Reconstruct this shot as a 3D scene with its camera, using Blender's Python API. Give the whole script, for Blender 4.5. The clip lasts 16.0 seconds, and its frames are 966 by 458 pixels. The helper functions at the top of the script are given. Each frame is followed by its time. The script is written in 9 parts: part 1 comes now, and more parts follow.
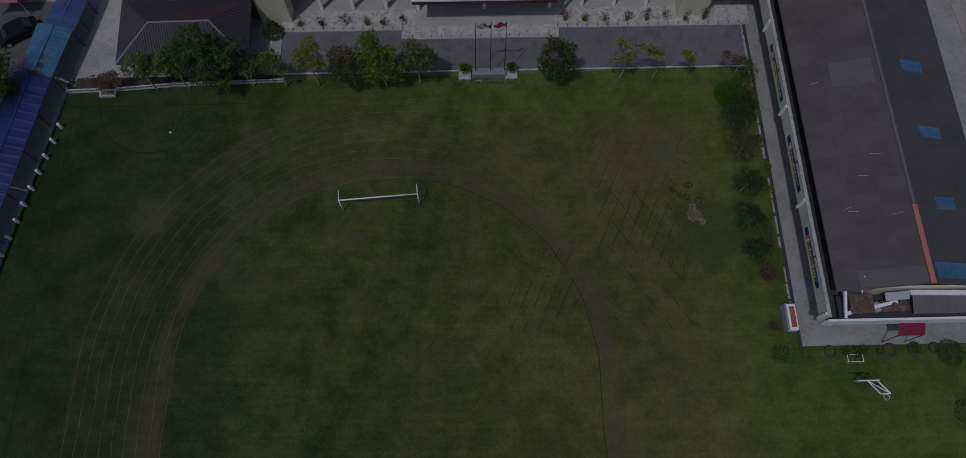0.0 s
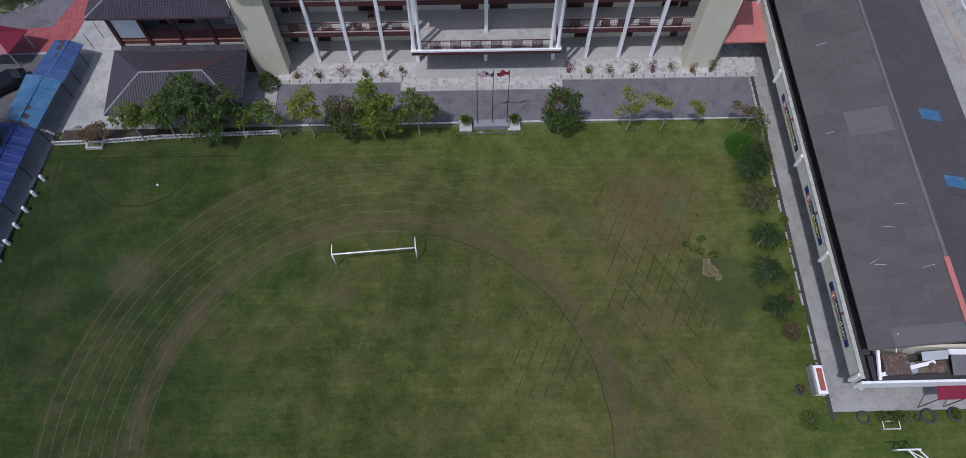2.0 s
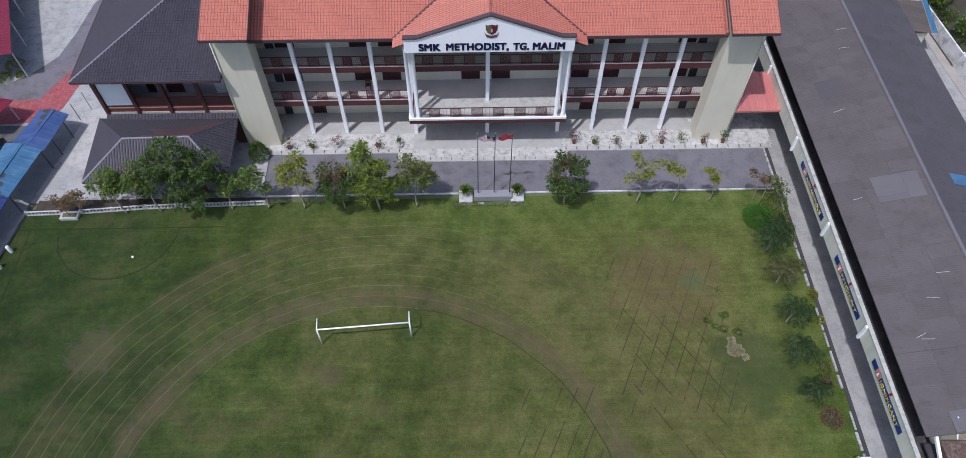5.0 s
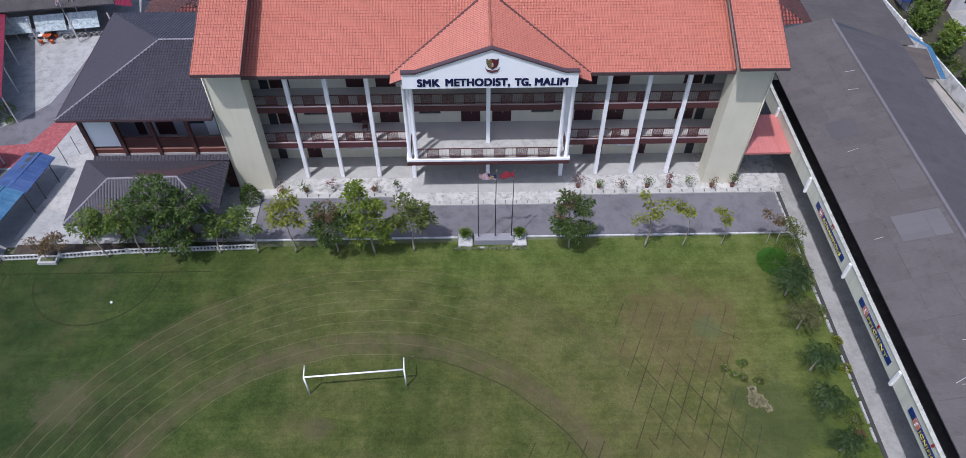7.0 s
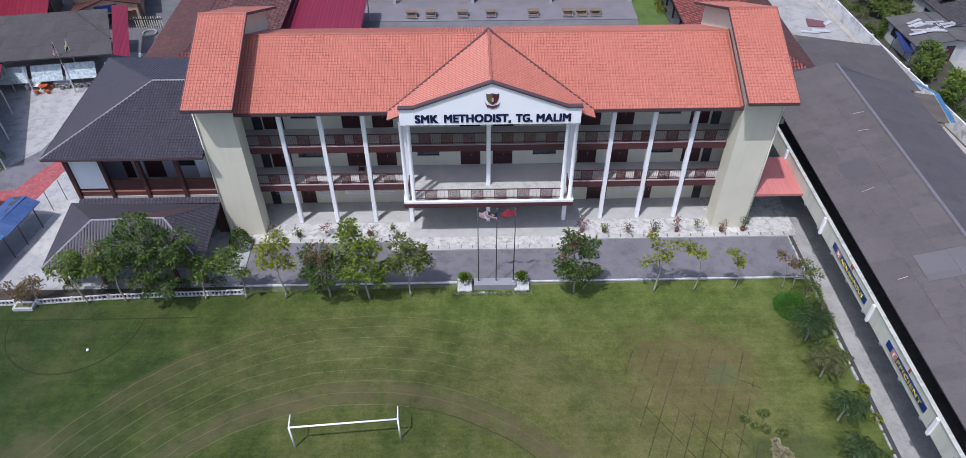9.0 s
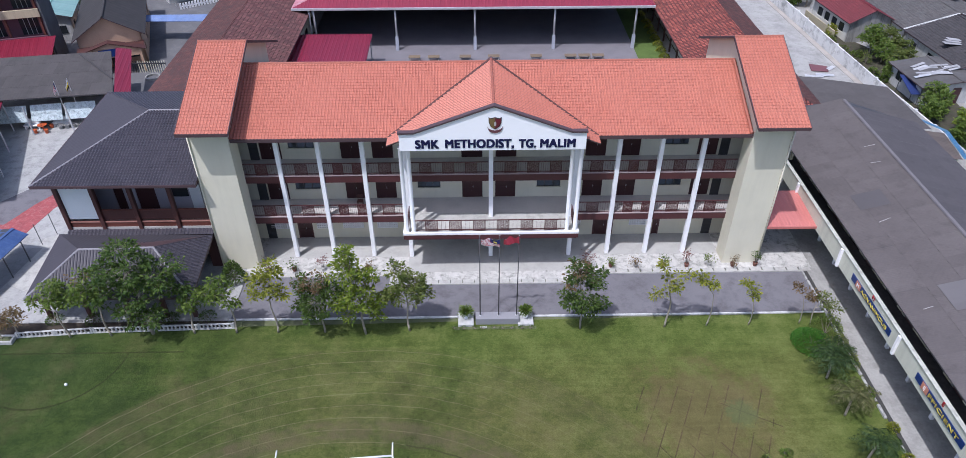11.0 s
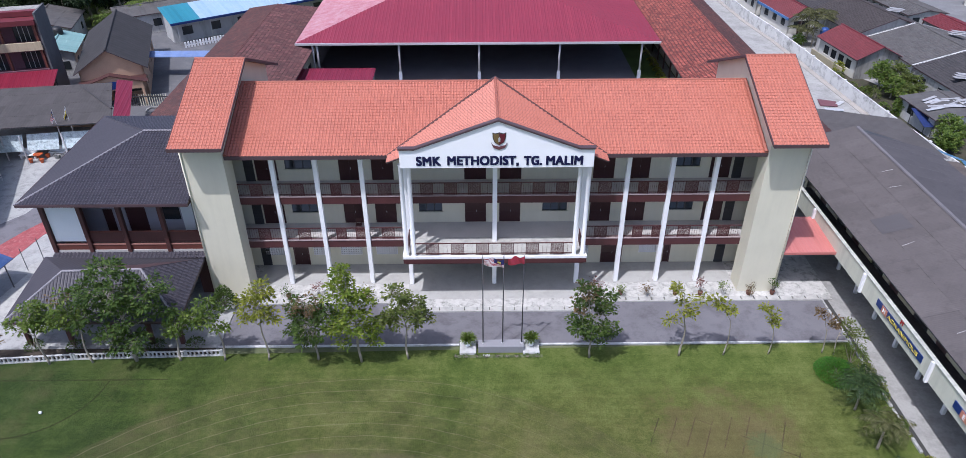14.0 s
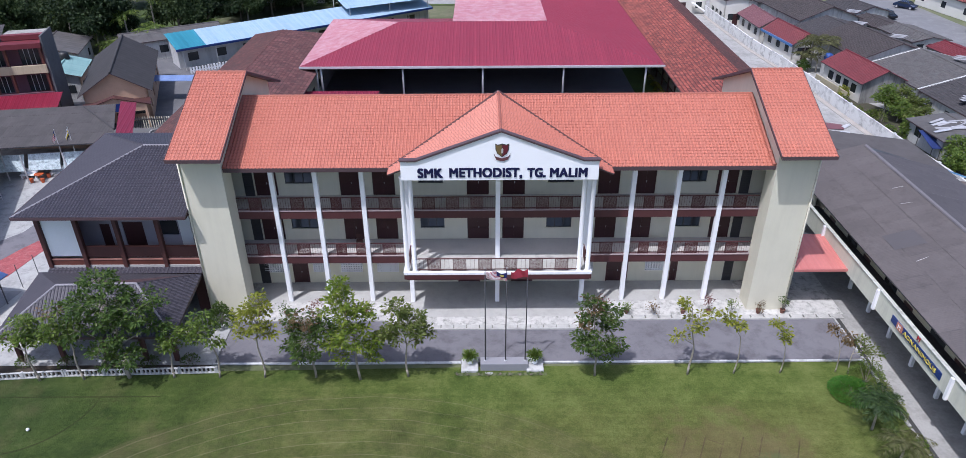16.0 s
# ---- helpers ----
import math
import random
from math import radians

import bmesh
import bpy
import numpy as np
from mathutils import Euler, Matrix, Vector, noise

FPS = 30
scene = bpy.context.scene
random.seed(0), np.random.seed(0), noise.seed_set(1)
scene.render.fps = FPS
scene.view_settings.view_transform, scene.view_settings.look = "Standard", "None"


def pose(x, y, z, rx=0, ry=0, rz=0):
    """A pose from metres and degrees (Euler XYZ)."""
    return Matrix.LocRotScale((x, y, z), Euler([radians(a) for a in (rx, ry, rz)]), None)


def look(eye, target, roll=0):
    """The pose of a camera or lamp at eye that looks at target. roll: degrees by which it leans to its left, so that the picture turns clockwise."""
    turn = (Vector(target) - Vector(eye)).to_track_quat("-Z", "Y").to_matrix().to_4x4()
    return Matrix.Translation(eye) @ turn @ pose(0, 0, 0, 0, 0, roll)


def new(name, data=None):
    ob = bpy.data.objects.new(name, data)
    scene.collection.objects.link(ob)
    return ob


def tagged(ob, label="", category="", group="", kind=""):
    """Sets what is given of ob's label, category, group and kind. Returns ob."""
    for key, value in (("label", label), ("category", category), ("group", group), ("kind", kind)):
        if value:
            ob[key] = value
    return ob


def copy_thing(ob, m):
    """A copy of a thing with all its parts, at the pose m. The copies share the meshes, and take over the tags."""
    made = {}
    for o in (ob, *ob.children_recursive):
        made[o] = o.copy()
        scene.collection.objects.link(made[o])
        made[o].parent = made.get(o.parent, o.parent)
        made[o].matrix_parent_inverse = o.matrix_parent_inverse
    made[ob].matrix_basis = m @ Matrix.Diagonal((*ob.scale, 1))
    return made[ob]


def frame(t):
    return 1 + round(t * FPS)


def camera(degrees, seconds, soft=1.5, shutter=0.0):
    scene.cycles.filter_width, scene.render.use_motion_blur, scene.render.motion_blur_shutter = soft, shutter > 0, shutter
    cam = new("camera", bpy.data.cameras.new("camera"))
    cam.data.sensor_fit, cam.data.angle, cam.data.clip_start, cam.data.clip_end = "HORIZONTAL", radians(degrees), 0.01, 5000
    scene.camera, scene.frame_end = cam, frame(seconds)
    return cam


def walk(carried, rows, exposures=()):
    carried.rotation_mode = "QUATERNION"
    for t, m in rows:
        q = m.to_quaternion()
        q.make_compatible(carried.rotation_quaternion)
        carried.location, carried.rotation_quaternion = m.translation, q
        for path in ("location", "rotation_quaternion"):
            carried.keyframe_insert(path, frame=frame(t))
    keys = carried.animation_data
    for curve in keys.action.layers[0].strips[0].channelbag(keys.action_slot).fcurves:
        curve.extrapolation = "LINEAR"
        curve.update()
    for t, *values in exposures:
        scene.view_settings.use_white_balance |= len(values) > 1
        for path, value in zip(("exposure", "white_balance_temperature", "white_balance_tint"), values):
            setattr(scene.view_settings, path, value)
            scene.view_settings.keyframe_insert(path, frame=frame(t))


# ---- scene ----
cam = camera(68.3, 16.0, 0.65)
PATH = [
    (0, (-1.304, -46.885, 60.72), (-1.284, -46.19, 58.845), 0.4),
    (0.5, (-1.424, -46.73, 59.814), (-1.402, -45.993, 57.955), 0.5),
    (1, (-1.517, -46.741, 58.791), (-1.493, -45.956, 56.952), 0.5),
    (1.5, (-1.434, -46.805, 57.733), (-1.411, -45.971, 55.915), 0.3),
    (2, (-1.531, -46.896, 56.689), (-1.505, -46.013, 54.894), 0.4),
    (2.5, (-1.42, -46.845, 55.74), (-1.397, -45.919, 53.967), 0.2),
    (3, (-1.381, -46.827, 54.808), (-1.358, -45.858, 53.059), 0.1),
    (3.5, (-1.425, -46.977, 53.783), (-1.4, -45.959, 52.062), 0.1),
    (4, (-1.491, -46.978, 52.838), (-1.464, -45.918, 51.142), 0.2),
    (6.5, (-1.338, -47.47, 47.585), (-1.313, -46.192, 46.048), -0.0),
    (7, (-1.473, -47.465, 46.606), (-1.444, -46.148, 45.101), 0.1),
    (7.5, (-1.357, -47.49, 45.578), (-1.332, -46.133, 44.109), -0.1),
    (8, (-1.315, -47.497, 44.572), (-1.29, -46.103, 43.139), -0.1),
    (8.5, (-1.375, -47.49, 43.651), (-1.348, -46.058, 42.255), -0.1),
    (9, (-1.401, -47.372, 42.875), (-1.372, -45.907, 41.514), -0.1),
    (11.5, (-1.316, -47.607, 38.53), (-1.294, -46.0, 37.34), -0.2),
    (12, (-1.388, -47.509, 37.909), (-1.365, -45.887, 36.739), -0.2),
    (12.5, (-1.245, -47.339, 37.342), (-1.228, -45.703, 36.191), -0.2),
    (13, (-1.306, -47.233, 36.801), (-1.289, -45.583, 35.671), -0.2),
    (13.5, (-1.279, -47.167, 36.304), (-1.265, -45.503, 35.194), -0.2),
    (14, (-1.277, -47.056, 35.791), (-1.264, -45.378, 34.702), -0.2),
    (14.5, (-1.265, -47.026, 35.24), (-1.254, -45.334, 34.174), -0.2),
    (15, (-1.265, -47.087, 34.735), (-1.255, -45.38, 33.693), -0.2),
    (15.5, (-1.196, -46.988, 34.31), (-1.19, -45.269, 33.287), -0.2),
    (16, (-1.142, -46.962, 33.921), (-1.141, -45.232, 32.917), -0.3),
]
FADE = [(t, s, 5700, 16) for t, s in ((0.0, -2.25), (0.5, -1.80), (1.0, -1.38), (1.5, -1.03), (2.0, -0.76), (2.5, -0.59), (3.0, -0.5), (3.5, -0.42), (4.0, -0.36), (6.5, -0.18), (9.0, -0.02), (12.5, 0.13), (16.0, 0.15))]
walk(cam, [(t, look(eye, target, roll)) for t, eye, target, roll in PATH], FADE)

# ---- light ----
SUN_X, SUN_Y = -0.29, -0.36          # the way to the sun per metre of height
world = bpy.data.worlds.new("sky")
world.use_nodes = True
scene.world = world
wn = world.node_tree.nodes
sky = wn.new("ShaderNodeTexSky")
sky.sky_type, sky.sun_disc = "NISHITA", False
sky.sun_elevation = math.atan2(1, math.hypot(SUN_X, SUN_Y))
sky.sun_rotation = math.atan2(SUN_X, SUN_Y)
sky.air_density, sky.dust_density = 1.0, 3.0
wn["Background"].inputs["Strength"].default_value = 0.15
world.node_tree.links.new(sky.outputs[0], wn["Background"].inputs["Color"])
sun = new("sun", bpy.data.lights.new("sun", "SUN"))
sun.data.energy, sun.data.angle, sun.data.color = 3.5, radians(0.7), (1.0, 0.95, 0.88)
sun.matrix_world = look((SUN_X * 200, SUN_Y * 200, 200), (0, 0, 0))

# ---- mesh helpers ----
OFF = {}


class Shape:
    """Collects vertices and faces in world metres."""

    def __init__(self):
        self.v, self.f = [], []

    def face(self, *pts):
        n = len(self.v)
        self.v += [tuple(p) for p in pts]
        self.f.append(tuple(range(n, n + len(pts))))
        return self

    def box(self, x0, x1, y0, y1, z0, z1):
        n = len(self.v)
        self.v += [(x, y, z) for z in (z0, z1) for y in (y0, y1) for x in (x0, x1)]
        self.f += [tuple(n + i for i in q) for q in
                   ((0, 2, 3, 1), (4, 5, 7, 6), (0, 1, 5, 4), (2, 6, 7, 3), (0, 4, 6, 2), (1, 3, 7, 5))]
        return self

    def beam(self, a, b, w, h=None):
        """A square bar from a to b."""
        a, b = Vector(a), Vector(b)
        d = (b - a).normalized()
        s = d.cross(Vector((0, 0, 1)))
        s = Vector((1, 0, 0)) if s.length < 1e-4 else s.normalized()
        t = s.cross(d) * ((h or w) / 2)
        s = s * (w / 2)
        n = len(self.v)
        for p in (a, b):
            self.v += [tuple(p + s + t), tuple(p - s + t), tuple(p - s - t), tuple(p + s - t)]
        self.f += [(n, n + 1, n + 2, n + 3), (n + 7, n + 6, n + 5, n + 4)]
        self.f += [(n + i, n + 4 + i, n + 4 + (i + 1) % 4, n + (i + 1) % 4) for i in range(4)]
        return self

    def rod(self, a, b, r0, r1=None, sides=10, caps=True):
        a, b = Vector(a), Vector(b)
        r1 = r0 if r1 is None else r1
        q = (b - a).to_track_quat("Z", "Y")
        n = len(self.v)
        for p, r in ((a, r0), (b, r1)):
            for i in range(sides):
                k = 2 * math.pi * i / sides
                self.v.append(tuple(p + q @ Vector((r * math.cos(k), r * math.sin(k), 0))))
        self.f += [(n + i, n + (i + 1) % sides, n + sides + (i + 1) % sides, n + sides + i) for i in range(sides)]
        if caps:
            self.f += [tuple(n + sides - 1 - i for i in range(sides)), tuple(n + sides + i for i in range(sides))]
        return self

    def slab(self, pts, depth, way=(0, 0, -1)):
        """A flat polygon given thickness."""
        d = Vector(way) * depth
        n, k = len(self.v), len(pts)
        self.v += [tuple(p) for p in pts] + [tuple(Vector(p) + d) for p in pts]
        self.f += [tuple(range(n, n + k)), tuple(range(n + 2 * k - 1, n + k - 1, -1))]
        self.f += [(n + i, n + k + i, n + k + (i + 1) % k, n + (i + 1) % k) for i in range(k)]
        return self

    def lathe(self, centre, profile, sides=16):
        """Turns (radius, height) pairs about an upright axis."""
        n, c = len(self.v), Vector(centre)
        for r, z in profile:
            for i in range(sides):
                k = 2 * math.pi * i / sides
                self.v.append((c.x + r * math.cos(k), c.y + r * math.sin(k), c.z + z))
        for j in range(len(profile) - 1):
            for i in range(sides):
                a, b = n + j * sides + i, n + j * sides + (i + 1) % sides
                self.f.append((a, b, b + sides, a + sides))
        return self


def mesh_of(name, shape, mat, off=(0, 0, 0), bevel=0.0, smooth=False):
    me = bpy.data.meshes.new(name)
    o = Vector(off)
    me.from_pydata([tuple(Vector(p) - o) for p in shape.v], [], shape.f)
    bm = bmesh.new()
    bm.from_mesh(me)
    if bevel:
        bmesh.ops.remove_doubles(bm, verts=bm.verts, dist=1e-5)
        bmesh.ops.bevel(bm, geom=[e for e in bm.edges if len(e.link_faces) == 2 and e.calc_face_angle(0) > 0.6], offset=bevel, segments=1, affect="EDGES")
    bmesh.ops.recalc_face_normals(bm, faces=bm.faces)
    bm.to_mesh(me)
    bm.free()
    if smooth:
        me.shade_smooth()
    me.materials.append(mat)
    return me


def thing(name, at, label, category, group="", kind=""):
    """An empty at a thing's base, to hold its parts."""
    ob = new(name)
    ob.location = at
    OFF[ob] = Vector(at)
    return tagged(ob, label, category, group, kind)


def part(name, shape, mat, parent, label="", bevel=0.0, smooth=False, kind=""):
    ob = new(name, mesh_of(name, shape, mat, OFF[parent], bevel, smooth))
    ob.parent = parent
    OFF[ob] = OFF[parent]
    return tagged(ob, label, kind=kind)


def solid(name, shape, mat, label, category, group="", kind="", bevel=0.0, smooth=False):
    """A thing that is one mesh."""
    xs = np.array(shape.v)
    at = (float((xs[:, 0].min() + xs[:, 0].max()) / 2), float((xs[:, 1].min() + xs[:, 1].max()) / 2), float(xs[:, 2].min()))
    ob = new(name, mesh_of(name, shape, mat, at, bevel, smooth))
    ob.location = at
    OFF[ob] = Vector(at)
    return tagged(ob, label, category, group, kind)


def wall_shape(shape, axis, at, thick, a0, a1, z0, z1, holes=()):
    """An upright wall along x or y with openings (a0, a1, z0, z1) right through it."""
    cuts = sorted({a0, a1, *[min(max(h, a0), a1) for o in holes for h in o[:2]]})
    lev = sorted({z0, z1, *[min(max(h, z0), z1) for o in holes for h in o[2:]]})
    def shut(i, j):
        if not (0 <= i < len(cuts) - 1 and 0 <= j < len(lev) - 1):
            return False
        a, z = (cuts[i] + cuts[i + 1]) / 2, (lev[j] + lev[j + 1]) / 2
        return not any(o[0] < a < o[1] and o[2] < z < o[3] for o in holes)
    def P(a, d, z):
        return (a, at + d, z) if axis == "x" else (at + d, a, z)
    for i in range(len(cuts) - 1):
        for j in range(len(lev) - 1):
            if not shut(i, j):
                continue
            a, b, c, d = cuts[i], cuts[i + 1], lev[j], lev[j + 1]
            shape.face(P(a, 0, c), P(b, 0, c), P(b, 0, d), P(a, 0, d))
            shape.face(P(a, thick, c), P(a, thick, d), P(b, thick, d), P(b, thick, c))
            for (ii, jj), e in (((i - 1, j), (a, c, a, d)), ((i + 1, j), (b, c, b, d)), ((i, j - 1), (a, c, b, c)), ((i, j + 1), (a, d, b, d))):
                if not shut(ii, jj):
                    shape.face(P(e[0], 0, e[1]), P(e[2], 0, e[3]), P(e[2], thick, e[3]), P(e[0], thick, e[1]))
    return shape


def tile_sheet(name, poly, mat, parent, width=0.24, course=0.32, rise=0.055, step=0.024, wave=(0.0, 0.75, 1.0, 0.75, 0.0, 0.05), label="", kind=""):
    """Rows of curved tiles over a flat polygon whose first two corners are the eave."""
    pts = [Vector(p) for p in poly]
    u = (pts[1] - pts[0]).normalized()
    n = u.cross(pts[2] - pts[1]).normalized()
    if n.z < 0:
        n = -n
    v = n.cross(u)
    if v.z < 0:
        v = -v
    flat = [((p - pts[0]).dot(u), (p - pts[0]).dot(v)) for p in pts]
    u0, u1 = min(p[0] for p in flat), max(p[0] for p in flat)
    v0, v1 = min(p[1] for p in flat), max(p[1] for p in flat)
    k = len(wave)
    cols, rows = math.ceil((u1 - u0) / width), math.ceil((v1 - v0) / course)
    line = [(u0 + (i + j / k) * width, wave[j] * rise, i + j / k) for i in range(cols) for j in range(k)]
    line.append((u0 + cols * width, wave[0] * rise, cols - 0.01))
    verts, faces, uvs = [], [], []
    for r in range(rows):
        b = len(verts)
        m = len(line)
        for vv, lift, g in ((v0 + r * course, 0.0, 0.05), (v0 + r * course, step, 0.05), (v0 + (r + 1) * course, 0.004, 0.95)):
            for uu, h, idx in line:
                verts.append(tuple(pts[0] + u * uu + v * vv + n * ((h if lift or g > 0.5 else h * 0.5) + lift)))
                uvs.append((idx, r + g))
        for s in (0, 1):
            faces += [(b + s * m + i, b + s * m + i + 1, b + (s + 1) * m + i + 1, b + (s + 1) * m + i) for i in range(m - 1)]
    me = bpy.data.meshes.new(name)
    me.from_pydata([tuple(Vector(p) - OFF[parent]) for p in verts], [], faces)
    lay = me.uv_layers.new(name="tile")
    flat_uv = np.array([uvs[i] for f in faces for i in f], dtype=np.float32).ravel()
    lay.data.foreach_set("uv", flat_uv)
    bm = bmesh.new()
    bm.from_mesh(me)
    mid = sum(pts, Vector()) / len(pts)
    for i in range(len(pts)):
        a, b = pts[i], pts[(i + 1) % len(pts)]
        if (b - a).length < 1e-6:
            continue
        out = (b - a).cross(n).normalized()
        if out.dot(mid - a) > 0:
            out = -out
        bmesh.ops.bisect_plane(bm, geom=bm.verts[:] + bm.edges[:] + bm.faces[:], plane_co=a - OFF[parent], plane_no=out, clear_outer=True)
    for f in bm.faces:
        f.normal_update()
        if f.normal.dot(n) < -0.2:
            f.normal_flip()
    bm.to_mesh(me)
    bm.free()
    me.materials.append(mat)
    ob = new(name, me)
    ob.parent = parent
    OFF[ob] = OFF[parent]
    return tagged(ob, label, kind=kind)


# ---- materials ----
def nodes_of(name):
    m = bpy.data.materials.new(name)
    m.use_nodes = True
    nt = m.node_tree
    return m, nt, nt.nodes["Principled BSDF"]


def link(nt, a, b):
    nt.links.new(a, b)


def noise_at(nt, vec, scale, detail=4.0, rough=0.6):
    n = nt.nodes.new("ShaderNodeTexNoise")
    n.inputs["Scale"].default_value, n.inputs["Detail"].default_value, n.inputs["Roughness"].default_value = scale, detail, rough
    link(nt, vec, n.inputs["Vector"])
    return n.outputs["Fac"]


def ramp(nt, fac, stops):
    r = nt.nodes.new("ShaderNodeValToRGB")
    while len(r.color_ramp.elements) < len(stops):
        r.color_ramp.elements.new(0.5)
    for e, (p, c) in zip(r.color_ramp.elements, stops):
        e.position, e.color = p, (*c, 1) if len(c) == 3 else c
    link(nt, fac, r.inputs["Fac"])
    return r.outputs["Color"]


def mix(nt, fac, a, b, kind="MIX"):
    m = nt.nodes.new("ShaderNodeMix")
    m.data_type, m.blend_type = "RGBA", kind
    for sock, val in ((m.inputs[0], fac), (m.inputs[6], a), (m.inputs[7], b)):
        if isinstance(val, (int, float)):
            sock.default_value = val
        elif isinstance(val, tuple):
            sock.default_value = (*val, 1)
        else:
            link(nt, val, sock)
    return m.outputs[2]


def calc(nt, op, a, b=0.0, c=0.0):
    m = nt.nodes.new("ShaderNodeMath")
    m.operation = op
    for sock, val in zip(m.inputs, (a, b, c)):
        if isinstance(val, (int, float)):
            sock.default_value = val
        else:
            link(nt, val, sock)
    return m.outputs[0]


def world_place(nt):
    return nt.nodes.new("ShaderNodeNewGeometry").outputs["Position"]


def scaled(nt, vec, s):
    m = nt.nodes.new("ShaderNodeMapping")
    m.inputs["Scale"].default_value = s
    link(nt, vec, m.inputs["Vector"])
    return m.outputs[0]


def bump(nt, bsdf, height, strength=0.3, dist=0.02):
    b = nt.nodes.new("ShaderNodeBump")
    b.inputs["Strength"].default_value, b.inputs["Distance"].default_value = strength, dist
    link(nt, height, b.inputs["Height"])
    link(nt, b.outputs[0], bsdf.inputs["Normal"])


def plain(name, colour, rough=0.6, metal=0.0, vary=0.18, big=0.5, fine=9.0, dirt=None, dirt_amount=0.0, bumpy=0.15, streak=False):
    """Paint, plaster, concrete or metal with stains at two scales."""
    m, nt, bsdf = nodes_of(name)
    p = world_place(nt)
    dark = tuple(c * (1 - vary) for c in colour)
    light = tuple(min(1, c * (1 + vary * 0.6)) for c in colour)
    a = noise_at(nt, p, big, 5)
    q = scaled(nt, p, (1, 1, 0.12)) if streak else p
    b = noise_at(nt, q, fine, 5, 0.7)
    col = ramp(nt, calc(nt, "ADD", calc(nt, "MULTIPLY", a, 0.6), calc(nt, "MULTIPLY", b, 0.4)), [(0.32, dark), (0.52, colour), (0.72, light)])
    if dirt:
        d = noise_at(nt, q, big * 2.3, 6, 0.75)
        col = mix(nt, calc(nt, "MULTIPLY", ramp(nt, d, [(0.48, (0, 0, 0)), (0.66, (1, 1, 1))]), dirt_amount), col, dirt)
    link(nt, col, bsdf.inputs["Base Color"])
    bsdf.inputs["Roughness"].default_value, bsdf.inputs["Metallic"].default_value = rough, metal
    if bumpy:
        bump(nt, bsdf, b, bumpy)
    return m


def tiled(name, colours, rough=0.6, moss=None, moss_amount=0.0, big=0.25, spread=0.5, joint=0.0, gap=0.20, lap=0.12):
    """Roof tiles: each tile a little different, with weathering across the roof."""
    m, nt, bsdf = nodes_of(name)
    uv = nt.nodes.new("ShaderNodeUVMap")
    uv.uv_map = "tile"
    fl = nt.nodes.new("ShaderNodeVectorMath")
    fl.operation = "FLOOR"
    link(nt, uv.outputs[0], fl.inputs[0])
    wnoise = nt.nodes.new("ShaderNodeTexWhiteNoise")
    link(nt, fl.outputs[0], wnoise.inputs["Vector"])
    p = world_place(nt)
    a = noise_at(nt, p, big, 6, 0.65)
    f = calc(nt, "ADD", calc(nt, "MULTIPLY", wnoise.outputs["Value"], spread), calc(nt, "MULTIPLY", a, 1 - spread))
    k = len(colours)
    col = ramp(nt, f, [(0.2 + 0.6 * i / (k - 1), c) for i, c in enumerate(colours)])
    if joint:
        fr = nt.nodes.new("ShaderNodeVectorMath")
        fr.operation = "FRACTION"
        link(nt, uv.outputs[0], fr.inputs[0])
        sp = nt.nodes.new("ShaderNodeSeparateXYZ")
        link(nt, fr.outputs[0], sp.inputs[0])
        edge = calc(nt, "MAXIMUM", calc(nt, "GREATER_THAN", sp.outputs[0], 1.0 - gap), calc(nt, "LESS_THAN", sp.outputs[1], lap))
        col = mix(nt, calc(nt, "MULTIPLY", edge, joint), col, tuple(c * 0.35 for c in colours[0]))
    if moss:
        d = noise_at(nt, p, 0.9, 8, 0.75)
        col = mix(nt, calc(nt, "MULTIPLY", ramp(nt, d, [(0.45, (0, 0, 0)), (0.62, (1, 1, 1))]), moss_amount), col, moss)
    link(nt, col, bsdf.inputs["Base Color"])
    bsdf.inputs["Roughness"].default_value = rough
    bump(nt, bsdf, noise_at(nt, p, 25.0, 3), 0.15, 0.01)
    return m


def pieced(name, colours, rough=0.85):
    """Roof panels that each take a tone of their own."""
    m, nt, bsdf = nodes_of(name)
    oi = nt.nodes.new("ShaderNodeObjectInfo")
    p = world_place(nt)
    a = noise_at(nt, p, 0.35, 6, 0.7)
    b = noise_at(nt, scaled(nt, p, (1, 6, 1)), 3.0, 5, 0.7)
    f = calc(nt, "ADD", calc(nt, "MULTIPLY", oi.outputs["Random"], 0.14), calc(nt, "ADD", calc(nt, "MULTIPLY", a, 0.50), calc(nt, "MULTIPLY", b, 0.36)))
    k = len(colours)
    col = ramp(nt, f, [(0.2 + 0.6 * i / (k - 1), c) for i, c in enumerate(colours)])
    d = noise_at(nt, p, 1.1, 7, 0.75)
    col = mix(nt, calc(nt, "MULTIPLY", ramp(nt, d, [(0.52, (0, 0, 0)), (0.66, (1, 1, 1))]), 0.35), col, tuple(c * 0.7 for c in colours[0]))
    link(nt, col, bsdf.inputs["Base Color"])
    bsdf.inputs["Roughness"].default_value = rough
    bsdf.inputs["Specular IOR Level"].default_value = 0.15
    bump(nt, bsdf, b, 0.2, 0.02)
    return m


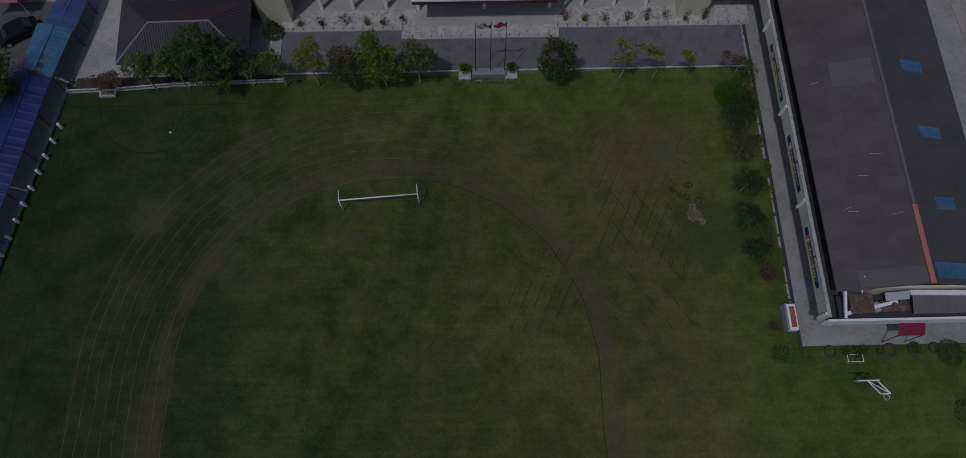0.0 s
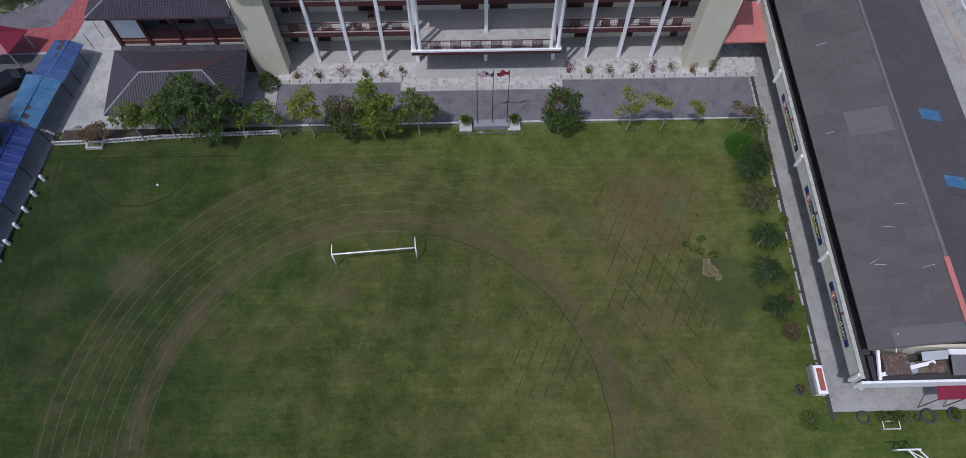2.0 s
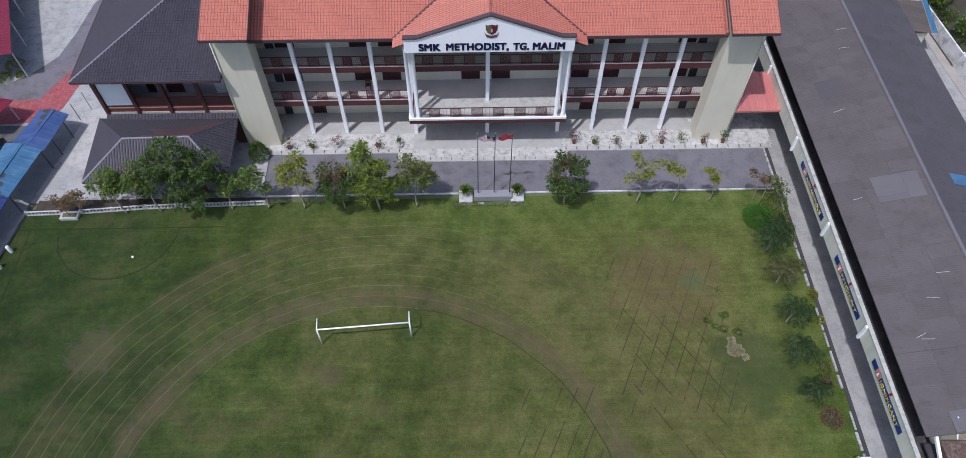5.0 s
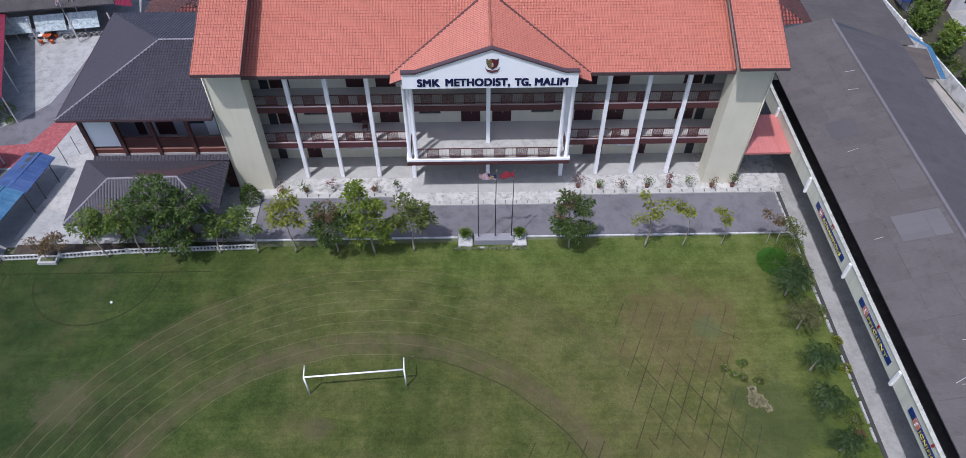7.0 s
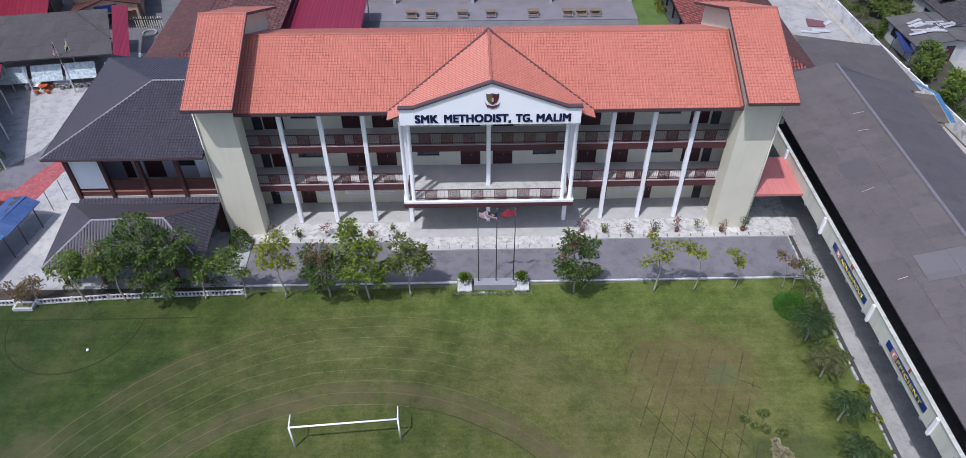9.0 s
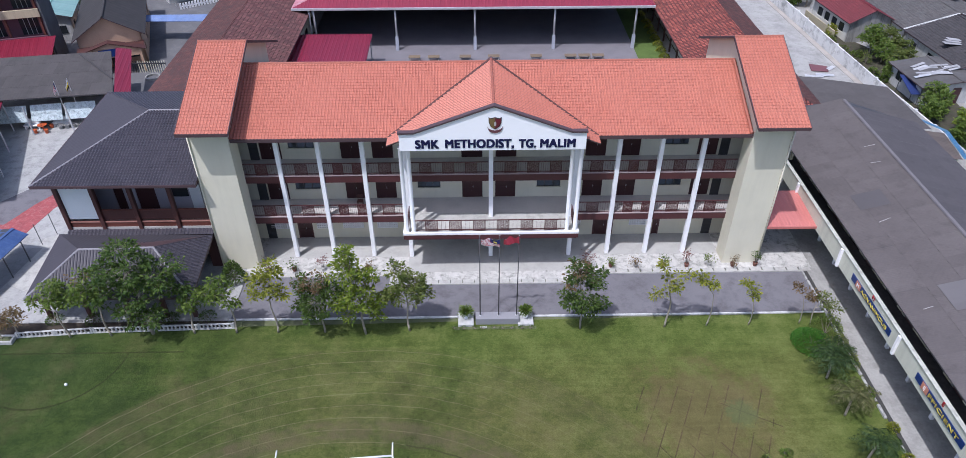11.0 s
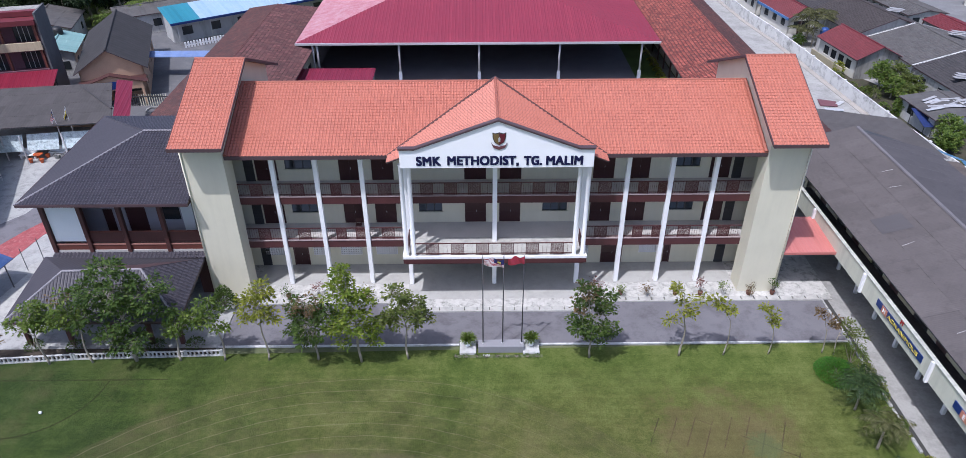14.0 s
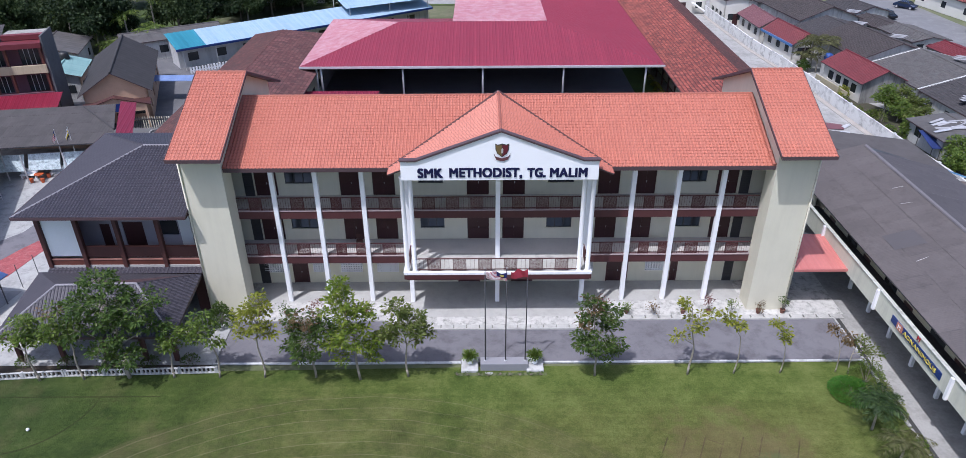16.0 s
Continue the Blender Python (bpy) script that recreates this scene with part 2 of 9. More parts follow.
def leafy(name, dark, mid, light, trans=0.32):
    m, nt, bsdf = nodes_of(name)
    g = nt.nodes.new("ShaderNodeNewGeometry")
    a = noise_at(nt, g.outputs["Position"], 1.3, 3)
    f = calc(nt, "ADD", calc(nt, "MULTIPLY", g.outputs["Random Per Island"], 0.6), calc(nt, "MULTIPLY", a, 0.4))
    link(nt, ramp(nt, f, [(0.15, dark), (0.5, mid), (0.85, light)]), bsdf.inputs["Base Color"])
    bsdf.inputs["Roughness"].default_value = 0.62
    bsdf.inputs["Specular IOR Level"].default_value = 0.3
    bsdf.inputs["Transmission Weight"].default_value = 0.0
    bsdf.inputs["Subsurface Weight"].default_value = 0.0
    t = nt.nodes.new("ShaderNodeBsdfTranslucent")
    t.inputs["Color"].default_value = (*[c * 1.25 for c in light], 1)
    ms = nt.nodes.new("ShaderNodeMixShader")
    ms.inputs[0].default_value = trans
    link(nt, bsdf.outputs[0], ms.inputs[1])
    link(nt, t.outputs[0], ms.inputs[2])
    link(nt, ms.outputs[0], nt.nodes["Material Output"].inputs["Surface"])
    return m


CREAM = plain("cream_wall_paint", (0.66, 0.63, 0.50), 0.8, vary=0.06, dirt=(0.48, 0.46, 0.36), dirt_amount=0.14, streak=True, fine=2.0, bumpy=0.05)
WHITE = plain("white_paint", (0.89, 0.89, 0.90), 0.6, vary=0.06, dirt=(0.55, 0.55, 0.55), dirt_amount=0.25, streak=True)
MAROON = plain("maroon_paint", (0.085, 0.028, 0.030), 0.5, vary=0.2)
DOORMAT = plain("maroon_door_paint", (0.050, 0.016, 0.018), 0.45, vary=0.2)
BROWN = plain("brown_timber_paint", (0.075, 0.030, 0.026), 0.5, vary=0.25, streak=True)
FASCIA = plain("dark_fascia", (0.080, 0.050, 0.056), 0.5)
CONCRETE = plain("pale_concrete", (0.43, 0.425, 0.40), 0.85, vary=0.2, dirt=(0.24, 0.235, 0.22), dirt_amount=0.6, big=0.6, fine=6.0)
GREYCON = plain("grey_concrete", (0.30, 0.30, 0.295), 0.9, vary=0.25, dirt=(0.17, 0.17, 0.165), dirt_amount=0.6, big=0.4)
FLOORCON = plain("corridor_screed", (0.46, 0.44, 0.42), 0.7, vary=0.15)
ASPHALT = plain("worn_asphalt", (0.155, 0.150, 0.165), 0.9, vary=0.18, dirt=(0.085, 0.080, 0.088), dirt_amount=0.7, big=0.28, fine=10.0)
TARMAC = plain("old_tarmac", (0.17, 0.17, 0.175), 0.9, vary=0.2, dirt=(0.25, 0.25, 0.25), dirt_amount=0.5, big=0.2)
EARTH = plain("ground_earth", (0.11, 0.125, 0.06), 0.95, vary=0.35, big=0.06, fine=1.2, dirt=(0.2, 0.18, 0.13), dirt_amount=0.5)
STEEL = plain("painted_steel", (0.55, 0.55, 0.56), 0.4, 0.3, vary=0.1)
DARKSTEEL = plain("dark_steel", (0.06, 0.06, 0.065), 0.5, 0.2)
GLASSY = plain("dark_louvre_glass", (0.03, 0.035, 0.04), 0.12, vary=0.2, bumpy=0)
ORANGE_TILE = tiled("orange_clay_tile", [(0.42, 0.136, 0.091), (0.465, 0.158, 0.107), (0.505, 0.182, 0.125)], 0.55, (0.40, 0.140, 0.100), 0.25, 0.25, 0.2, 0.42, 0.14, 0.17)
BLUE_TILE = tiled("dark_slate_tile", [(0.038, 0.034, 0.045), (0.046, 0.042, 0.055), (0.057, 0.052, 0.066)], 0.5, (0.072, 0.066, 0.082), 0.25, 0.25, 0.3, 0.42)
BROWN_TILE = tiled("weathered_clay_tile", [(0.18, 0.042, 0.036), (0.28, 0.072, 0.056), (0.40, 0.115, 0.086)], 0.8, (0.050, 0.026, 0.027), 0.55, 0.15, 0.5, 0.95, 0.42, 0.16)
GREY_SHEET = tiled("grey_cement_sheet", [(0.135, 0.125, 0.135), (0.15, 0.14, 0.15), (0.17, 0.158, 0.17)], 0.9, (0.12, 0.112, 0.12), 0.4, 0.3, 0.35)
RED_SHEET = tiled("crimson_metal_sheet", [(0.144, 0.00864, 0.0252), (0.18, 0.01296, 0.0324), (0.2088, 0.018, 0.0396)], 0.4, None, 0, 0.2, 0.3)
PINK_SHEET = tiled("coral_metal_sheet", [(0.44, 0.145, 0.125), (0.49, 0.17, 0.15), (0.53, 0.20, 0.175)], 0.5, None, 0, 0.3, 0.3)
BLUE_SHEET = tiled("blue_metal_sheet", [(0.012, 0.024, 0.11), (0.018, 0.034, 0.15), (0.024, 0.046, 0.19)], 0.4, (0.03, 0.06, 0.17), 0.4)
SKYBLUE_SHEET = tiled("pale_blue_metal_sheet", [(0.035, 0.11, 0.21), (0.045, 0.135, 0.25), (0.06, 0.165, 0.29)], 0.4, (0.13, 0.24, 0.34), 0.5)
MIDBLUE_SHEET = tiled("mid_blue_metal_sheet", [(0.03, 0.062, 0.17), (0.038, 0.075, 0.20), (0.05, 0.092, 0.235)], 0.4, (0.10, 0.15, 0.28), 0.4)
SHEET = (0.0, 0.5, 1.0, 0.5)


def panel_roof(name, parent, mat, corner, along, up, cols, rows, thick=0.02, waves=7, label=""):
    """Overlapping corrugated sheets, each an object of its own on one shared mesh."""
    c, u, v = Vector(corner), Vector(along), Vector(up)
    n = u.cross(v).normalized()
    if n.z < 0:
        n = -n
    w, h = u.length / cols, v.length / rows
    g = Shape()
    for i in range(waves * 2):
        x0, x1 = w * i / (waves * 2), w * (i + 1) / (waves * 2)
        z0, z1 = 0.007 * (i % 2), 0.007 * ((i + 1) % 2)
        g.face((x0, 0, z0 + thick), (x1, 0, z1 + thick), (x1, h * 1.03, z1), (x0, h * 1.03, z0))
    g.face((0, 0, 0), (w, 0, 0), (w, 0, thick), (0, 0, thick))
    me = mesh_of(name, g, mat)
    rnd = random.Random(len(name) + cols)
    basis = Matrix((u.normalized(), v.normalized(), n)).transposed()
    for i in range(cols):
        for j in range(rows):
            ob = new(name, me)
            ob.parent = parent
            OFF[ob] = OFF[parent]
            at = c + u * (i / cols) + v * (j / rows) + n * rnd.uniform(0.0, 0.012) + u.normalized() * rnd.uniform(-0.015, 0.015)
            ob.matrix_basis = Matrix.Translation(at - OFF[parent]) @ basis.to_4x4() @ pose(0, 0, 0, 0, 0, rnd.uniform(-0.35, 0.35))
            if label:
                tagged(ob, label)


def lawn_material():
    m, nt, bsdf = nodes_of("mown_grass")
    p = world_place(nt)
    sep = nt.nodes.new("ShaderNodeSeparateXYZ")
    link(nt, p, sep.inputs[0])
    x, y = sep.outputs[0], sep.outputs[1]
    # turf: patches, mottling, mowing drags and blades
    a = noise_at(nt, p, 0.06, 5, 0.6)
    b = noise_at(nt, p, 0.45, 6, 0.75)
    c = noise_at(nt, p, 3.2, 8, 0.85)
    e = noise_at(nt, p, 9.0, 4, 0.8)
    drag = noise_at(nt, scaled(nt, p, (0.10, 2.6, 1.0)), 1.0, 4, 0.6)
    grain = calc(nt, "ADD", calc(nt, "MULTIPLY", calc(nt, "SUBTRACT", c, 0.5), 0.34), calc(nt, "MULTIPLY", calc(nt, "SUBTRACT", e, 0.5), 0.40))
    grain = calc(nt, "ADD", grain, calc(nt, "MULTIPLY", calc(nt, "SUBTRACT", drag, 0.5), 0.16))
    f = calc(nt, "ADD", calc(nt, "ADD", calc(nt, "MULTIPLY", a, 0.35), calc(nt, "MULTIPLY", b, 0.62)), calc(nt, "ADD", grain, 0.015))
    green = ramp(nt, f, [(0.34, (0.019, 0.034, 0.007)), (0.46, (0.038, 0.060, 0.012)), (0.54, (0.060, 0.085, 0.019)), (0.68, (0.112, 0.126, 0.040))])
    dry = ramp(nt, f, [(0.34, (0.055, 0.063, 0.015)), (0.46, (0.088, 0.096, 0.025)), (0.54, (0.121, 0.124, 0.037)), (0.68, (0.185, 0.174, 0.068))])
    cool = ramp(nt, f, [(0.34, (0.011, 0.024, 0.0055)), (0.46, (0.020, 0.038, 0.009)), (0.54, (0.030, 0.052, 0.013)), (0.68, (0.059, 0.080, 0.025))])
    # darker, bluer turf on the shelter side, olive turf towards the block
    worn = calc(nt, "ADD", noise_at(nt, p, 0.10, 5, 0.65), calc(nt, "MULTIPLY", noise_at(nt, p, 1.2, 4), 0.25))
    wx = calc(nt, "ADD", calc(nt, "MULTIPLY", calc(nt, "SUBTRACT", x, -12.0), 0.011), calc(nt, "MULTIPLY", calc(nt, "ADD", y, 24.0), 0.002))
    wornf = ramp(nt, calc(nt, "ADD", worn, wx), [(0.46, (0, 0, 0)), (0.90, (1, 1, 1))])
    col = mix(nt, wornf, green, dry)
    shade_side = ramp(nt, calc(nt, "ADD", calc(nt, "MULTIPLY", x, -0.022), calc(nt, "MULTIPLY", calc(nt, "SUBTRACT", worn, 0.62), 1.1)), [(0.36, (0, 0, 0)), (0.80, (1, 1, 1))])
    col = mix(nt, shade_side, col, cool)
    # lusher growth along the kerb and beside the drain
    lush = ramp(nt, f, [(0.34, (0.032, 0.058, 0.009)), (0.46, (0.058, 0.093, 0.016)), (0.54, (0.086, 0.121, 0.025)), (0.68, (0.146, 0.172, 0.050))])
    edge = calc(nt, "ADD", calc(nt, "MULTIPLY", y, 0.16), calc(nt, "MULTIPLY", b, 2.0))
    edge = calc(nt, "MINIMUM", calc(nt, "MAXIMUM", calc(nt, "ADD", edge, 1.45), 0.0), 0.8)
    side = calc(nt, "MINIMUM", calc(nt, "MAXIMUM", calc(nt, "ADD", calc(nt, "MULTIPLY", x, 0.030), 0.95), 0.0), 1.0)
    strip = ramp(nt, calc(nt, "ADD", calc(nt, "MULTIPLY", x, 0.03), calc(nt, "MULTIPLY", b, 0.2)), [(0.66, (0, 0, 0)), (0.82, (0.8, 0.8, 0.8))])
    bare = ramp(nt, noise_at(nt, p, 0.23, 6, 0.7), [(0.50, (0, 0, 0)), (0.70, (1, 1, 1))])
    col = mix(nt, calc(nt, "MULTIPLY", bare, 0.42), col, (0.105, 0.080, 0.042))
    col = mix(nt, calc(nt, "MAXIMUM", calc(nt, "MULTIPLY", edge, side), strip), col, lush)
    # running track: rings round the bend
    dx, dy = calc(nt, "SUBTRACT", x, TRACK[0]), calc(nt, "SUBTRACT", y, TRACK[1])
    dy = calc(nt, "MINIMUM", calc(nt, "ABSOLUTE", dy), calc(nt, "MAXIMUM", dy, 0.0))
    wob = calc(nt, "MULTIPLY", calc(nt, "SUBTRACT", noise_at(nt, p, 0.25, 2), 0.5), 0.5)
    r = calc(nt, "ADD", calc(nt, "SQRT", calc(nt, "ADD", calc(nt, "MULTIPLY", dx, dx), calc(nt, "MULTIPLY", dy, dy))), wob)
    lane = calc(nt, "DIVIDE", calc(nt, "SUBTRACT", r, TRACK[2]), 1.0)
    near = calc(nt, "ABSOLUTE", calc(nt, "SUBTRACT", lane, calc(nt, "ROUND", lane)))
    line = ramp(nt, near, [(0.015, (1, 1, 1)), (0.04, (0, 0, 0))])
    inside = calc(nt, "MULTIPLY", calc(nt, "GREATER_THAN", lane, -0.3), calc(nt, "LESS_THAN", lane, 8.3))
    brk = ramp(nt, noise_at(nt, p, 0.9, 5, 0.7), [(0.28, (0, 0, 0)), (0.54, (1, 1, 1))])
    left = ramp(nt, calc(nt, "ADD", calc(nt, "MULTIPLY", x, 0.02), 0.5), [(0.0, (0.85, 0.85, 0.85)), (0.25, (0.8, 0.8, 0.8)), (0.42, (0.6, 0.6, 0.6)), (0.62, (0.28, 0.28, 0.28)), (0.9, (0.12, 0.12, 0.12))])
    wear = ramp(nt, noise_at(nt, p, 0.7, 6, 0.75), [(0.32, (0, 0, 0)), (0.6, (1, 1, 1))])
    band = ramp(nt, calc(nt, "ABSOLUTE", calc(nt, "SUBTRACT", lane, 0.95)), [(0.55, (1, 1, 1)), (1.6, (0, 0, 0))])
    band2 = calc(nt, "MULTIPLY", inside, ramp(nt, noise_at(nt, p, 0.16, 4, 0.7), [(0.36, (0, 0, 0)), (0.58, (1, 1, 1))]))
    col = mix(nt, calc(nt, "MULTIPLY", calc(nt, "MULTIPLY", band2, wear), 0.36), col, (0.098, 0.078, 0.042))
    col = mix(nt, calc(nt, "MULTIPLY", calc(nt, "MULTIPLY", band, 0.55), wear), col, (0.110, 0.084, 0.052))
    amt = calc(nt, "MULTIPLY", calc(nt, "MULTIPLY", line, inside), calc(nt, "MULTIPLY", brk, left))
    col = mix(nt, calc(nt, "MULTIPLY", amt, 0.52), col, (0.225, 0.195, 0.118))
    # scorched court lines: two crossing sets of straight strokes
    def strokes(ang, gap, off, x0, x1, y0, y1, keep, seed):
        ca, sa = math.cos(ang), math.sin(ang)
        t = calc(nt, "ADD", calc(nt, "MULTIPLY", x, ca / gap), calc(nt, "ADD", calc(nt, "MULTIPLY", y, sa / gap), off))
        near_l = calc(nt, "ABSOLUTE", calc(nt, "SUBTRACT", t, calc(nt, "ROUND", t)))
        on = calc(nt, "LESS_THAN", near_l, 0.042 / gap)
        for s, lo, hi in ((x, x0, x1), (y, y0, y1)):
            on = calc(nt, "MULTIPLY", on, calc(nt, "MULTIPLY", calc(nt, "GREATER_THAN", s, lo), calc(nt, "LESS_THAN", s, hi)))
        cut = nt.nodes.new("ShaderNodeVectorMath")
        cut.inputs[1].default_value = (seed, seed * 2.0, 0.0)
        link(nt, p, cut.inputs[0])
        return calc(nt, "MULTIPLY", on, ramp(nt, noise_at(nt, cut.outputs[0], 0.45, 4, 0.7), [(keep, (0, 0, 0)), (keep + 0.1, (1, 1, 1))]))
    for args in ((radians(-25.2), 1.08, 0.42, 9.5, 18.6, -28.5, -14.8, 0.40, 3.0), (radians(33), 1.75, 0.1, 10.5, 17.5, -34.0, -19.5, 0.42, 9.0),
                 (radians(-25.2), 1.08, 0.42, 1.5, 7.6, -34.0, -26.3, 0.42, 17.0), (radians(61), 3.0, 0.28, 12.5, 19.0, -19.0, -15.0, 0.42, 23.0)):
        col = mix(nt, calc(nt, "MULTIPLY", strokes(*args), 0.72), col, (0.042, 0.028, 0.018))
    # right-hand arc burnt dark, and the penalty box with its half circle
    dark_arc = calc(nt, "MULTIPLY", calc(nt, "LESS_THAN", calc(nt, "ABSOLUTE", lane), 0.045), calc(nt, "GREATER_THAN", x, -6.0))
    bx, by = calc(nt, "SUBTRACT", x, -32.2), calc(nt, "SUBTRACT", y, -10.9)
    br = calc(nt, "SQRT", calc(nt, "ADD", calc(nt, "MULTIPLY", bx, bx), calc(nt, "MULTIPLY", by, by)))
    half = calc(nt, "MULTIPLY", calc(nt, "LESS_THAN", calc(nt, "ABSOLUTE", calc(nt, "SUBTRACT", br, 5.15)), 0.075), calc(nt, "LESS_THAN", by, 0.0))
    goal_line = calc(nt, "MULTIPLY", calc(nt, "LESS_THAN", calc(nt, "ABSOLUTE", by), 0.07), calc(nt, "LESS_THAN", x, -23.0))
    side_line = calc(nt, "MULTIPLY", calc(nt, "LESS_THAN", calc(nt, "ABSOLUTE", calc(nt, "ADD", x, 39.9)), 0.07), calc(nt, "LESS_THAN", by, 0.0))
    marks = calc(nt, "MINIMUM", calc(nt, "ADD", calc(nt, "ADD", half, goal_line), calc(nt, "ADD", dark_arc, side_line)), 1.0)
    col = mix(nt, calc(nt, "MULTIPLY", marks, calc(nt, "ADD", calc(nt, "MULTIPLY", brk, 0.4), 0.3)), col, (0.020, 0.024, 0.008))
    # dry straw patch and a damp dark patch beside it
    def patch(cx, cy, rad, edge):
        ex, ey = calc(nt, "SUBTRACT", x, cx), calc(nt, "SUBTRACT", y, cy)
        d = calc(nt, "SQRT", calc(nt, "ADD", calc(nt, "MULTIPLY", ex, ex), calc(nt, "MULTIPLY", ey, ey)))
        d = calc(nt, "ADD", d, calc(nt, "MULTIPLY", calc(nt, "SUBTRACT", noise_at(nt, p, edge, 5, 0.75), 0.5), rad * 3))
        return ramp(nt, calc(nt, "DIVIDE", d, rad * 2), [(0.35, (1, 1, 1)), (0.6, (0, 0, 0))])
    col = mix(nt, calc(nt, "MULTIPLY", patch(19.6, -25.2, 3.6, 0.5), 0.5), col, (0.036, 0.056, 0.022))
    col = mix(nt, calc(nt, "MULTIPLY", patch(14.3, -17.2, 4.4, 0.5), 0.36), col, (0.130, 0.080, 0.050))
    col = mix(nt, calc(nt, "MULTIPLY", patch(16.6, -17.2, 1.1, 2.0), 0.5), col, (0.075, 0.110, 0.045))
    col = mix(nt, calc(nt, "MULTIPLY", patch(-31.2, -22.6, 2.0, 0.9), 0.32), col, (0.15, 0.125, 0.075))
    col = mix(nt, calc(nt, "MULTIPLY", patch(-12.5, -25.0, 1.0, 0.9), 0.4), col, (0.11, 0.085, 0.055))
    link(nt, col, bsdf.inputs["Base Color"])
    bsdf.inputs["Roughness"].default_value = 0.9
    bsdf.inputs["Specular IOR Level"].default_value = 0.15
    bsdf.inputs["Sheen Weight"].default_value = 0.12
    bsdf.inputs["Sheen Tint"].default_value = (0.5, 0.62, 0.2, 1)
    bump(nt, bsdf, calc(nt, "ADD", c, noise_at(nt, p, 16.0, 3, 0.7)), 0.7, 0.10)
    return m


TRACK = (-9.2, -37.2, 18.15)        # centre of the bend and its inner radius
GRASS = lawn_material()
WEEDS = plain("rough_grass", (0.055, 0.085, 0.02), 0.95, vary=0.4, big=0.3, fine=4.0, bumpy=0.6)

# ---- ground ----
g = Shape()
g.face((-1500, -1200, -0.08), (1500, -1200, -0.08), (1500, 1800, -0.08), (-1500, 1800, -0.08))
solid("ground", g, EARTH, "mixed earth and rough grass reaching the horizon", "ground", kind="structure")

g = Shape()
g.slab([(-57.0, -100, 0.02), (60, -100, 0.02), (60, -35.75, 0.02), (26.25, -35.75, 0.02), (26.25, -7.68, 0.02), (-40.6, -8.7, 0.02)], 0.08)
solid("lawn", g, GRASS, "mown school field with worn running track rings", "lawn", kind="structure")

g = Shape()
g.slab([(-20.4, -7.6, 0), (26.5, -7.45, 0), (26.9, -2.7, 0), (7.35, -2.6, 0), (7.35, -3.7, 0), (-8.25, -3.7, 0), (-8.25, -2.6, 0), (-20.4, -2.7, 0)], 0.07)
solid("road", g, ASPHALT, "worn grey asphalt drive in front of the school", "road", kind="structure")

g = Shape()
g.box(-20.5, -2.75, -7.70, -7.57, -0.05, 0.12)
g.box(3.1, 26.25, -7.70, -7.57, -0.05, 0.12)
solid("kerb", g, plain("worn_white_kerb", (0.58, 0.58, 0.58), 0.8, vary=0.15, dirt=(0.28, 0.28, 0.26), dirt_amount=0.7, big=1.0), "white painted kerb along the lawn edge", "kerb", kind="structure", bevel=0.02)
g = Shape()
for a, b, y in ((-20.4, -8.3, -2.6), (7.4, 26.9, -2.6), (-8.3, 7.4, -3.7)):
    g.box(a, b, y - 0.16, y - 0.03, -0.05, 0.12)
g.box(-8.42, -8.25, -3.86, -2.6, -0.05, 0.12)
g.box(7.35, 7.5, -3.86, -2.6, -0.05, 0.12)
drain = solid("drain_kerb", g, CONCRETE, "concrete drain kerb beside the drive", "kerb", kind="structure", bevel=0.012)
slab_mesh = mesh_of("drain_slab", Shape().box(-0.46, 0.46, -0.02, 0.36, -0.05, 0.10), CONCRETE, bevel=0.015)
rs = random.Random(3)
for a, b, y in ((-20.4, -8.3, -2.6), (7.4, 26.9, -2.6), (-8.3, 7.4, -3.7)):
    n = int((b - a) / 0.98)
    for i in range(n):
        ob = new("drain_slab", slab_mesh)
        ob.parent = drain
        ob.matrix_basis = Matrix.Translation(Vector((a + (b - a) * (i + 0.5) / n, y, rs.uniform(-0.01, 0.01))) - OFF[drain]) @ pose(0, 0, 0, 0, 0, rs.uniform(-1.5, 1.5))
g = Shape()
g.slab([(-20.6, -2.25, 0.1), (-8.25, -2.25, 0.1), (-8.25, -3.35, 0.1), (7.35, -3.35, 0.1), (7.35, -2.25, 0.1), (27.0, -2.25, 0.1), (27.0, 14, 0.1), (-20.6, 14, 0.1)], 0.2)
solid("pavement", g, plain("peeling_screed", (0.50, 0.49, 0.465), 0.85, vary=0.28, dirt=(0.185, 0.19, 0.17), dirt_amount=0.85, big=0.9, fine=4.0), "stained pale concrete apron round the school block", "pavement", kind="structure", bevel=0.015)

g = Shape().box(-19.49, 19.59, -0.3, 2.54, 0.06, 0.106).box(-7.0, 7.0, -2.3, -0.301, 0.06, 0.106)
solid("screed_floor", g, plain("worn_grey_screed", (0.40, 0.395, 0.375), 0.75, vary=0.14, dirt=(0.28, 0.275, 0.26), dirt_amount=0.5, big=0.4), "smooth grey screed under the school corridor", "floor", kind="structure")
g = Shape()
g.slab([(-60, -8.2, 0.03), (-20.45, -7.7, 0.03), (-20.45, 40, 0.03), (-75, 40, 0.03)], 0.1)
solid("yard", g, plain("bleached_yard_concrete", (0.37, 0.37, 0.36), 0.9, vary=0.25, dirt=(0.20, 0.20, 0.195), dirt_amount=0.75, big=0.4), "grey concrete school yard with stains", "yard", kind="structure")
g = Shape()
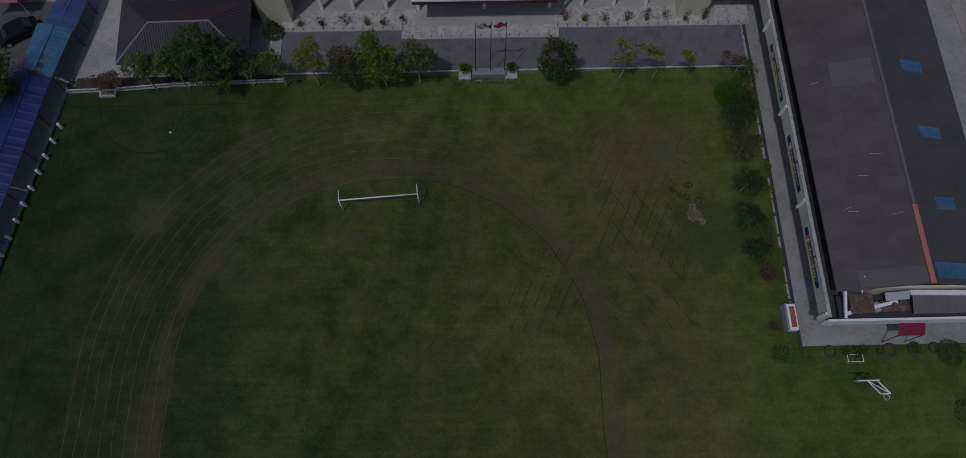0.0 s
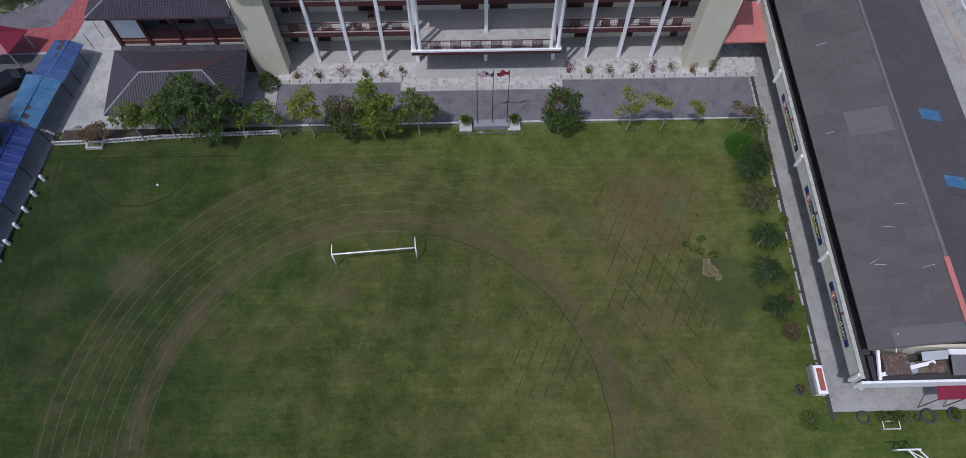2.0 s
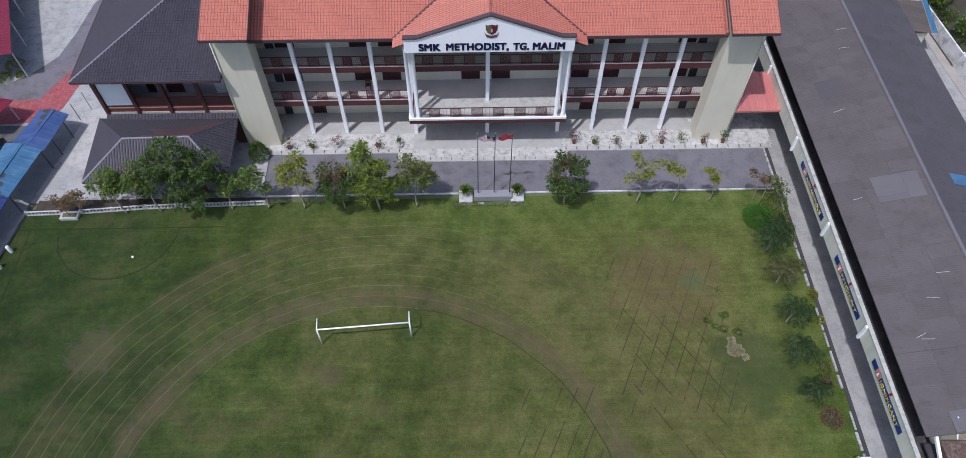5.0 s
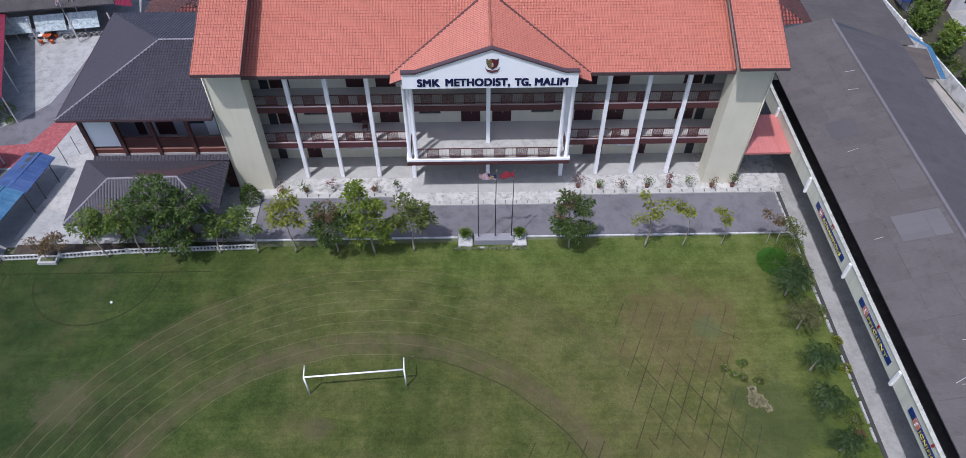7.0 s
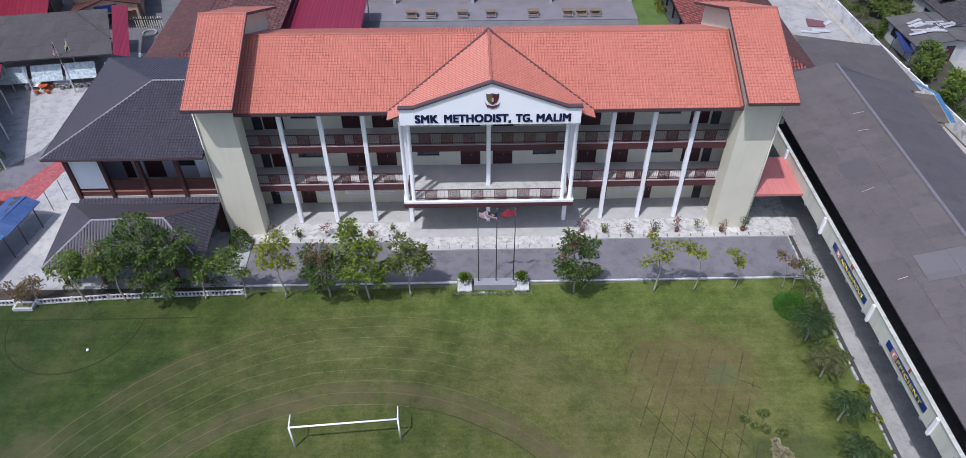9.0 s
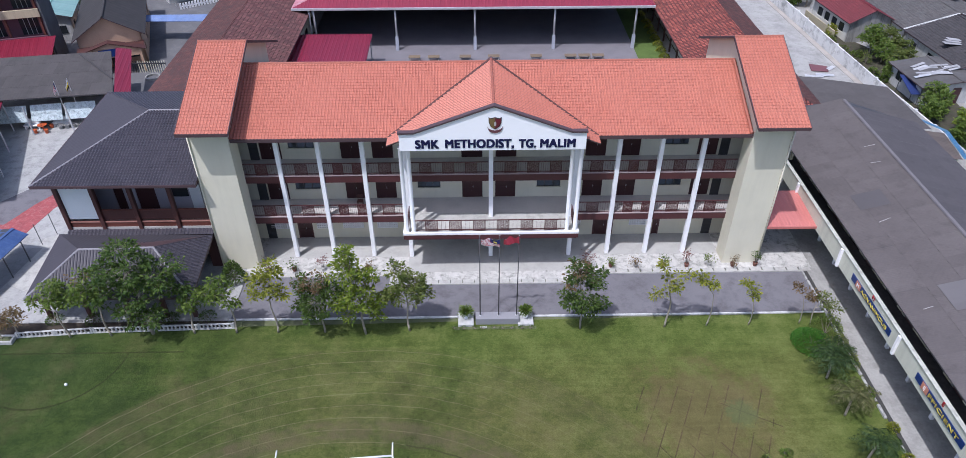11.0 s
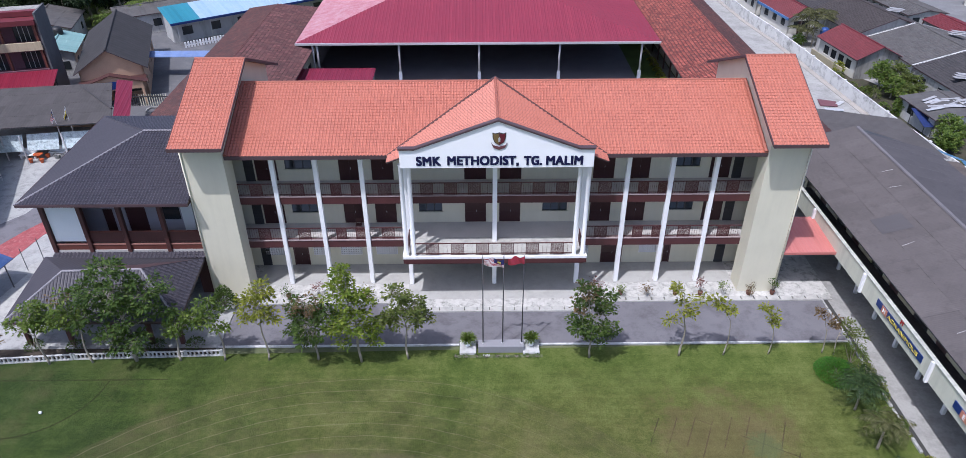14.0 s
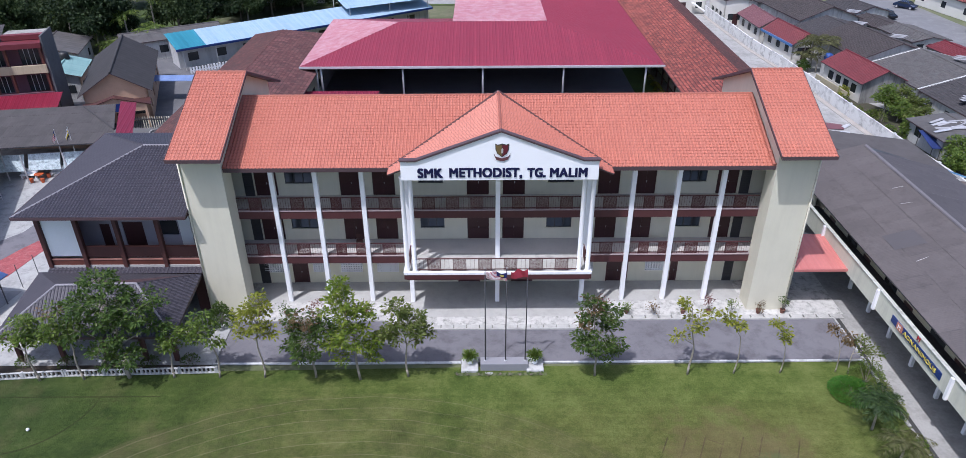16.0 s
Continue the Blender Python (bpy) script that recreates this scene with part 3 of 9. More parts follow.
g.slab([(-39.7, 3.0, 0.05), (-36.2, 4.5, 0.05), (-34.6, 4.0, 0.05), (-34.6, -4.6, 0.05), (-37.0, -4.6, 0.05), (-40.0, -3.1, 0.05)], 0.03)
solid("pavement", g, CONCRETE, "bleached concrete slab beside the porch", "pavement", kind="structure")
g = Shape()
g.slab([(26.25, -35.7, 0.06), (62, -35.7, 0.06), (62, 110, 0.06), (26.9, 110, 0.06)], 0.15)
solid("pavement", g, plain("stained_walkway_concrete", (0.33, 0.325, 0.31), 0.9, vary=0.3, dirt=(0.17, 0.165, 0.155), dirt_amount=0.5, big=0.35, fine=5.0), "concrete walkway beside the long classroom block", "pavement", kind="structure")
edging = thing("drain_edging", (26.1, -20, 0), "weathered concrete drain edging blocks along the lawn", "kerb", kind="structure")
WEATHERED = plain("weathered_edging", (0.42, 0.42, 0.41), 0.9, vary=0.3, dirt=(0.12, 0.12, 0.11), dirt_amount=0.8, big=0.8)
part("drain_floor", Shape().box(26.2, 26.5, -36.4, -2.7, -0.05, 0.07), plain("dark_drain", (0.05, 0.05, 0.048), 0.9), edging)
rs = random.Random(8)
yy = -36.0
while yy < -2.8:
    ln = rs.uniform(1.3, 2.4)
    if rs.random() < 0.85:
        part("block", Shape().box(26.0 + rs.uniform(-0.04, 0.04), 26.17, yy, yy + ln - rs.uniform(0.08, 0.4), -0.05, rs.uniform(0.1, 0.2)), WEATHERED, edging, bevel=0.02)
    yy += ln

# ---- main school block ----
F1, F2, EAVE = 4.30, 8.30, 12.42
school = thing("school_building", (0, 4, 0.1), "three-storey cream school block with orange tiled roof", "building")

g = Shape()
DOORS = [(-18.85, -16.95), (-12.3, -10.4), (-9.75, -7.85), (-2.45, -0.55), (0.35, 2.25), (7.75, 9.6), (10.6, 12.4), (16.95, 18.75)]
WINS = [(-16.4, -14.3), (-6.1, -4.2), (3.95, 5.95), (14.3, 16.2)]
holes = []
for fl in (F1, F2):
    holes += [(a, b, fl, fl + 2.35) for a, b in DOORS] + [(a, b, fl + 1.05, fl + 2.5) for a, b in WINS]
GRILLES = [(-19.2, -17.6), (-15.2, -13.8), (-12.9, -11.1), (-9.9, -8.1), (6.3, 8.0), (12.3, 14.0)]
GDOORS = [(-16.9, -15.6), (-3.2, -1.4), (1.2, 3.0), (9.1, 10.9), (14.4, 15.0)]
holes += [(a, b, 1.15, 2.0) for a, b in GRILLES] + [(a, b, 0.1, 2.3) for a, b in GDOORS]
wall_shape(g, "x", 2.55, 0.2, -19.5, 19.6, 0.1, EAVE, holes)
wall_shape(g, "x", 12.0, 0.2, -19.5, 19.6, 0.1, EAVE, [(x, x + 2.2, z, z + 1.3) for z in (1.2, 5.4, 9.4) for x in np.arange(-18, 17, 3.4).tolist()])
part("wall", g, CREAM, school, "cream plastered classroom wall")

for i, x in enumerate((-16.6, -13.4, -10.0, 10.0, 13.3, 16.6)):
    part("column", Shape().box(x - 0.17, x + 0.17, -0.17, 0.2, 0.1, EAVE), WHITE, school, "tall white square column", bevel=0.02)
for x in (-6.75, 0.0, 6.7):
    part("column", Shape().box(x - 0.17, x + 0.17, -0.35, 0.05, 0.1, EAVE), WHITE, school, "tall white square column", bevel=0.02)

EDGEPINK = plain("dusty_pink_edge", (0.36, 0.29, 0.29), 0.7, vary=0.2)
for z in (F1, F2):
    g = Shape()
    g.box(-20.99, 21.09, 0.25, 2.549, z - 0.25, z)
    part("floor_slab", g, FLOORCON, school, "grey screed corridor floor")
    for a, b in ((-19.5, -6.95), (6.9, 19.6)) + (((-6.57, -0.18), (0.18, 6.52)) if z == F2 else ()):
        part("edge_beam", Shape().box(a, b, -0.02, 0.24, z - 0.66, z - 0.02), MAROON, school, "maroon painted edge beam", bevel=0.015)
        part("kerb", Shape().box(a, b, -0.06, 0.2, z - 0.018, z + 0.05), EDGEPINK, school, "dusty pink floor edge strip")


def railing(a, b, y, z, step=0.86, along="x", few=5):
    """A maroon steel railing with closely and widely barred bays in turn."""
    L = abs(b - a)
    rail = part("railing", Shape().beam(*(((a, y, z + 1.1), (b, y, z + 1.1)) if along == "x" else ((y, a, z + 1.1), (y, b, z + 1.1))), 0.07, 0.06), MAROON, school, "maroon steel railing")
    g = Shape()
    g.beam(*(((a, y, z + 0.17), (b, y, z + 0.17)) if along == "x" else ((y, a, z + 0.17), (y, b, z + 0.17))), 0.05)
    n = max(1, round(L / step))
    for i in range(n):
        s0, s1 = a + (b - a) * i / n, a + (b - a) * (i + 1) / n
        k = 17 if i % 2 else few
        for j in range(k):
            s = s0 + (s1 - s0) * j / k
            w = 0.045 if j == 0 else (0.032 if i % 2 else 0.014)
            q = ((s, y, z + 0.05), (s, y, z + 1.08)) if along == "x" else ((y, s, z + 0.05), (y, s, z + 1.08))
            g.beam(*q, w)
    part("baluster", g, MAROON, rail)


XS = [-19.5, -16.77, -16.43, -13.57, -13.23, -10.17, -9.83, -6.95]
for z in (F1, F2):
    for i in range(0, 8, 2):
        railing(XS[i], XS[i + 1], 0.06, z)
        railing(-XS[i + 1], -XS[i], 0.06, z)
railing(-6.55, -0.2, 0.06, F2)
railing(0.2, 6.5, 0.06, F2)


def door(a, b, z, h, frame_mat, name="door"):
    y = 2.6
    d = part(name, Shape().box(a + 0.09, b - 0.09, y, y + 0.06, z, z + h - 0.08), DOORMAT, school, "closed maroon double door")
    g = Shape()
    g.box(a, a + 0.09, y - 0.07, y + 0.1, z, z + h)
    g.box(b - 0.09, b, y - 0.07, y + 0.1, z, z + h)
    g.box(a + 0.09, b - 0.09, y - 0.07, y + 0.1, z + h - 0.08, z + h)
    part("frame", g, frame_mat, d)
    g = Shape()
    m = (a + b) / 2
    for p, q in ((a + 0.16, m - 0.05), (m + 0.05, b - 0.16)):
        for lo, hi in ((0.15, 1.0), (1.12, h - 0.25)):
            g.box(p, q, y - 0.025, y - 0.002, z + lo, z + hi)
    part("panel", g, DOORMAT, d)
    part("handle", Shape().rod((m + 0.06, y - 0.06, z + 1.0), (m + 0.06, y - 0.06, z + 1.16), 0.02, sides=6), STEEL, d, "steel pull handle")


for fl in (F1, F2):
    for a, b in DOORS:
        door(a, b, fl, 2.35, CREAM)
    for a, b in WINS:
        z0, z1 = fl + 1.05, fl + 2.5
        w = part("window", Shape().box(a, b, 2.66, 2.68, z0, z1), GLASSY, school, "dark louvred window")
        g = Shape()
        for x in np.linspace(a, b, 4).tolist():
            g.box(max(a, x - 0.03), min(b, x + 0.03), 2.56, 2.64, z0, z1)
        g.box(a, b, 2.56, 2.64, z0, z0 + 0.05)
        part("frame", g, DARKSTEEL, w)
        g = Shape()
        for i in range(10):
            z = z0 + 0.08 + 0.14 * i
            g.slab([(a + 0.04, 2.6, z), (b - 0.04, 2.6, z), (b - 0.04, 2.65, z + 0.1), (a + 0.04, 2.65, z + 0.1)], 0.006)
        part("louvre", g, GLASSY, w)
        part("sill", Shape().box(a - 0.08, b + 0.08, 2.47, 2.549, z0 - 0.08, z0 - 0.002), CREAM, w)
for a, b in GDOORS:
    door(a, b, 0.1, 2.2, MAROON)
for a, b in GRILLES:
    g = Shape()
    n = round((b - a) / 0.2)
    for i in range(n + 1):
        x = a + (b - a) * i / n
        g.box(max(a, x - 0.038), min(b, x + 0.038), 2.5, 2.7, 1.15, 2.0)
    for z in np.linspace(1.15, 2.0, 5).tolist():
        g.box(a, b, 2.497, 2.7, max(1.15, z - 0.038), min(2.0, z + 0.038))
    part("vent_block", g, WHITE, school, "white ventilation block grid")
    part("vent_backing", Shape().box(a, b, 2.705, 2.73, 1.15, 2.0), GLASSY, school)
for x in (-19.62, 18.85):
    for z in (0.1, F1, F2):
        g = Shape()
        g.box(x, x + 0.75, 2.50, 2.54, z, z + 2.3)
        gate = part("grille_gate", g, DARKSTEEL, school, "dark steel stairwell grille")
        g = Shape()
        for i in range(14):
            g.box(x + 0.03, x + 0.72, 2.47, 2.498, z + 0.1 + 0.155 * i, z + 0.16 + 0.155 * i)
        part("bar", g, DARKSTEEL, gate)
# small signs and lamps on the corridor walls
for x, z in ((-13.0, F1), (-4.9, F2), (13.1, F1), (13.1, F2), (-8.9, F1)):
    part("lamp", Shape().box(x - 0.25, x + 0.25, 2.46, 2.545, z + 2.55, z + 2.63), WHITE, school, "white strip lamp")

cx_, cy_ = -10.95, 1.55
st = thing("chair", (cx_, cy_, F1), "brown wooden classroom chair standing in the corridor", "chair")
part("seat", Shape().box(cx_ - 0.24, cx_ + 0.24, cy_ - 0.24, cy_ + 0.24, F1 + 0.43, F1 + 0.48), BROWN, st, bevel=0.01)
part("backrest", Shape().box(cx_ - 0.24, cx_ + 0.24, cy_ + 0.2, cy_ + 0.24, F1 + 0.62, F1 + 0.95), BROWN, st, bevel=0.01)
for sx in (-0.21, 0.21):
    for sy, h_ in ((-0.21, 0.43), (0.22, 0.94)):
        part("leg", Shape().box(cx_ + sx - 0.02, cx_ + sx + 0.02, cy_ + sy - 0.019, cy_ + sy + 0.019, F1, F1 + h_), BROWN, st)

# ---- ceremonial balcony and gabled front ----
g = Shape()
g.box(-7.0, 6.95, -2.45, 0.24, F1 - 0.22, F1 - 0.004)
part("balcony_floor", g, CONCRETE, school, "stained concrete balcony floor")
g = Shape()
g.box(-7.05, 7.0, -2.6, -2.45, F1 - 0.10, F1 + 0.14)
g.box(-7.05, -6.9, -2.45, -0.36, F1 - 0.10, F1 + 0.14)
g.box(6.85, 7.0, -2.45, -0.36, F1 - 0.10, F1 + 0.14)
part("balcony_edge", g, WHITE, school, "white balcony edge band", bevel=0.02)
g = Shape()
g.box(-7.03, 6.98, -2.58, -2.452, F1 - 0.5, F1 - 0.105)
g.box(-6.9, 6.85, -2.42, -2.15, F1 - 0.66, F1 - 0.225)
for x in (-6.75, 0.0, 6.7):
    g.box(x - 0.12, x + 0.12, -2.15, -0.36, F1 - 0.6, F1 - 0.225)
part("balcony_beam", g, MAROON, school, "maroon beam under the balcony")
railing(-6.2, 6.15, -2.36, F1 + 0.1, step=0.95, few=3)
railing(-2.1, -0.4, -6.65, F1 + 0.1, along="y")
railing(-2.1, -0.4, 6.6, F1 + 0.1, along="y")
for x in (-6.78, -6.22, 6.02, 6.68):
    g = Shape()
    g.lathe((x, -2.3, F1), [(0.21, 0.0), (0.21, 0.12), (0.17, 0.2), (0.165, 4.0), (0.16, 7.8), (0.2, 7.86), (0.2, 7.95)], 18)
    part("round_column", g, WHITE, school, "white round portico column", smooth=True)

PZ0, PZ1, PZ2 = 12.18, 13.62, 15.75
front = [(-6.75, PZ0), (6.85, PZ0), (6.85, PZ1), (5.8, PZ1), (0.12, PZ2), (-5.7, PZ1), (-6.75, PZ1)]
g = Shape()
g.slab([(x, -2.8, z) for x, z in front], 0.25, (0, 1, 0))
part("pediment", g, plain("pediment_white", (0.91, 0.92, 0.94), 0.55, vary=0.03), school, "white gabled sign wall", bevel=0.015)
g = Shape()
g.box(-6.75, -6.5, -2.55, -0.2, PZ0, 12.9)
g.box(6.6, 6.85, -2.55, -0.2, PZ0, 12.9)
part("cheek", g, WHITE, school, "white side beam of the portico")
g = Shape()
cop = [(-6.82, PZ1), (-5.7, PZ1), (0.12, PZ2), (5.8, PZ1), (6.92, PZ1)]
for (xa, za), (xb, zb) in zip(cop, cop[1:]):
    g.slab([(xa, -2.92, za), (xb, -2.92, zb), (xb, -2.5, zb), (xa, -2.5, za)], 0.13, (0, 0, 1))
part("coping", g, FASCIA, school, "dark brown coping")
g = Shape()
g.box(-6.7, 6.8, -2.55, 0.2, PZ0 + 0.02, PZ0 + 0.14)
part("soffit", g, WHITE, school, "white portico soffit")


def lettering(text, size, at, turn, mat, parent, depth=0.04, width=None, label="", name="letter", bold=0.0):
    """Raised letters in the built-in font, made bold by overlaid copies."""
    cu = bpy.data.curves.new(name, "FONT")
    cu.body, cu.size, cu.extrude, cu.align_x, cu.align_y = text, size, depth, "CENTER", "CENTER"
    cu.space_character = 1.08
    tmp = bpy.data.objects.new(name, cu)
    scene.collection.objects.link(tmp)
    src = bpy.data.meshes.new_from_object(tmp.evaluated_get(bpy.context.evaluated_depsgraph_get()))
    bpy.data.objects.remove(tmp)
    co = np.array([v.co for v in src.vertices])
    cx_ = (co[:, 0].max() + co[:, 0].min()) / 2
    cy_ = (co[:, 1].max() + co[:, 1].min()) / 2
    k = width / float(co[:, 0].max() - co[:, 0].min()) if width else 1.0
    rot = Euler([radians(a) for a in turn]).to_matrix()
    b = size * bold
    # group the faces letter by letter, from their spans along the line
    spans = sorted((min(src.vertices[i].co.x for i in p.vertices), max(src.vertices[i].co.x for i in p.vertices), p.index) for p in src.polygons)
    letters, reach = [], -1e9
    for lo, hi, i in spans:
        if lo > reach + 1e-4:
            letters.append([])
        letters[-1].append(i)
        reach = max(reach, hi)
    for faces in letters:
        used = sorted({i for f in faces for i in src.polygons[f].vertices})
        slot = {i: n_ for n_, i in enumerate(used)}
        g = Shape()
        for n_, (sx, sy) in enumerate(((0, 0), (1, 1), (-1, 1), (1, -1), (-1, -1), (1, 0), (-1, 0)) if bold else ((0, 0),)):
            n0 = len(g.v)
            g.v += [tuple(rot @ Vector(((src.vertices[i].co.x - cx_) * k + sx * b, src.vertices[i].co.y - cy_ + sy * b * 0.6, src.vertices[i].co.z + 0.0022 * n_)) + Vector(at)) for i in used]
            g.f += [tuple(n0 + slot[i] for i in src.polygons[f].vertices) for f in faces]
        part(name, g, mat, parent, label)


NAVY = plain("navy_letter_paint", (0.006, 0.007, 0.055), 0.4, vary=0.1, bumpy=0)
for word, x0, x1 in (("SMK", -5.55, -3.90), ("METHODIST,", -3.37, 1.55), ("TG.", 1.98, 3.17), ("MALIM", 3.53, 6.03)):
    lettering(word, 0.95, ((x0 + x1) / 2, -2.825, 12.72 if word == "METHODIST," else 12.75), (90, 0, 0), NAVY, school, 0.016, x1 - x0, "navy raised letter", "letter", 0.046)

# shield crest over the letters, drawn in plain shapes
GOLD = plain("ochre_enamel", (0.17, 0.115, 0.045), 0.5, vary=0.25)
CRIMSON = plain("crimson_enamel", (0.12, 0.012, 0.025), 0.5, vary=0.25)
cx, cz = 0.2, 14.44
half_shield = [(0.0, 0.43), (0.25, 0.35), (0.42, 0.42), (0.40, 0.03), (0.29, -0.24), (0.0, -0.46)]
g = Shape()
g.slab([(cx + 1.12 * x, -2.84, cz + 1.1 * z) for x, z in half_shield] + [(cx - 1.12 * x, -2.84, cz + 1.1 * z) for x, z in half_shield[-2:0:-1]], 0.038, (0, 1, 0))
crest = part("crest", g, DARKSTEEL, school, "shield crest in ochre and crimson")
for s, mt in ((-1, GOLD), (1, CRIMSON)):
    g = Shape()
    g.slab([(cx + s * (0.02 + 0.93 * x), -2.87, cz + 0.95 * z) for x, z in half_shield], 0.025, (0, 1, 0))
    part("field", g, mt, crest)
g = Shape()
g.slab([(cx - 0.06, -2.9, cz - 0.20), (cx + 0.07, -2.9, cz - 0.20), (cx + 0.08, -2.9, cz + 0.06), (cx + 0.01, -2.9, cz + 0.18), (cx - 0.07, -2.9, cz + 0.06)], 0.02, (0, 1, 0))
part("device", g, STEEL, crest)
g = Shape()
sc = [(-0.56, -0.24), (-0.43, -0.47), (0.0, -0.60), (0.43, -0.47), (0.56, -0.24)]
for a, b in zip(sc, sc[1:]):
    g.slab([(cx + a[0], -2.86, cz + a[1]), (cx + b[0], -2.86, cz + b[1]), (cx + b[0] * 0.9, -2.86, cz + b[1] - 0.22), (cx + a[0] * 0.9, -2.86, cz + a[1] - 0.22)], 0.03, (0, 1, 0))
part("ribbon", g, plain("dull_maroon_enamel", (0.13, 0.05, 0.06), 0.5), crest)

# ---- orange roofs ----
RIDGE_Y, RIDGE_Z, EAVE_Y, EAVE_Z = 5.4, 15.42, -1.35, 12.45
back_y = 2 * RIDGE_Y - EAVE_Y
gz = lambda x: 15.62 - 0.402 * abs(x - 0.12)         # the front gable's slope
gx = 7.85
slope = (RIDGE_Z - EAVE_Z) / (RIDGE_Y - EAVE_Y)
foot_y = EAVE_Y + (gz(0.12 + gx) - EAVE_Z) / slope    # where the valley starts
top_y = EAVE_Y + (min(gz(0.12), RIDGE_Z) - EAVE_Z) / slope
RX0, RX1 = -19.49, 19.59                              # the roof runs from tower to tower
L0, L1 = (RX0, EAVE_Y, EAVE_Z), (RX1, EAVE_Y, EAVE_Z)
T0, T1 = (RX0, RIDGE_Y, RIDGE_Z), (RX1, RIDGE_Y, RIDGE_Z)
roof = part("roof", Shape().slab([L0, L1, T1, T0], 0.12).slab([(RX0, back_y, EAVE_Z), T0, T1, (RX1, back_y, EAVE_Z)], 0.12), FASCIA, school, "orange clay tiled roof over dark fascia")
tile_sheet("roof_tiles", [L0, (0.12 - gx, EAVE_Y, EAVE_Z), (0.12, RIDGE_Y, RIDGE_Z), T0], ORANGE_TILE, roof, 0.25, 0.295, 0.05, 0.028, kind="stuff")
tile_sheet("roof_tiles", [(0.12 + gx, EAVE_Y, EAVE_Z), L1, T1, (0.12, RIDGE_Y, RIDGE_Z)], ORANGE_TILE, roof, 0.25, 0.295, 0.05, 0.028, kind="stuff")
tile_sheet("roof_tiles", [(RX1, back_y, EAVE_Z), (RX0, back_y, EAVE_Z), T0, T1], ORANGE_TILE, roof, 0.25, 0.295, 0.05, 0.028, kind="stuff")
def ridge_caps(a, b, mat, parent, w=0.2):
    """Overlapping half-round tiles along a ridge or hip."""
    a, b = Vector(a), Vector(b)
    n = max(2, round((b - a).length / 0.4))
    g = Shape()
    for i in range(n):
        p, q = a.lerp(b, i / n), a.lerp(b, (i + 1.06) / n)
        g.rod(p, q, w * 0.62, w * 0.5, 8, caps=True)
    return part("ridge_cap", g, mat, parent, kind="stuff")
ridge_caps(T0, T1, ORANGE_TILE, roof)
for x_ in (RX0 + 0.12, RX1 - 0.12):
    ridge_caps((x_, EAVE_Y, EAVE_Z + 0.07), (x_, RIDGE_Y - 0.2, RIDGE_Z - 0.02), ORANGE_TILE, roof, 0.26)
g = Shape().box(RX0 + 0.02, RX1 - 0.02, EAVE_Y - 0.06, EAVE_Y - 0.01, EAVE_Z - 0.26, EAVE_Z + 0.02)
part("fascia", g, FASCIA, roof)
g = Shape().box(RX0 + 0.02, RX1 - 0.02, EAVE_Y + 0.02, 2.5, EAVE_Z - 0.2, EAVE_Z - 0.125)
part("soffit", g, WHITE, roof)

gable = part("gable_roof", Shape().slab([(0.12 - gx, -2.5, gz(0.12 + gx)), (0.12, -2.5, gz(0.12)), (0.12, top_y + 0.6, gz(0.12)), (0.12 - gx, foot_y + 0.4, gz(0.12 + gx))], 0.1)
             .slab([(0.12 + gx, -2.5, gz(0.12 + gx)), (0.12 + gx, foot_y + 0.4, gz(0.12 + gx)), (0.12, top_y + 0.6, gz(0.12)), (0.12, -2.5, gz(0.12))], 0.1), FASCIA, school, "orange tiled gable over the portico")
for s in (-1, 1):
    e = 0.12 + s * gx
    ze = gz(e) + 0.02
    tile_sheet("roof_tiles", [(e, -2.52, ze), (e, foot_y, ze), (0.12, RIDGE_Y, gz(0.12) + 0.02), (0.12, -2.52, gz(0.12) + 0.02)], ORANGE_TILE, gable, 0.25, 0.295, 0.05, 0.028, kind="stuff")
VALLEY = plain("valley_lead", (0.09, 0.035, 0.03), 0.7)
for s in (-1, 1):
    e = 0.12 + s * gx
    part("valley", Shape().beam((e, foot_y - 0.1, gz(e) + 0.06), (0.12 + s * 0.1, top_y - 0.1, gz(0.12) + 0.06), 0.2, 0.04), VALLEY, gable)
ridge_caps((0.12, -2.5, gz(0.12) + 0.03), (0.12, RIDGE_Y, gz(0.12) + 0.03), ORANGE_TILE, gable)

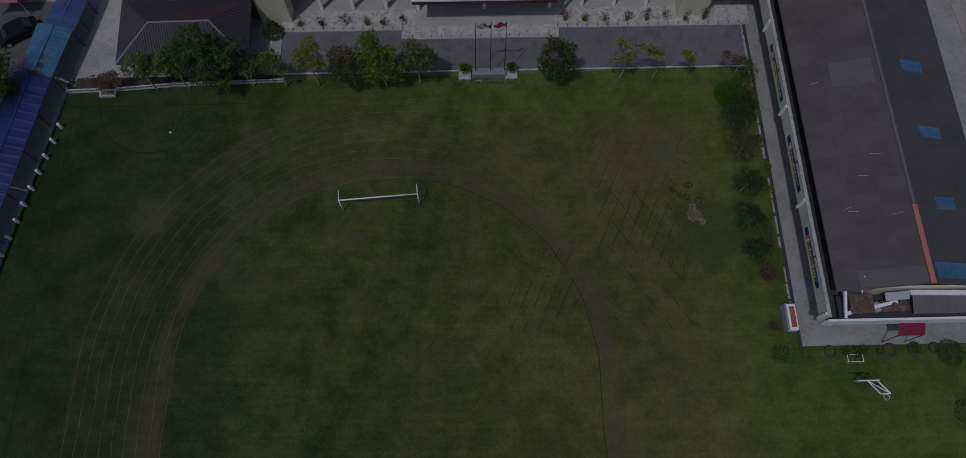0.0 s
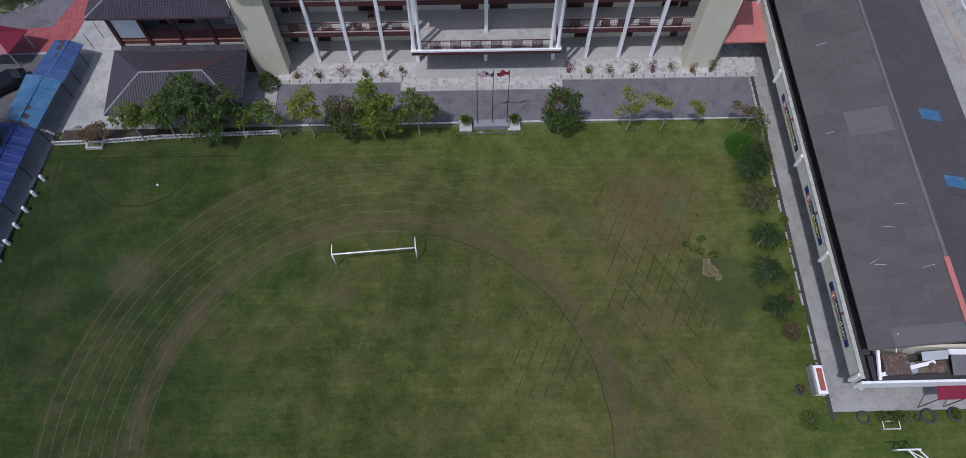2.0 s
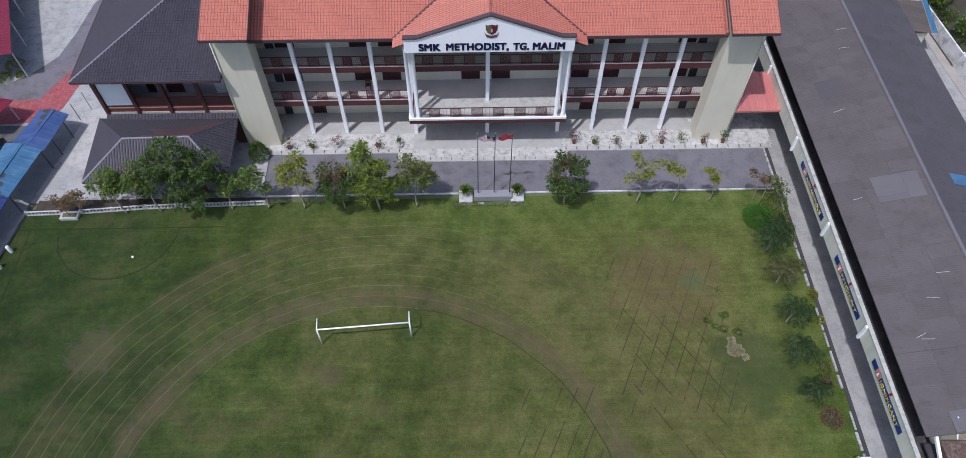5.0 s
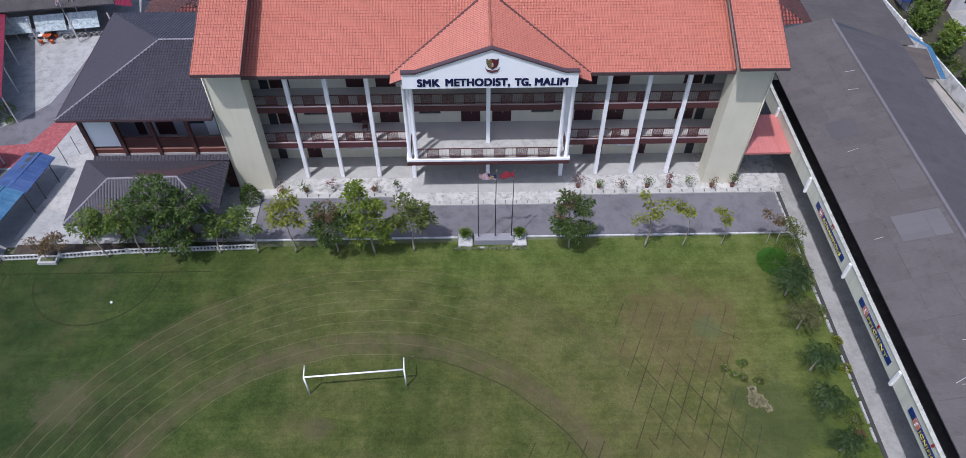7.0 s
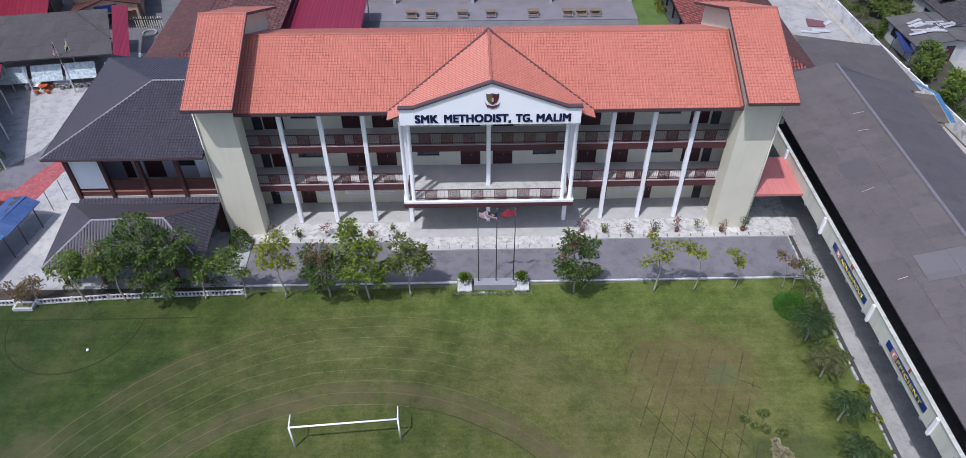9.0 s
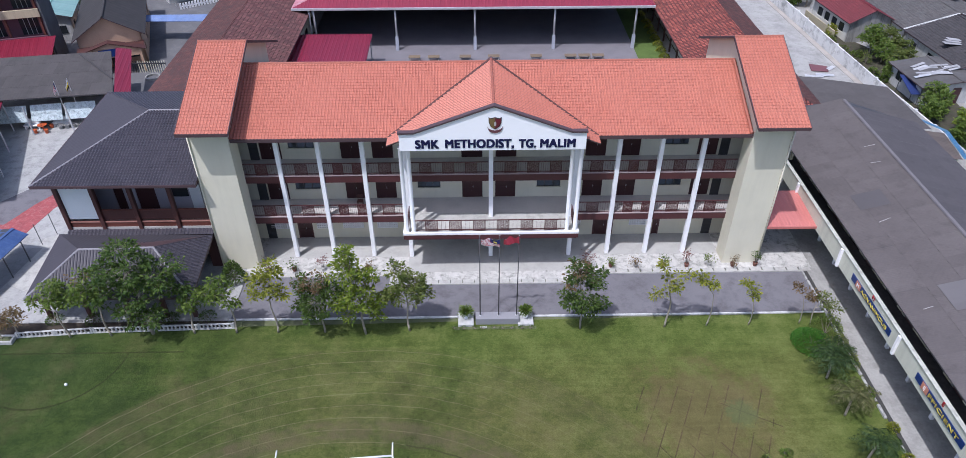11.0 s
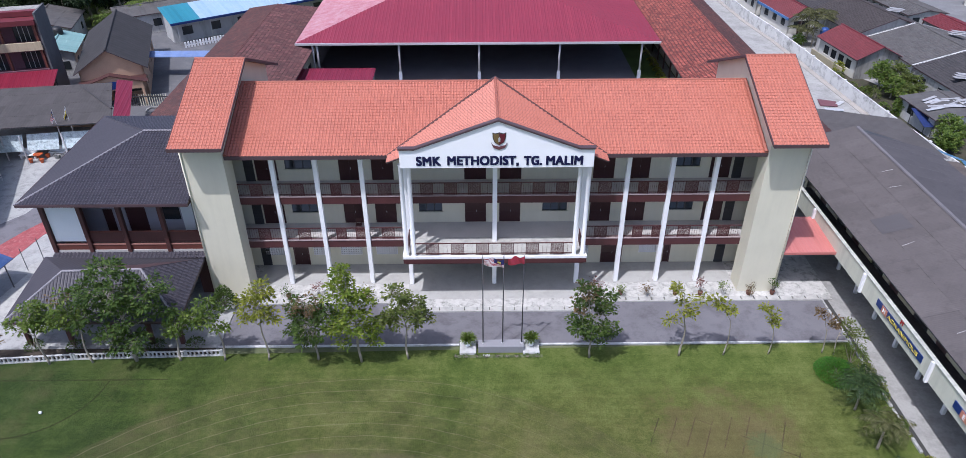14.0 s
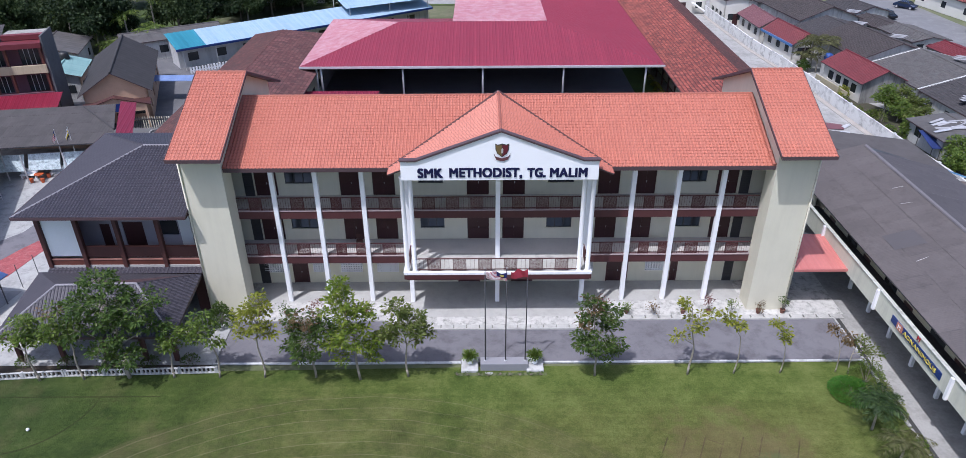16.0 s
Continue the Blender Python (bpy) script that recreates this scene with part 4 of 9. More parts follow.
# ---- end towers ----
TR_Y, TR_Z, TE_Y, TE_Z = 5.3, 17.36, -3.05, 13.9
TW_Y = -1.58                                          # front of the tower walls
tb_y = 2 * TR_Y - TE_Y
ts = (TR_Z - TE_Z) / (TR_Y - TE_Y)
for s in (-1, 1):
    x0, x1 = (-22.4, -19.5) if s < 0 else (19.6, 22.48)
    # the corridors run on into a stairwell recess between a front and a rear block
    top = lambda y: TE_Z + ts * (y - TE_Y) - 0.12
    deep = -21.0 if s < 0 else 21.1
    w0, w1 = (x0, deep) if s < 0 else (deep, x1)
    g = Shape()
    for prof, xa, xb in (([(TW_Y, 0.1), (0.1, 0.1), (0.1, top(0.1)), (TW_Y, top(TW_Y))], x0, x1),
                         ([(0.1, EAVE), (2.55, EAVE), (2.55, top(2.55)), (0.1, top(0.1))], x0, x1),
                         ([(0.1, 0.1), (2.55, 0.1), (2.55, EAVE), (0.1, EAVE)], w0, w1),
                         ([(2.55, 0.1), (12.2, 0.1), (12.2, TE_Z + ts * (tb_y - 12.2) - 0.12), (TR_Y, TR_Z - 0.12), (2.55, top(2.55))], x0, x1)):
        g.slab([(xa, y, z) for y, z in prof], xb - xa, (1, 0, 0))
    tw = part("stair_tower", g, CREAM, school, "plain cream stair tower")
    # added dark panels imitate the gloom of the open stairwell on each floor
    for z in (0.1, F1, F2):
        part("stair_opening", Shape().box(min(deep - s * 0.002, deep - s * 0.05), max(deep - s * 0.002, deep - s * 0.05), 0.35, 2.35, z, z + 2.5), DARKSTEEL, tw, "dark panel standing in for the unlit open stairwell")
    px = -22.3 if s < 0 else 22.4
    part("downpipe", Shape().rod((px + s * 0.12, TW_Y - 0.08, 0.15), (px + s * 0.12, TW_Y - 0.08, 13.9), 0.06), CREAM, tw, smooth=True)
    a, b = (-22.6, -18.85) if s < 0 else (19.12, 22.9)
    rf = part("tower_roof", Shape().slab([(a, TE_Y, TE_Z), (b, TE_Y, TE_Z), (b, TR_Y, TR_Z), (a, TR_Y, TR_Z)], 0.11)
              .slab([(a, tb_y, TE_Z), (a, TR_Y, TR_Z), (b, TR_Y, TR_Z), (b, tb_y, TE_Z)], 0.11), FASCIA, school, "orange tiled tower roof")
    tile_sheet("roof_tiles", [(a, TE_Y, TE_Z), (b, TE_Y, TE_Z), (b, TR_Y, TR_Z), (a, TR_Y, TR_Z)], ORANGE_TILE, rf, 0.25, 0.295, 0.05, 0.028, kind="stuff")
    tile_sheet("roof_tiles", [(b, tb_y, TE_Z), (a, tb_y, TE_Z), (a, TR_Y, TR_Z), (b, TR_Y, TR_Z)], ORANGE_TILE, rf, 0.25, 0.295, 0.05, 0.028, kind="stuff")
    ridge_caps((a, TR_Y, TR_Z), (b, TR_Y, TR_Z), ORANGE_TILE, rf)
    g = Shape().box(a, b, TE_Y - 0.05, TE_Y - 0.005, TE_Z - 0.22, TE_Z + 0.03)
    for xx in (a - 0.05, b + 0.005):
        for (ya, za), (yb, zb) in (((TE_Y, TE_Z), (TR_Y, TR_Z)), ((TR_Y, TR_Z), (tb_y, TE_Z))):
            g.slab([(xx, ya, za + 0.06), (xx, yb, zb + 0.06), (xx, yb, zb - 0.16), (xx, ya, za - 0.16)], 0.045, (1, 0, 0))
    part("fascia", g, FASCIA, rf)


# ---- annexe with the dark hipped roofs ----
annexe = thing("annexe_building", (-28.6, 4, 0), "two-storey annexe with dark slate-blue hipped tile roof", "building")
EX0, EX1, EY0, EY1, EZ = -34.95, -22.42, -2.45, 13.2, 9.2
RY, RZ, RX = 5.5, 11.35, -28.1
fl_, fr_, bl_, br_ = (EX0, EY0, EZ), (EX1, EY0, EZ), (EX0 - 0.3, EY1, EZ), (EX1, EY1, EZ)
rl_, rr_ = (RX, RY, RZ), (EX1, RY, RZ)
SMOOTH_BLUE = tiled("sheltered_slate_tile", [(0.041, 0.037, 0.047), (0.047, 0.043, 0.054), (0.054, 0.049, 0.061)], 0.75, None, 0, 0.3, 0.3)
rf = part("roof", Shape().slab([fl_, fr_, rr_, rl_], 0.1).slab([fl_, rl_, bl_], 0.1).slab([bl_, rl_, rr_, br_], 0.1), FASCIA, annexe, "dark slate-blue tiled hip roof")
tile_sheet("roof_tiles", [fl_, fr_, rr_, rl_], BLUE_TILE, rf, 0.24, 0.3, 0.05, 0.03, kind="stuff")
tile_sheet("roof_tiles", [bl_, fl_, rl_], SMOOTH_BLUE, rf, 0.3, 0.36, 0.008, 0.006, kind="stuff")
tile_sheet("roof_tiles", [br_, bl_, rl_, rr_], BLUE_TILE, rf, 0.3, 0.36, 0.04, 0.03, kind="stuff")
CAPGREY = plain("pale_ridge_mortar", (0.24, 0.23, 0.25), 0.8)
ridge_caps(rl_, rr_, CAPGREY, rf, 0.17)
ridge_caps(fl_, rl_, CAPGREY, rf, 0.15)
ridge_caps(bl_, rl_, SMOOTH_BLUE, rf, 0.12)
g = Shape().box(EX0, EX1, EY0 - 0.06, EY0 - 0.005, EZ - 0.2, EZ + 0.02)
g.beam((EX0 - 0.04, EY0, EZ - 0.08), (EX0 - 0.34, EY1, EZ - 0.08), 0.05, 0.2)
part("fascia", g, FASCIA, rf)
part("soffit", Shape().slab([(EX0 + 0.05, EY0 + 0.02, EZ - 0.16), (EX1, EY0 + 0.02, EZ - 0.16), (EX1, EY1, EZ - 0.16), (EX0 - 0.2, EY1, EZ - 0.16)], 0.04), BROWN, rf)
g = Shape()
AX = (-34.15, -31.35, -28.4, -25.3)
PALE = plain("pale_panel_paint", (0.80, 0.84, 0.84), 0.5, vary=0.05)
GREYWALL = plain("grey_lilac_wall", (0.33, 0.32, 0.36), 0.8, vary=0.08)
wall_shape(g, "x", 1.2, 0.2, -34.1, -22.42, 4.2, EZ - 0.2, [(-31.0, -30.2, 4.4, 6.6), (-29.2, -27.6, 4.4, 6.8), (-26.3, -24.9, 5.6, 6.9), (-23.6, -22.6, 4.4, 6.9)])
part("wall", g, GREYWALL, annexe, "grey upper wall behind the gallery")
for a, b, z0, z1 in ((-31.0, -30.2, 4.4, 6.6), (-29.2, -27.6, 4.4, 6.8), (-26.3, -24.9, 5.6, 6.9), (-23.6, -22.6, 4.4, 6.9)):
    part("door" if z0 < 5 else "window", Shape().box(a, b, 1.28, 1.34, z0, z1), DOORMAT if z0 < 5 else GLASSY, annexe, "dark door" if z0 < 5 else "dark window")
part("wall_panel", Shape().box(-24.75, -23.85, 1.1, 1.17, 4.4, 7.6), PALE, annexe, "pale panel")
wall_shape(gs := Shape(), "y", -34.2, 0.2, -1.05, 12.6, 0.05, EZ - 0.2, [(y, y + 1.4, 5.5, 6.9) for y in (2.5, 6.0, 9.5)])
wall_shape(gs, "x", 12.4, 0.2, -34.0, -22.4, 0.05, EZ - 0.2)
part("wall", gs, GREYWALL, annexe, "grey side wall")
part("gallery_floor", Shape().box(-34.1, -22.42, -1.1, 1.2, 4.05, 4.3), FLOORCON, annexe)
part("white_panel", Shape().box(-33.95, -31.52, -1.02, -0.9, 5.05, 8.8), PALE, annexe, "white infill panel of the gallery", bevel=0.02)
for x in AX:
    part("post", Shape().box(x - 0.16, x + 0.16, -1.22, -0.86, 4.1, 9.0), BROWN, annexe, "brown gallery post", bevel=0.02)
RUSTPALE = plain("pale_rust_strip", (0.30, 0.15, 0.12), 0.6)
RUST = plain("red_brown_timber", (0.13, 0.042, 0.030), 0.45, vary=0.25, streak=True)
for i, (a, b) in enumerate(zip(AX, AX[1:] + (-22.4,))):
    part("parapet", Shape().box(a + 0.17, b - 0.17, -1.06, -0.92, 4.1, 4.75), RUST, annexe, "red-brown gallery parapet")
    part("strip", Shape().box(a + 0.17, b - 0.17, -1.1, -0.9, 4.755, 4.83), RUSTPALE, annexe)
    if i:
        gl = part("parapet_board", Shape().box(a + 0.17, b - 0.17, -1.0, -0.94, 4.95, 5.85), BROWN, annexe, "polished brown boards")
        part("rail", Shape().beam((a + 0.17, -0.97, 5.92), (b - 0.17, -0.97, 5.92), 0.09, 0.07), RUST, gl)
tile_sheet("skirt_tiles", [(-34.3, -1.75, 3.92), (-22.5, -1.75, 3.92), (-22.5, -1.2, 4.14), (-34.3, -1.2, 4.14)], BLUE_TILE, annexe, 0.3, 0.3, 0.05, 0.03, label="row of dark skirt tiles", kind="stuff")

pfl, pfr, pbl, pbr = (-35.15, -7.95, 2.78), (-22.62, -8.0, 2.82), (-34.95, -1.5, 3.95), (-22.6, -1.7, 3.82)
prl, prr = (-31.4, -5.2, 5.28), (-25.75, -5.15, 5.36)
pr = part("porch_roof", Shape().slab([pfl, pfr, prr, prl], 0.1).slab([pfr, pbr, prr], 0.1).slab([pbr, pbl, prl, prr], 0.1).slab([pbl, pfl, prl], 0.1), FASCIA, annexe, "dark tiled porch roof")
tile_sheet("porch_tile", [pfl, pfr, prr, prl], BLUE_TILE, pr, 0.24, 0.3, 0.05, 0.03, kind="stuff")
tile_sheet("porch_tile", [pfr, pbr, prr], BLUE_TILE, pr, 0.3, 0.36, 0.06, 0.04, kind="stuff")
tile_sheet("porch_tile", [pbr, pbl, prl, prr], SMOOTH_BLUE, pr, 0.3, 0.36, 0.008, 0.006, kind="stuff")
tile_sheet("porch_tile", [pbl, pfl, prl], SMOOTH_BLUE, pr, 0.3, 0.36, 0.008, 0.006, kind="stuff")
for a, b in ((prl, prr), (pfl, prl), (pfr, prr)):
    ridge_caps(a, b, CAPGREY, pr, 0.16)
ridge_caps(pbr, prr, BLUE_TILE, pr, 0.12)
g = Shape()
for a, b in ((pfl, pfr), (pfr, pbr), (pfl, pbl)):
    g.beam((a[0], a[1], a[2] - 0.1), (b[0], b[1], b[2] - 0.1), 0.05, 0.2)
part("gutter", g, FASCIA, pr)
for x in (-34.4, -31.3, -28.2, -25.4, -23.2):
    part("porch_post", Shape().box(x - 0.15, x + 0.15, -7.3, -7.0, 0.03, 2.85), BROWN, annexe, "dark porch post", bevel=0.02)
wall_shape(gs := Shape(), "x", -1.1, 0.2, -34.0, -22.42, 0.03, 4.05, [(-33.0, -31.2, 0.03, 2.3), (-29.6, -27.0, 0.9, 2.2), (-25.6, -23.6, 0.03, 2.3)])
part("wall", gs, BROWN, annexe, "brown ground-floor wall")

# ---- long classroom block with the virtue signs ----
block = thing("classroom_block", (34, -10, 0.06), "long single-storey classroom block with grey sheet roof", "building")
BY0, BY1 = -32.4, 13.4
BE, BR, BF = (27.48, 5.58), (34.15, 7.5), (41.3, 5.6)
rf = part("roof", Shape().slab([(BE[0], BY0, BE[1]), (BR[0], BY0, BR[1]), (BR[0], BY1, BR[1]), (BE[0], BY1 + 1.6, BE[1])], 0.08)
          .slab([(BF[0], BY0, BF[1]), (BF[0], BY1 - 1.5, BF[1]), (BR[0], BY1, BR[1]), (BR[0], BY0, BR[1])], 0.08), DARKSTEEL, block, "grey corrugated sheet roof with patched panels")
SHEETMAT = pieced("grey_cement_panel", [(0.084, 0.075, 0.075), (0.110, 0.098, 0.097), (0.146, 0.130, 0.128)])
# the far slope's panels run through darker greys than the near slope's
FARMAT = pieced("far_slope_cement_panel", [(0.072, 0.067, 0.073), (0.087, 0.081, 0.087), (0.107, 0.100, 0.105)])
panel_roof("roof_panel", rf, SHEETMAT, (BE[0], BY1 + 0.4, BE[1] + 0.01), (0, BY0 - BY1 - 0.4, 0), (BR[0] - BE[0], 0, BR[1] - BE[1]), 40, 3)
panel_roof("roof_panel", rf, FARMAT, (BF[0], BY0, BF[1] + 0.01), (0, BY1 - BY0 - 1.0, 0), (BR[0] - BF[0], 0, BR[1] - BF[1]), 40, 3)
part("ridge_cap", Shape().rod((BR[0], -25.8, BR[1] + 0.02), (BR[0], BY1, BR[1] + 0.02), 0.16, sides=8), GREY_SHEET, rf)
part("ridge_cap", Shape().beam((BR[0], BY0, BR[1] + 0.06), (BR[0], -25.8, BR[1] + 0.06), 0.42, 0.06), PINK_SHEET, rf, "coral painted ridge strip")
PATCH = tiled("pale_patch_sheet", [(0.112, 0.104, 0.108), (0.122, 0.114, 0.118), (0.133, 0.124, 0.128)], 0.8)
def near_slope(x, lift=0.05):
    return BE[1] + (BR[1] - BE[1]) * (x - BE[0]) / (BR[0] - BE[0]) + lift
def far_slope(x, lift=0.05):
    return BR[1] + (BF[1] - BR[1]) * (x - BR[0]) / (BF[0] - BR[0]) + lift
for x0, x1, y0, y1 in ((30.3, 33.6, -14.2, -11.7), (29.2, 33.9, -32.3, -30.9)):
    tile_sheet("patch_sheet", [(x0, y1, near_slope(x0)), (x0, y0, near_slope(x0)), (x1, y0, near_slope(x1)), (x1, y1, near_slope(x1))], PATCH, rf, 0.95, 2.25, 0.015, 0.02, label="paler replacement sheet")
DARKPATCH = tiled("dark_patch_sheet", [(0.070, 0.064, 0.068), (0.078, 0.072, 0.076), (0.088, 0.080, 0.084)], 0.85)
tile_sheet("patch_sheet", [(29.2, -0.5, near_slope(29.2)), (29.2, -2.5, near_slope(29.2)), (31.4, -2.5, near_slope(31.4)), (31.4, -0.5, near_slope(31.4))], DARKPATCH, rf, 1.0, 2.25, 0.012, 0.01, label="darker replacement sheet")
for x0, x1, y0, y1 in ((36.6, 38.7, -19.4, -18.3), (36.3, 38.2, -26.0, -24.9), (34.7, 40.9, -31.9, -30.6), (36.5, 38.6, -12.8, -11.7)):
    tile_sheet("skylight", [(x0, y0, far_slope(x0)), (x0, y1, far_slope(x0)), (x1, y1, far_slope(x1)), (x1, y0, far_slope(x1))], SKYBLUE_SHEET, rf, 0.95, 2.4, 0.015, 0.02, label="pale blue skylight sheet")
CHALK = plain("chalky_sheet_edge", (0.42, 0.40, 0.40), 0.8, vary=0.2)
rs = random.Random(4)
for i in range(9):
    x, y = rs.uniform(28.3, 33), rs.uniform(-30, 11)
    part("scrap", Shape().beam((x, y, near_slope(x, 0.06)), (x + rs.uniform(0.5, 1.1), y + rs.uniform(-0.2, 0.3), near_slope(x + 0.8, 0.06)), 0.035, 0.02), CHALK, rf)
g = Shape()
wall_shape(g, "y", 30.6, 0.2, BY0 + 0.2, BY1 + 1.2, 0.06, 5.95, [(y, y + 1.3, 0.06, 2.3) for y in np.arange(-31, 12, 6.6).tolist()] + [(y, y + 1.9, 1.1, 2.4) for y in np.arange(-28.6, 12, 6.6).tolist()])
wall_shape(g, "y", 40.6, 0.2, BY0 + 0.2, BY1 - 1.6, 0.06, 5.6)
wall_shape(g, "x", BY0 + 0.2, 0.2, 30.8, 40.6, 0.06, 5.5)
wall_shape(g, "x", BY1 - 1.8, 0.2, 30.8, 40.6, 0.06, 5.5)
part("wall", g, CREAM, block, "cream classroom wall")
for y in np.arange(-31, 12, 6.6).tolist():
    part("door", Shape().box(30.66, 30.72, y, y + 1.3, 0.06, 2.3), DOORMAT, block, "maroon classroom door")
for y in np.arange(-28.6, 12, 6.6).tolist():
    part("window", Shape().box(30.66, 30.7, y, y + 1.9, 1.1, 2.4), GLASSY, block, "dark classroom window")
FZ0, FZ1 = 3.45, 5.05
part("fascia_wall", Shape().box(26.72, 26.9, -34.3, 9.2, FZ0, FZ1), plain("cream_fascia_paint", (0.60, 0.60, 0.50), 0.8, vary=0.1, dirt=(0.40, 0.40, 0.35), dirt_amount=0.4, streak=True), block, "long cream parapet above the walkway", bevel=0.02)
part("fascia_cap", Shape().box(26.66, 26.96, -34.35, 9.2, FZ1 + 0.002, FZ1 + 0.05), plain("stained_parapet_cap", (0.46, 0.46, 0.40), 0.85, dirt=(0.2, 0.2, 0.18), dirt_amount=0.7, big=1.0), block)
for i in range(15):
    y = -33.9 + 3.2 * i
    part("column", Shape().box(28.98, 29.22, y - 0.13, y + 0.13, 0.06, 3.44), WHITE, block, "white walkway column", bevel=0.015)
for y in (-34.05, -24.2, -15.1, -6.0, 3.0):
    part("pilaster", Shape().box(26.52, 26.715, y - 0.12, y + 0.12, FZ0 - 0.05, FZ1 + 0.02), WHITE, block, "white pilaster on the parapet", bevel=0.015)
# the roof edge's overhang shadow is put into this slab's colour, under some dirt
part("walkway_slab", Shape().box(26.905, 29.0, -34.2, 9.1, 3.45, 3.6), plain("eave_shade_slab", (0.055, 0.050, 0.052), 0.9, vary=0.4, dirt=(0.10, 0.095, 0.09), dirt_amount=0.6, big=0.8), block, "dirty slab behind the parapet, coloured dark as eave shade")
# board signs: blue panels with yellow letters, a pale box holding the first letter
SIGNBLUE = plain("sign_blue", (0.012, 0.035, 0.16), 0.4, vary=0.15, bumpy=0)
SIGNYEL = plain("sign_yellow", (0.62, 0.52, 0.10), 0.5, vary=0.1, bumpy=0)
SIGNPINK = plain("sign_coral", (0.52, 0.22, 0.15), 0.5, vary=0.15, bumpy=0)
SIGNRED = plain("sign_red", (0.30, 0.02, 0.025), 0.5, bumpy=0)
for text, first, y0, y1 in (("AGNANIMOUS", "M", -14.1, -8.15), ("FFICIENT", "E", -23.1, -17.7), ("IGNIFICANT", "S", -31.7, -26.4)):
    zc = 4.24
    board = part("sign_board", Shape().box(26.66, 26.716, y0, y1, zc - 0.27, zc + 0.27), SIGNBLUE, block, "blue sign board with yellow letters", bevel=0.01)
    part("letter_box", Shape().box(26.63, 26.657, y1 - 1.45, y1 - 0.75, zc - 0.26, zc + 0.26), SIGNPINK, board, "coral box round the first letter")
    lettering(first, 0.45, (26.615, y1 - 1.1, zc), (90, 0, -90), WHITE, board, 0.01, name="letter")
    lettering(text, 0.42, (26.64, (y0 + 0.5 + y1 - 1.6) / 2, zc), (90, 0, -90), SIGNYEL, board, 0.012, (y1 - 1.6) - (y0 + 0.5), bold=0.02)
    lettering(first, 0.45, (26.60, (y0 + y1) / 2 - 0.2, FZ1 - 0.1), (90, 0, -90), SIGNRED, board, 0.03, name="letter")
bd = part("sign_board", Shape().box(26.66, 26.716, 6.4, 7.6, 3.8, 4.9), SIGNBLUE, block, "blue notice board with white figure shape")
part("notice", Shape().box(26.64, 26.657, 6.7, 7.3, 4.0, 4.7), WHITE, bd)

# end of the block: open gutter deck with tanks, tie beams and a lean-to
part("gutter_deck", Shape().box(28.0, 40.6, -34.45, -32.4, 4.1, 4.25), DARKSTEEL, block, "dirty gutter deck")
part("end_parapet", Shape().box(26.9, 41.0, -34.6, -34.4, 3.2, 4.6), WHITE, block, "white end parapet", bevel=0.02)
part("tie_beam", Shape().beam((28.2, -34.05, 4.75), (32.6, -33.15, 4.85), 0.28, 0.2), WHITE, block, "white tie beam")
part("tie_beam", Shape().beam((33.6, -32.5, 5.2), (40.5, -32.65, 5.1), 0.4, 0.2), WHITE, block, "white tie beam")
part("tie_beam", Shape().beam((28.3, -34.35, 4.6), (28.3, -31.75, 5.5), 0.2, 0.2), WHITE, block, "white tie beam")
RUSTY = plain("rusty_tank_steel", (0.11, 0.07, 0.055), 0.8, 0.1, vary=0.4, dirt=(0.28, 0.24, 0.2), dirt_amount=0.7, big=1.2)
for x0, x1, y0, y1, z in ((28.7, 30.6, -34.05, -32.45, 5.0), (31.2, 33.4, -33.95, -33.05, 4.9)):
    tk = part("water_tank", Shape().box(x0, x1, y0, y1, 4.25, z), RUSTY, block, "rusted square water tank", bevel=0.04)
    part("tank_lid", Shape().lathe(((x0 + x1) / 2, (y0 + y1) / 2, z), [(0.3, 0.0), (0.3, 0.05), (0.02, 0.07)], 12), RUSTY, tk)
part("tank", Shape().lathe((31.0, -33.5, 4.25), [(0.42, 0.0), (0.45, 0.35), (0.43, 0.5), (0.36, 0.56), (0.02, 0.58)], 18), plain("pale_grey_plastic", (0.30, 0.33, 0.36), 0.5), block, "pale grey plastic tank", smooth=True)
part("pipe", Shape().rod((29.7, -32.45, 5.2), (29.6, -31.35, 6.3), 0.05), WHITE, block)
part("loose_sheet", Shape().slab([(31.4, -32.55, 5.5), (33.4, -32.45, 5.6), (33.4, -33.05, 5.25), (31.5, -33.15, 5.2)], 0.03), STEEL, block)
tile_sheet("lean_to", [(33.8, -34.15, 4.7), (41.0, -34.15, 4.7), (41.0, -32.55, 5.1), (33.8, -32.55, 5.1)], GREY_SHEET, block, 0.6, 1.8, 0.03, 0.01, SHEET, label="grey lean-to sheeting")
cn = thing("canopy", (34.3, -35.05, 0.06), "crimson metal canopy over an end doorway", "canopy")
part("canopy_cover", Shape().slab([(33.2, -35.55, 3.0), (35.4, -35.55, 3.0), (35.4, -34.61, 3.4), (33.2, -34.61, 3.4)], 0.06), RED_SHEET, cn)
for x in (33.3, 35.3):
    part("leg", Shape().beam((x, -35.5, 0.06), (x, -35.5, 2.95), 0.06), DARKSTEEL, cn)

